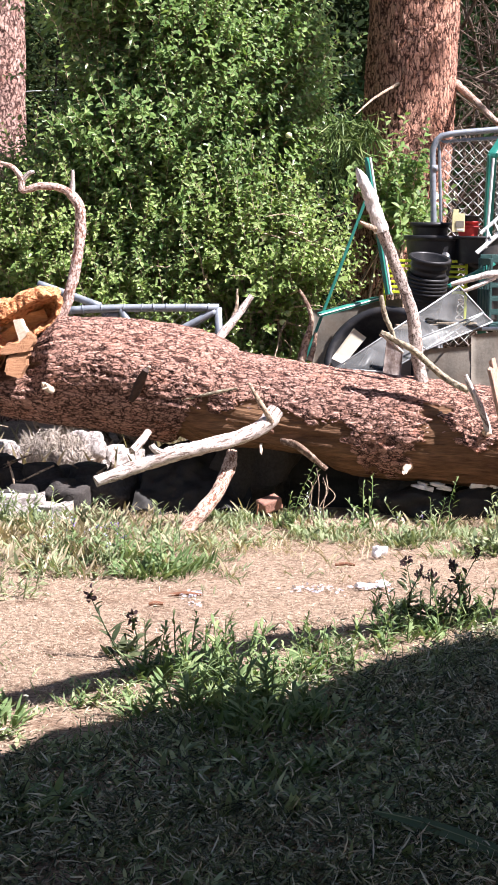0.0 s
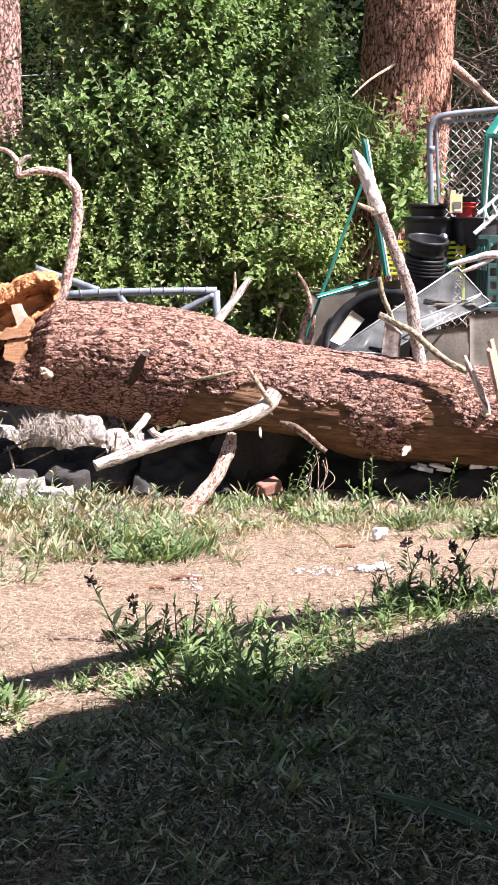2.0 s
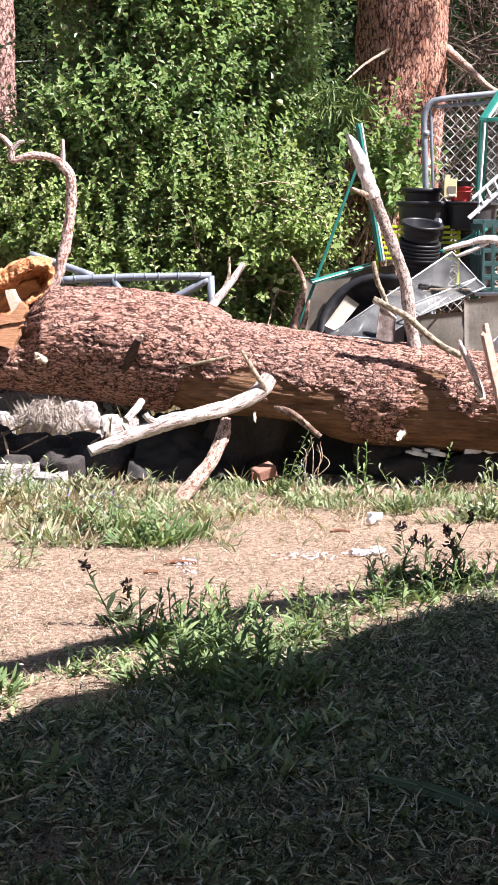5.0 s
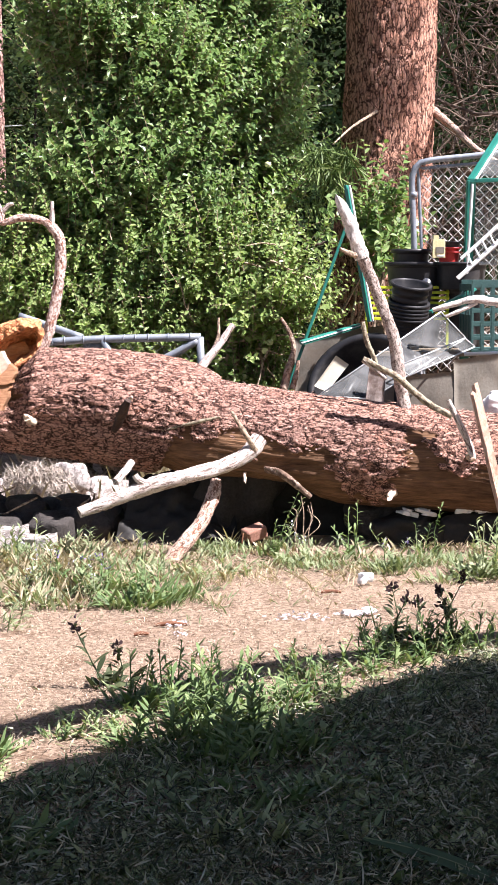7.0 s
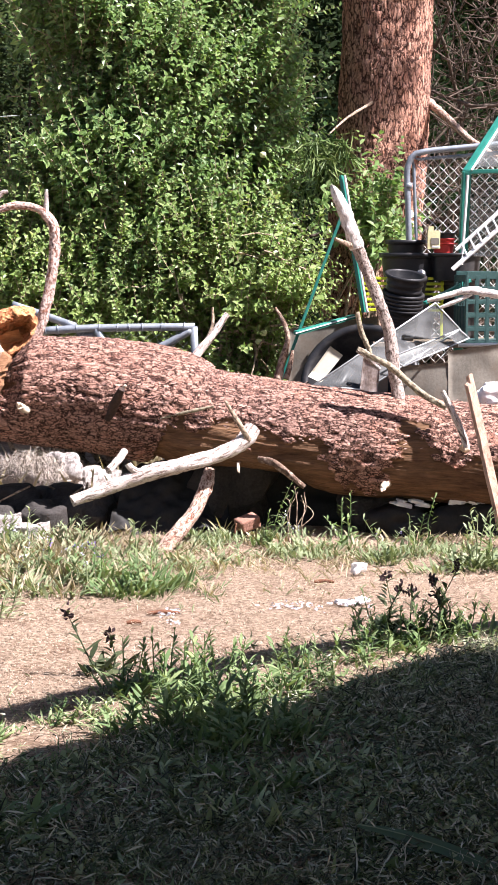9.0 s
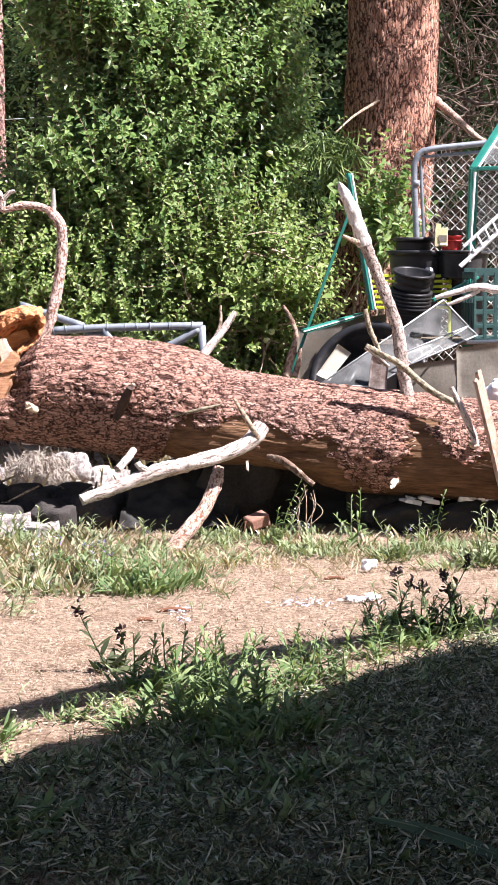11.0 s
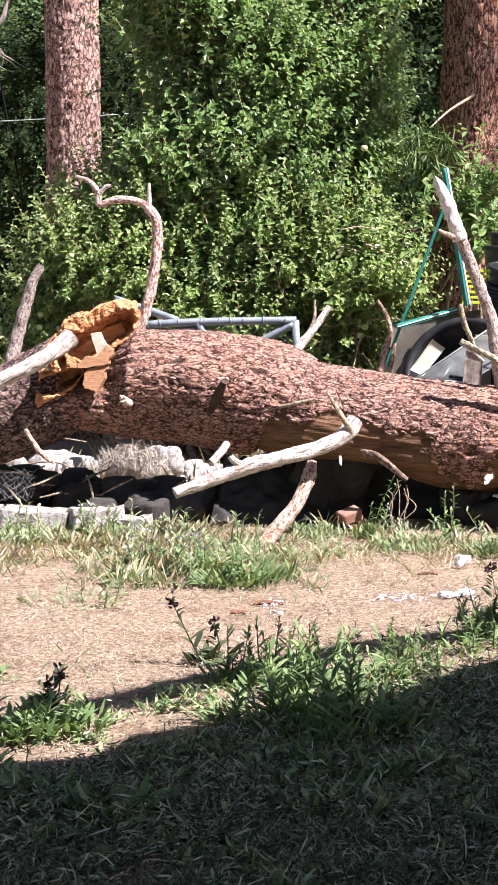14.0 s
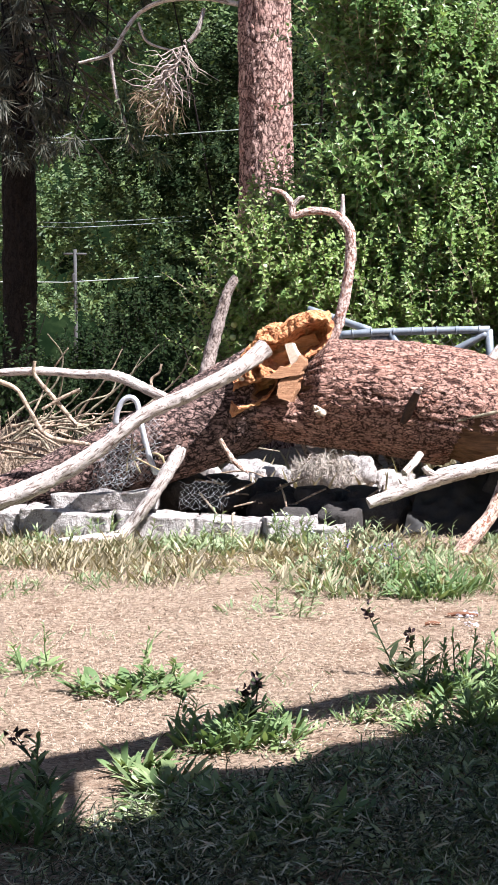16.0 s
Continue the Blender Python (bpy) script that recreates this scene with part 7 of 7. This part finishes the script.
for k, (x, y, n, ln, w, sp, up, st, sh) in enumerate([
        (-0.61, 4.79, 60, 0.17, 0.22, 0.10, 0.5, 0, 0), (-0.06, 4.84, 26, 0.17, 0.20, 0.06, 0.62, 0, 0), (0.03, 4.94, 24, 0.18, 0.20, 0.06, 0.62, 0, 0), (0.14, 4.84, 26, 0.17, 0.22, 0.07, 0.6, 0, 0), (0.29, 5.27, 34, 0.15, 0.2, 0.10, 0.5, 2, 0.12),
        (0.39, 5.45, 34, 0.15, 0.2, 0.12, 0.5, 0, 0), (-0.09, 5.58, 36, 0.19, 0.12, 0.13, 0.5, 0, 0), (0.53, 5.45, 26, 0.13, 0.2, 0.09, 0.55, 1, 0.14), (0.78, 5.38, 30, 0.14, 0.2, 0.11, 0.5, 0, 0), (0.38, 4.79, 28, 0.15, 0.24, 0.09, 0.5, 0, 0),
        (0.63, 4.74, 30, 0.15, 0.2, 0.11, 0.5, 0, 0), (-0.27, 4.56, 30, 0.13, 0.2, 0.10, 0.45, 0, 0), (-0.13, 4.19, 26, 0.14, 0.2, 0.09, 0.5, 0, 0), (0.20, 4.34, 28, 0.14, 0.2, 0.09, 0.5, 0, 0), (-0.51, 4.47, 26, 0.13, 0.24, 0.09, 0.45, 0, 0),
        (-0.82, 4.60, 40, 0.16, 0.24, 0.11, 0.45, 0, 0), (-0.60, 4.98, 40, 0.15, 0.24, 0.11, 0.45, 0, 0), (-1.08, 5.10, 40, 0.17, 0.22, 0.11, 0.5, 0, 0), (-0.46, 6.07, 30, 0.12, 0.2, 0.09, 0.55, 3, 0.12), (-0.30, 5.55, 28, 0.13, 0.16, 0.1, 0.5, 0, 0)]):
    weed("dark green weed rosette in the porch's shade", x, y, n, ln, w, sp, up, 260 + k, F_SHADED, st, sh, name="shade_weed")
for k, (x, y, n, ln, w, sp, up, st, sh) in enumerate([
        (-0.88, 8.45, 90, 0.15, 0.2, 0.26, 0.6, 6, 0.2), (-0.45, 8.4, 120, 0.17, 0.16, 0.2, 0.62, 3, 0.2), (-0.30, 8.55, 100, 0.17, 0.15, 0.16, 0.65, 2, 0.2), (-0.70, 8.8, 110, 0.16, 0.18, 0.25, 0.6, 6, 0.22),
        (-1.05, 8.95, 80, 0.15, 0.18, 0.25, 0.6, 5, 0.2), (-0.35, 9.1, 80, 0.15, 0.18, 0.22, 0.6, 5, 0.22), (-1.15, 7.9, 60, 0.11, 0.2, 0.25, 0.5, 3, 0.15), (-0.1, 9.3, 60, 0.14, 0.18, 0.2, 0.6, 3, 0.2),
        (-0.6, 9.4, 80, 0.15, 0.18, 0.25, 0.6, 6, 0.24), (0.85, 9.3, 60, 0.16, 0.16, 0.10, 0.7, 2, 0.2), (1.32, 9.15, 80, 0.18, 0.22, 0.16, 0.6, 6, 0.34), (1.1, 9.0, 40, 0.13, 0.2, 0.12, 0.6, 0, 0),
        (-2.1, 9.5, 80, 0.16, 0.16, 0.24, 0.62, 0, 0), (-2.5, 9.3, 70, 0.15, 0.16, 0.24, 0.6, 0, 0), (-1.75, 9.6, 70, 0.15, 0.16, 0.22, 0.6, 2, 0.2), (-2.85, 9.1, 80, 0.15, 0.18, 0.3, 0.55, 0, 0),
        (-1.2, 9.72, 60, 0.16, 0.16, 0.2, 0.66, 5, 0.2), (-1.5, 9.78, 60, 0.16, 0.15, 0.2, 0.66, 4, 0.2), (-1.8, 9.75, 60, 0.17, 0.15, 0.2, 0.68, 4, 0.22), (-2.3, 9.72, 60, 0.16, 0.15, 0.2, 0.66, 4, 0.2), (-2.6, 9.7, 60, 0.17, 0.15, 0.22, 0.66, 4, 0.2), (-0.9, 9.75, 60, 0.16, 0.16, 0.2, 0.66, 5, 0.2), (0.45, 9.7, 50, 0.14, 0.16, 0.2, 0.66, 4, 0.2), (1.0, 9.55, 40, 0.14, 0.16, 0.14, 0.66, 3, 0.2)]):
    weed("soft grey-green weed patch at the trunk's foot", x, y, n, ln, w, sp, up, 300 + k, F_WEED if k in (1, 2, 3) else F_GREY, st, sh, M_PURPLE if k in (3, 9) else M_LILAC if k in (0, 4, 17, 22) else None, name="flowering_weed")
for k, (x, y, st, sh) in enumerate([(-0.50, 6.72, 1, 0.24), (-0.42, 6.8, 1, 0.22), (0.70, 7.55, 2, 0.28), (0.84, 7.5, 2, 0.30), (-0.98, 5.95, 2, 0.17), (-1.46, 5.05, 1, 0.2), (0.96, 7.45, 2, 0.27)]):
    weed("tall dark-stemmed weed with dark flower buds", x, y, 8, 0.16, 0.42, 0.03, 0.6, 400 + k, F_DARK, st, sh, M_BUD, name="budding_weed")
for k, (x, y, sh) in enumerate([(0.24, 10.0, 0.34), (0.69, 9.85, 0.36), (0.20, 9.95, 0.28), (1.42, 9.5, 0.34), (0.72, 9.8, 0.25), (1.12, 9.9, 0.3)]):
    weed("tall leafy weed standing before the dark gap under the trunk", x, y, 12, 0.13, 0.22, 0.05, 0.7, 450 + k, F_WEED, 2, sh, name="tall_weed")


def vine():
    t = thing("dry_vine", "thin dry vine stems hanging by the trunk", "vine", at=(0.45, 10.0, 0))
    rs = np.random.RandomState(66)
    for k in range(6):
        x = 0.42 + rs.uniform(-0.06, 0.10)
        pts = [(x, 9.95, 0.0, 0.004), (x + rs.normal(0, 0.04), 9.93, rs.uniform(0.07, 0.13), 0.0035), (x + rs.normal(0, 0.03), 9.95, rs.uniform(0.16, 0.24), 0.003), (x + rs.normal(0, 0.04), 10.0, rs.uniform(0.24, 0.34), 0.002)]
        part("stem", limb_mesh("stem", pts, 5, 0.02, 0.2, k), M_TWIG, t)


vine()


def scatter(n, x0, x1, y0, y1, seed, density):
    rs = np.random.RandomState(seed)
    x, y = rs.uniform(x0, x1, n), rs.uniform(y0, y1, n)
    keep = rs.rand(n) < density(x, y)
    return x[keep], y[keep], rs


shade = lambda x, y: np.clip((6.42 + 1.087 * (x + 0.52) - y) * 4 + 0.5, 0, 1)


def straw():
    """Dry straw and pine needles lying on the soil."""
    x, y, rs = scatter(270000, -3.3, 2.0, 4.0, 10.4, 71, lambda x, y: np.clip(0.25 + 1.1 * fbm(x * 1.3, y * 1.3, 3, 2), 0, 1) * np.where(np.abs(x + 0.10 * (y - 4)) < 0.35 * y, 1, 0.25) * (1 - 0.6 * shade(x, y)))
    n = len(x)
    a = rs.uniform(0, 6.3, n)
    L = rs.uniform(0.012, 0.06, n) * rs.uniform(0.6, 1.2, n)
    P = np.stack([x, y, ground_height(x, y) + 0.026 * rs.uniform(0.05, 1, n) ** 2], -1)
    Dn = np.stack([np.cos(a), np.sin(a), rs.normal(0.0, 0.16, n)], -1)
    v, f = slivers(P, Dn, L, rs.uniform(0.0015, 0.0042, n), rs.normal(0.002, 0.005, n))
    tagged(part("straw", mesh_of("straw", v, f, False), F_STRAW), "scattered pale straw and pine needles on the ground", "straw", kind="stuff")


straw()


def grass(name, label, n, box, seed, density, length, material, upright=0.8, width=0.03):
    x, y, rs = scatter(n, *box, seed, density)
    n = len(x)
    a = rs.uniform(0, 6.3, n)
    P = np.stack([x, y, ground_height(x, y) - 0.003], -1)
    Dn = unit(np.stack([np.cos(a) * (1 - upright), np.sin(a) * (1 - upright), upright * rs.uniform(0.3, 1.3, n)], -1))
    L = length * rs.uniform(0.4, 1.2, n)
    N = unit(np.stack([np.cos(a + 1.57), np.sin(a + 1.57), 0.4 + 0 * a], -1))
    v, f = leaves(P, Dn, N, L, np.maximum(L * width, 0.003) * rs.uniform(0.8, 1.4, n), 0.2, 0.4)
    tagged(part(name, mesh_of(name, v, f, False), material), label, "grass", kind="stuff")


right = lambda x, y: np.where(x > 0.0, np.clip((y - 9.25) * 2.2, 0.0, 0.6), 1.0)
patch = lambda x, y, s, lo: np.clip((fbm(x * 2.2 + s, y * 2.2, 4, s) - lo) * 6, 0, 1)
grass("grass", "pale green and dry grass along the fallen trunk", 15000, (-3.4, 2.0, 8.3, 10.2), 81, lambda x, y: patch(x, y, 3, 0.40) * np.clip((y - 8.7) * 1.6, 0.1, 1), 0.07, F_GRASS, 0.6, 0.045)
grass("green_grass", "green grass tufts along the fallen trunk", 12000, (-3.4, 2.0, 7.8, 10.2), 82, lambda x, y: patch(x, y, 5, 0.46) * np.clip((y - 7.8), 0.1, 1) * right(x, y), 0.06, F_GREY, 0.55, 0.10)

grass("wispy_grass", "wispy pale dry grass standing before the concrete blocks", 8000, (-3.3, -0.7, 8.2, 9.95), 90, lambda x, y: patch(x, y, 17, 0.42) * np.clip((y - 8.2) * 1.2, 0.15, 1), 0.12, F_GRASS, 0.72, 0.025)


def lawn(name, label, n, density, seed, length, lift, material, width):
    """Fine blades of the rough lawn in the porch's shade."""
    x, y, rs = scatter(n, -1.8, 1.6, 3.9, 7.6, seed, density)
    n = len(x)
    a = rs.uniform(0, 6.3, n)
    P = np.stack([x, y, ground_height(x, y) + rs.uniform(-0.003, 0.012, n)], -1)
    Dn = np.stack([np.cos(a), np.sin(a), np.abs(rs.normal(lift, 0.5, n))], -1)
    L = length * rs.uniform(0.35, 1.2, n)
    v, f = slivers(P, Dn, L, width * rs.uniform(0.6, 1.4, n), L * rs.normal(0.12, 0.1, n))
    tagged(part(name, mesh_of(name, v, f, False), material), label, "grass", kind="stuff")




def seen(x, y):
    d = (x + 0.52) * 0.736 - (y - 6.42) * 0.677
    return np.where((d > -0.15) & (d < 0.62), 0.06, 1.0) * np.clip((x + 1.25) * 3 + 0.4, 0.25, 1) * np.where((x > -0.30 * y - 0.1) & (x < 0.18 * y + 0.1), 1.0, 0.15)


lawn("shaded_grass", "thin rough grass in the porch's shade", 60000, lambda x, y: patch(x, y, 7, 0.46) * shade(x, y) * seen(x, y), 83, 0.07, 0.55, F_SHADED, 0.0045)


def dry_mat():
    """Curled dry grass matted in the porch's shade, near-black strands standing in for its shaded gaps."""
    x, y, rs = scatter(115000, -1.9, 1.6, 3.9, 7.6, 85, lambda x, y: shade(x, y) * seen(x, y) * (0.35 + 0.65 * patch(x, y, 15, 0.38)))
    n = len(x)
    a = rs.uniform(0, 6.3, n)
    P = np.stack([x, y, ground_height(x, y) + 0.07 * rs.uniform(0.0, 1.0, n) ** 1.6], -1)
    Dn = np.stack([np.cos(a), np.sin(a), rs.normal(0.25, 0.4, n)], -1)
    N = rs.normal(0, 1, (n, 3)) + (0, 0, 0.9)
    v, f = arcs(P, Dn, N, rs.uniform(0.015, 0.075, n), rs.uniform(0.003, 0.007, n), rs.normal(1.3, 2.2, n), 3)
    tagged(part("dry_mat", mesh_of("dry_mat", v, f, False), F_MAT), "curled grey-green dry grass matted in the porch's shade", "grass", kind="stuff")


dry_mat()


def low_weeds(name, label, n, box, seed, density, sizes, material, lift=(0.3, 1.6), slim=(0.16, 0.36)):
    """Low leafy rosettes."""
    x, y, rs = scatter(n, *box, seed, density)
    per = 12
    n = len(x) * per
    size = np.repeat(rs.uniform(*sizes, len(x)), per)
    a = rs.uniform(0, 6.3, n)
    X, Y = np.repeat(x, per) + rs.normal(0, 0.02, n), np.repeat(y, per) + rs.normal(0, 0.02, n)
    P = np.stack([X, Y, ground_height(X, Y) + np.repeat(rs.uniform(0, 0.4, len(x)), per) * size], -1)
    up = rs.uniform(*lift, n)
    Dn = np.stack([np.cos(a), np.sin(a), up], -1)
    N = np.stack([-np.cos(a) * up, -np.sin(a) * up, 1 + 0 * a], -1) + rs.normal(0, 0.2, (n, 3))
    L = size * rs.uniform(0.5, 1.2, n)
    tagged(part(name, mesh_of(name, *arcs(P, Dn, N, L, L * rs.uniform(*slim, n), rs.uniform(0.2, 1.5, n), 4, (0.3, 0.8, 1.0, 0.8, 0.06)), False), material), label, "weed", kind="stuff")


low_weeds("low_weeds", "low broad-leaved weeds in the porch's shade", 7600, (-1.8, 1.6, 3.95, 7.2), 84, lambda x, y: (0.25 + 0.75 * patch(x, y, 9, 0.45)) * shade(x, y) * seen(x, y), (0.02, 0.065), F_SHADED)
band = lambda x, y, s, lo: patch(x, y, s, lo) * np.clip((y - 8.6) * 1.5, 0.06, 1) * right(x, y)
low_weeds("leafy_weeds", "pale green leafy weeds along the fallen trunk", 6200, (-3.4, 2.0, 8.0, 10.25), 88, lambda x, y: band(x, y, 21, 0.45), (0.025, 0.08), F_GREY, (0.6, 4.0), (0.10, 0.18))
low_weeds("dry_weeds", "straw-coloured dry weeds along the fallen trunk", 1100, (-3.6, 2.0, 8.2, 10.25), 89, lambda x, y: band(x, y, 25, 0.40), (0.03, 0.11), F_GRASS, (0.8, 4.0), (0.06, 0.18))


def long_blade():
    """Broad strap leaves close to the camera, folded along a pale midrib."""
    t = thing("blade_weed", "broad dark green strap leaves arching over the grass", "weed", at=(0.36, 4.72, gz(0.36, 4.72)))
    for k, (x, y, dx, dy, dz, ln, w, curl) in enumerate(((0.37, 4.70, 0.80, -0.62, 0.06, 0.50, 0.060, 0.35), (0.38, 4.70, 0.55, -0.5, 0.45, 0.20, 0.030, 1.0), (0.36, 4.68, 0.1, -0.7, 0.35, 0.22, 0.034, 1.0), (0.33, 4.7, -0.7, -0.3, 0.4, 0.20, 0.036, 1.1))):
        P, Dn = np.array([(x, y, gz(x, y) + (0.07 if k == 0 else 0.0))]), np.array([(dx, dy, dz)])
        N = np.array([(-dx * dz, -dy * dz - 0.25, dx * dx + dy * dy)])
        part("strap_leaf", mesh_of("strap_leaf", *arcs(P, Dn, N, ln, w, curl, 9, (0.25, 0.8, 1, 1, 0.85, 0.06))), F_STRAP, t)
        part("midrib", mesh_of("midrib", *arcs(P + (0, -0.001, 0.003), Dn, N, ln * 0.98, w * 0.10, curl, 9, (1, 1, 0.8, 0.5, 0.2))), F_GREY, t)


long_blade()
grass("sparse_grass", "sparse small grass sprouts on the open straw", 2600, (-3.4, 1.8, 5.5, 9.0), 86, lambda x, y: patch(x, y, 11, 0.5), 0.06, F_GREY, 0.6, 0.08)
grass("hedge_grass", "grass and dry stems below the hedge", 16000, (-3.4, 1.6, 11.0, 13.6), 87, lambda x, y: patch(x, y, 13, 0.3) * np.where((x > -2.3) & (x < -0.6), 0.03, 1), 0.22, F_GRASS, 0.85, 0.03)


def dry_mounds():
    """Grey dry grass mounds in the light behind the trunk."""
    rs = np.random.RandomState(95)
    for k, (x, y, r, h) in enumerate(((-1.38, 12.15, 0.17, 0.36), (-1.24, 12.2, 0.15, 0.32), (-1.52, 12.25, 0.14, 0.26))):
        n = 1500
        a, q = rs.uniform(0, 6.3, n), rs.uniform(0.02, 1, n)
        nrm = np.stack([np.cos(a) * (1 - q), np.sin(a) * (1 - q), q], -1)
        P = np.array((x, y, 0.0)) + np.stack([r * np.cos(a) * np.sqrt(1 - q * q), r * np.sin(a) * np.sqrt(1 - q * q), h * 0.8 * q], -1) + rs.normal(0, 0.012, (n, 3))
        Dn = rs.normal(0, 1, (n, 3)) + (0, 0, -0.5)
        tagged(part("dry_grass_mound", mesh_of("dry_grass_mound", *arcs(P, Dn, nrm + rs.normal(0, 0.3, (n, 3)), rs.uniform(0.05, 0.13, n), rs.uniform(0.003, 0.007, n), rs.normal(0.8, 0.8, n), 4), False), M_DRYGRASS), "grey-tan dead grass mound in bright sun", "grass", "dead grass mounds", "stuff")


M_DRYGRASS = surface("dead_grass", (0.17, 0.14, 0.11), (0.56, 0.49, 0.42), 20, 120, 0.9)
dry_mounds()
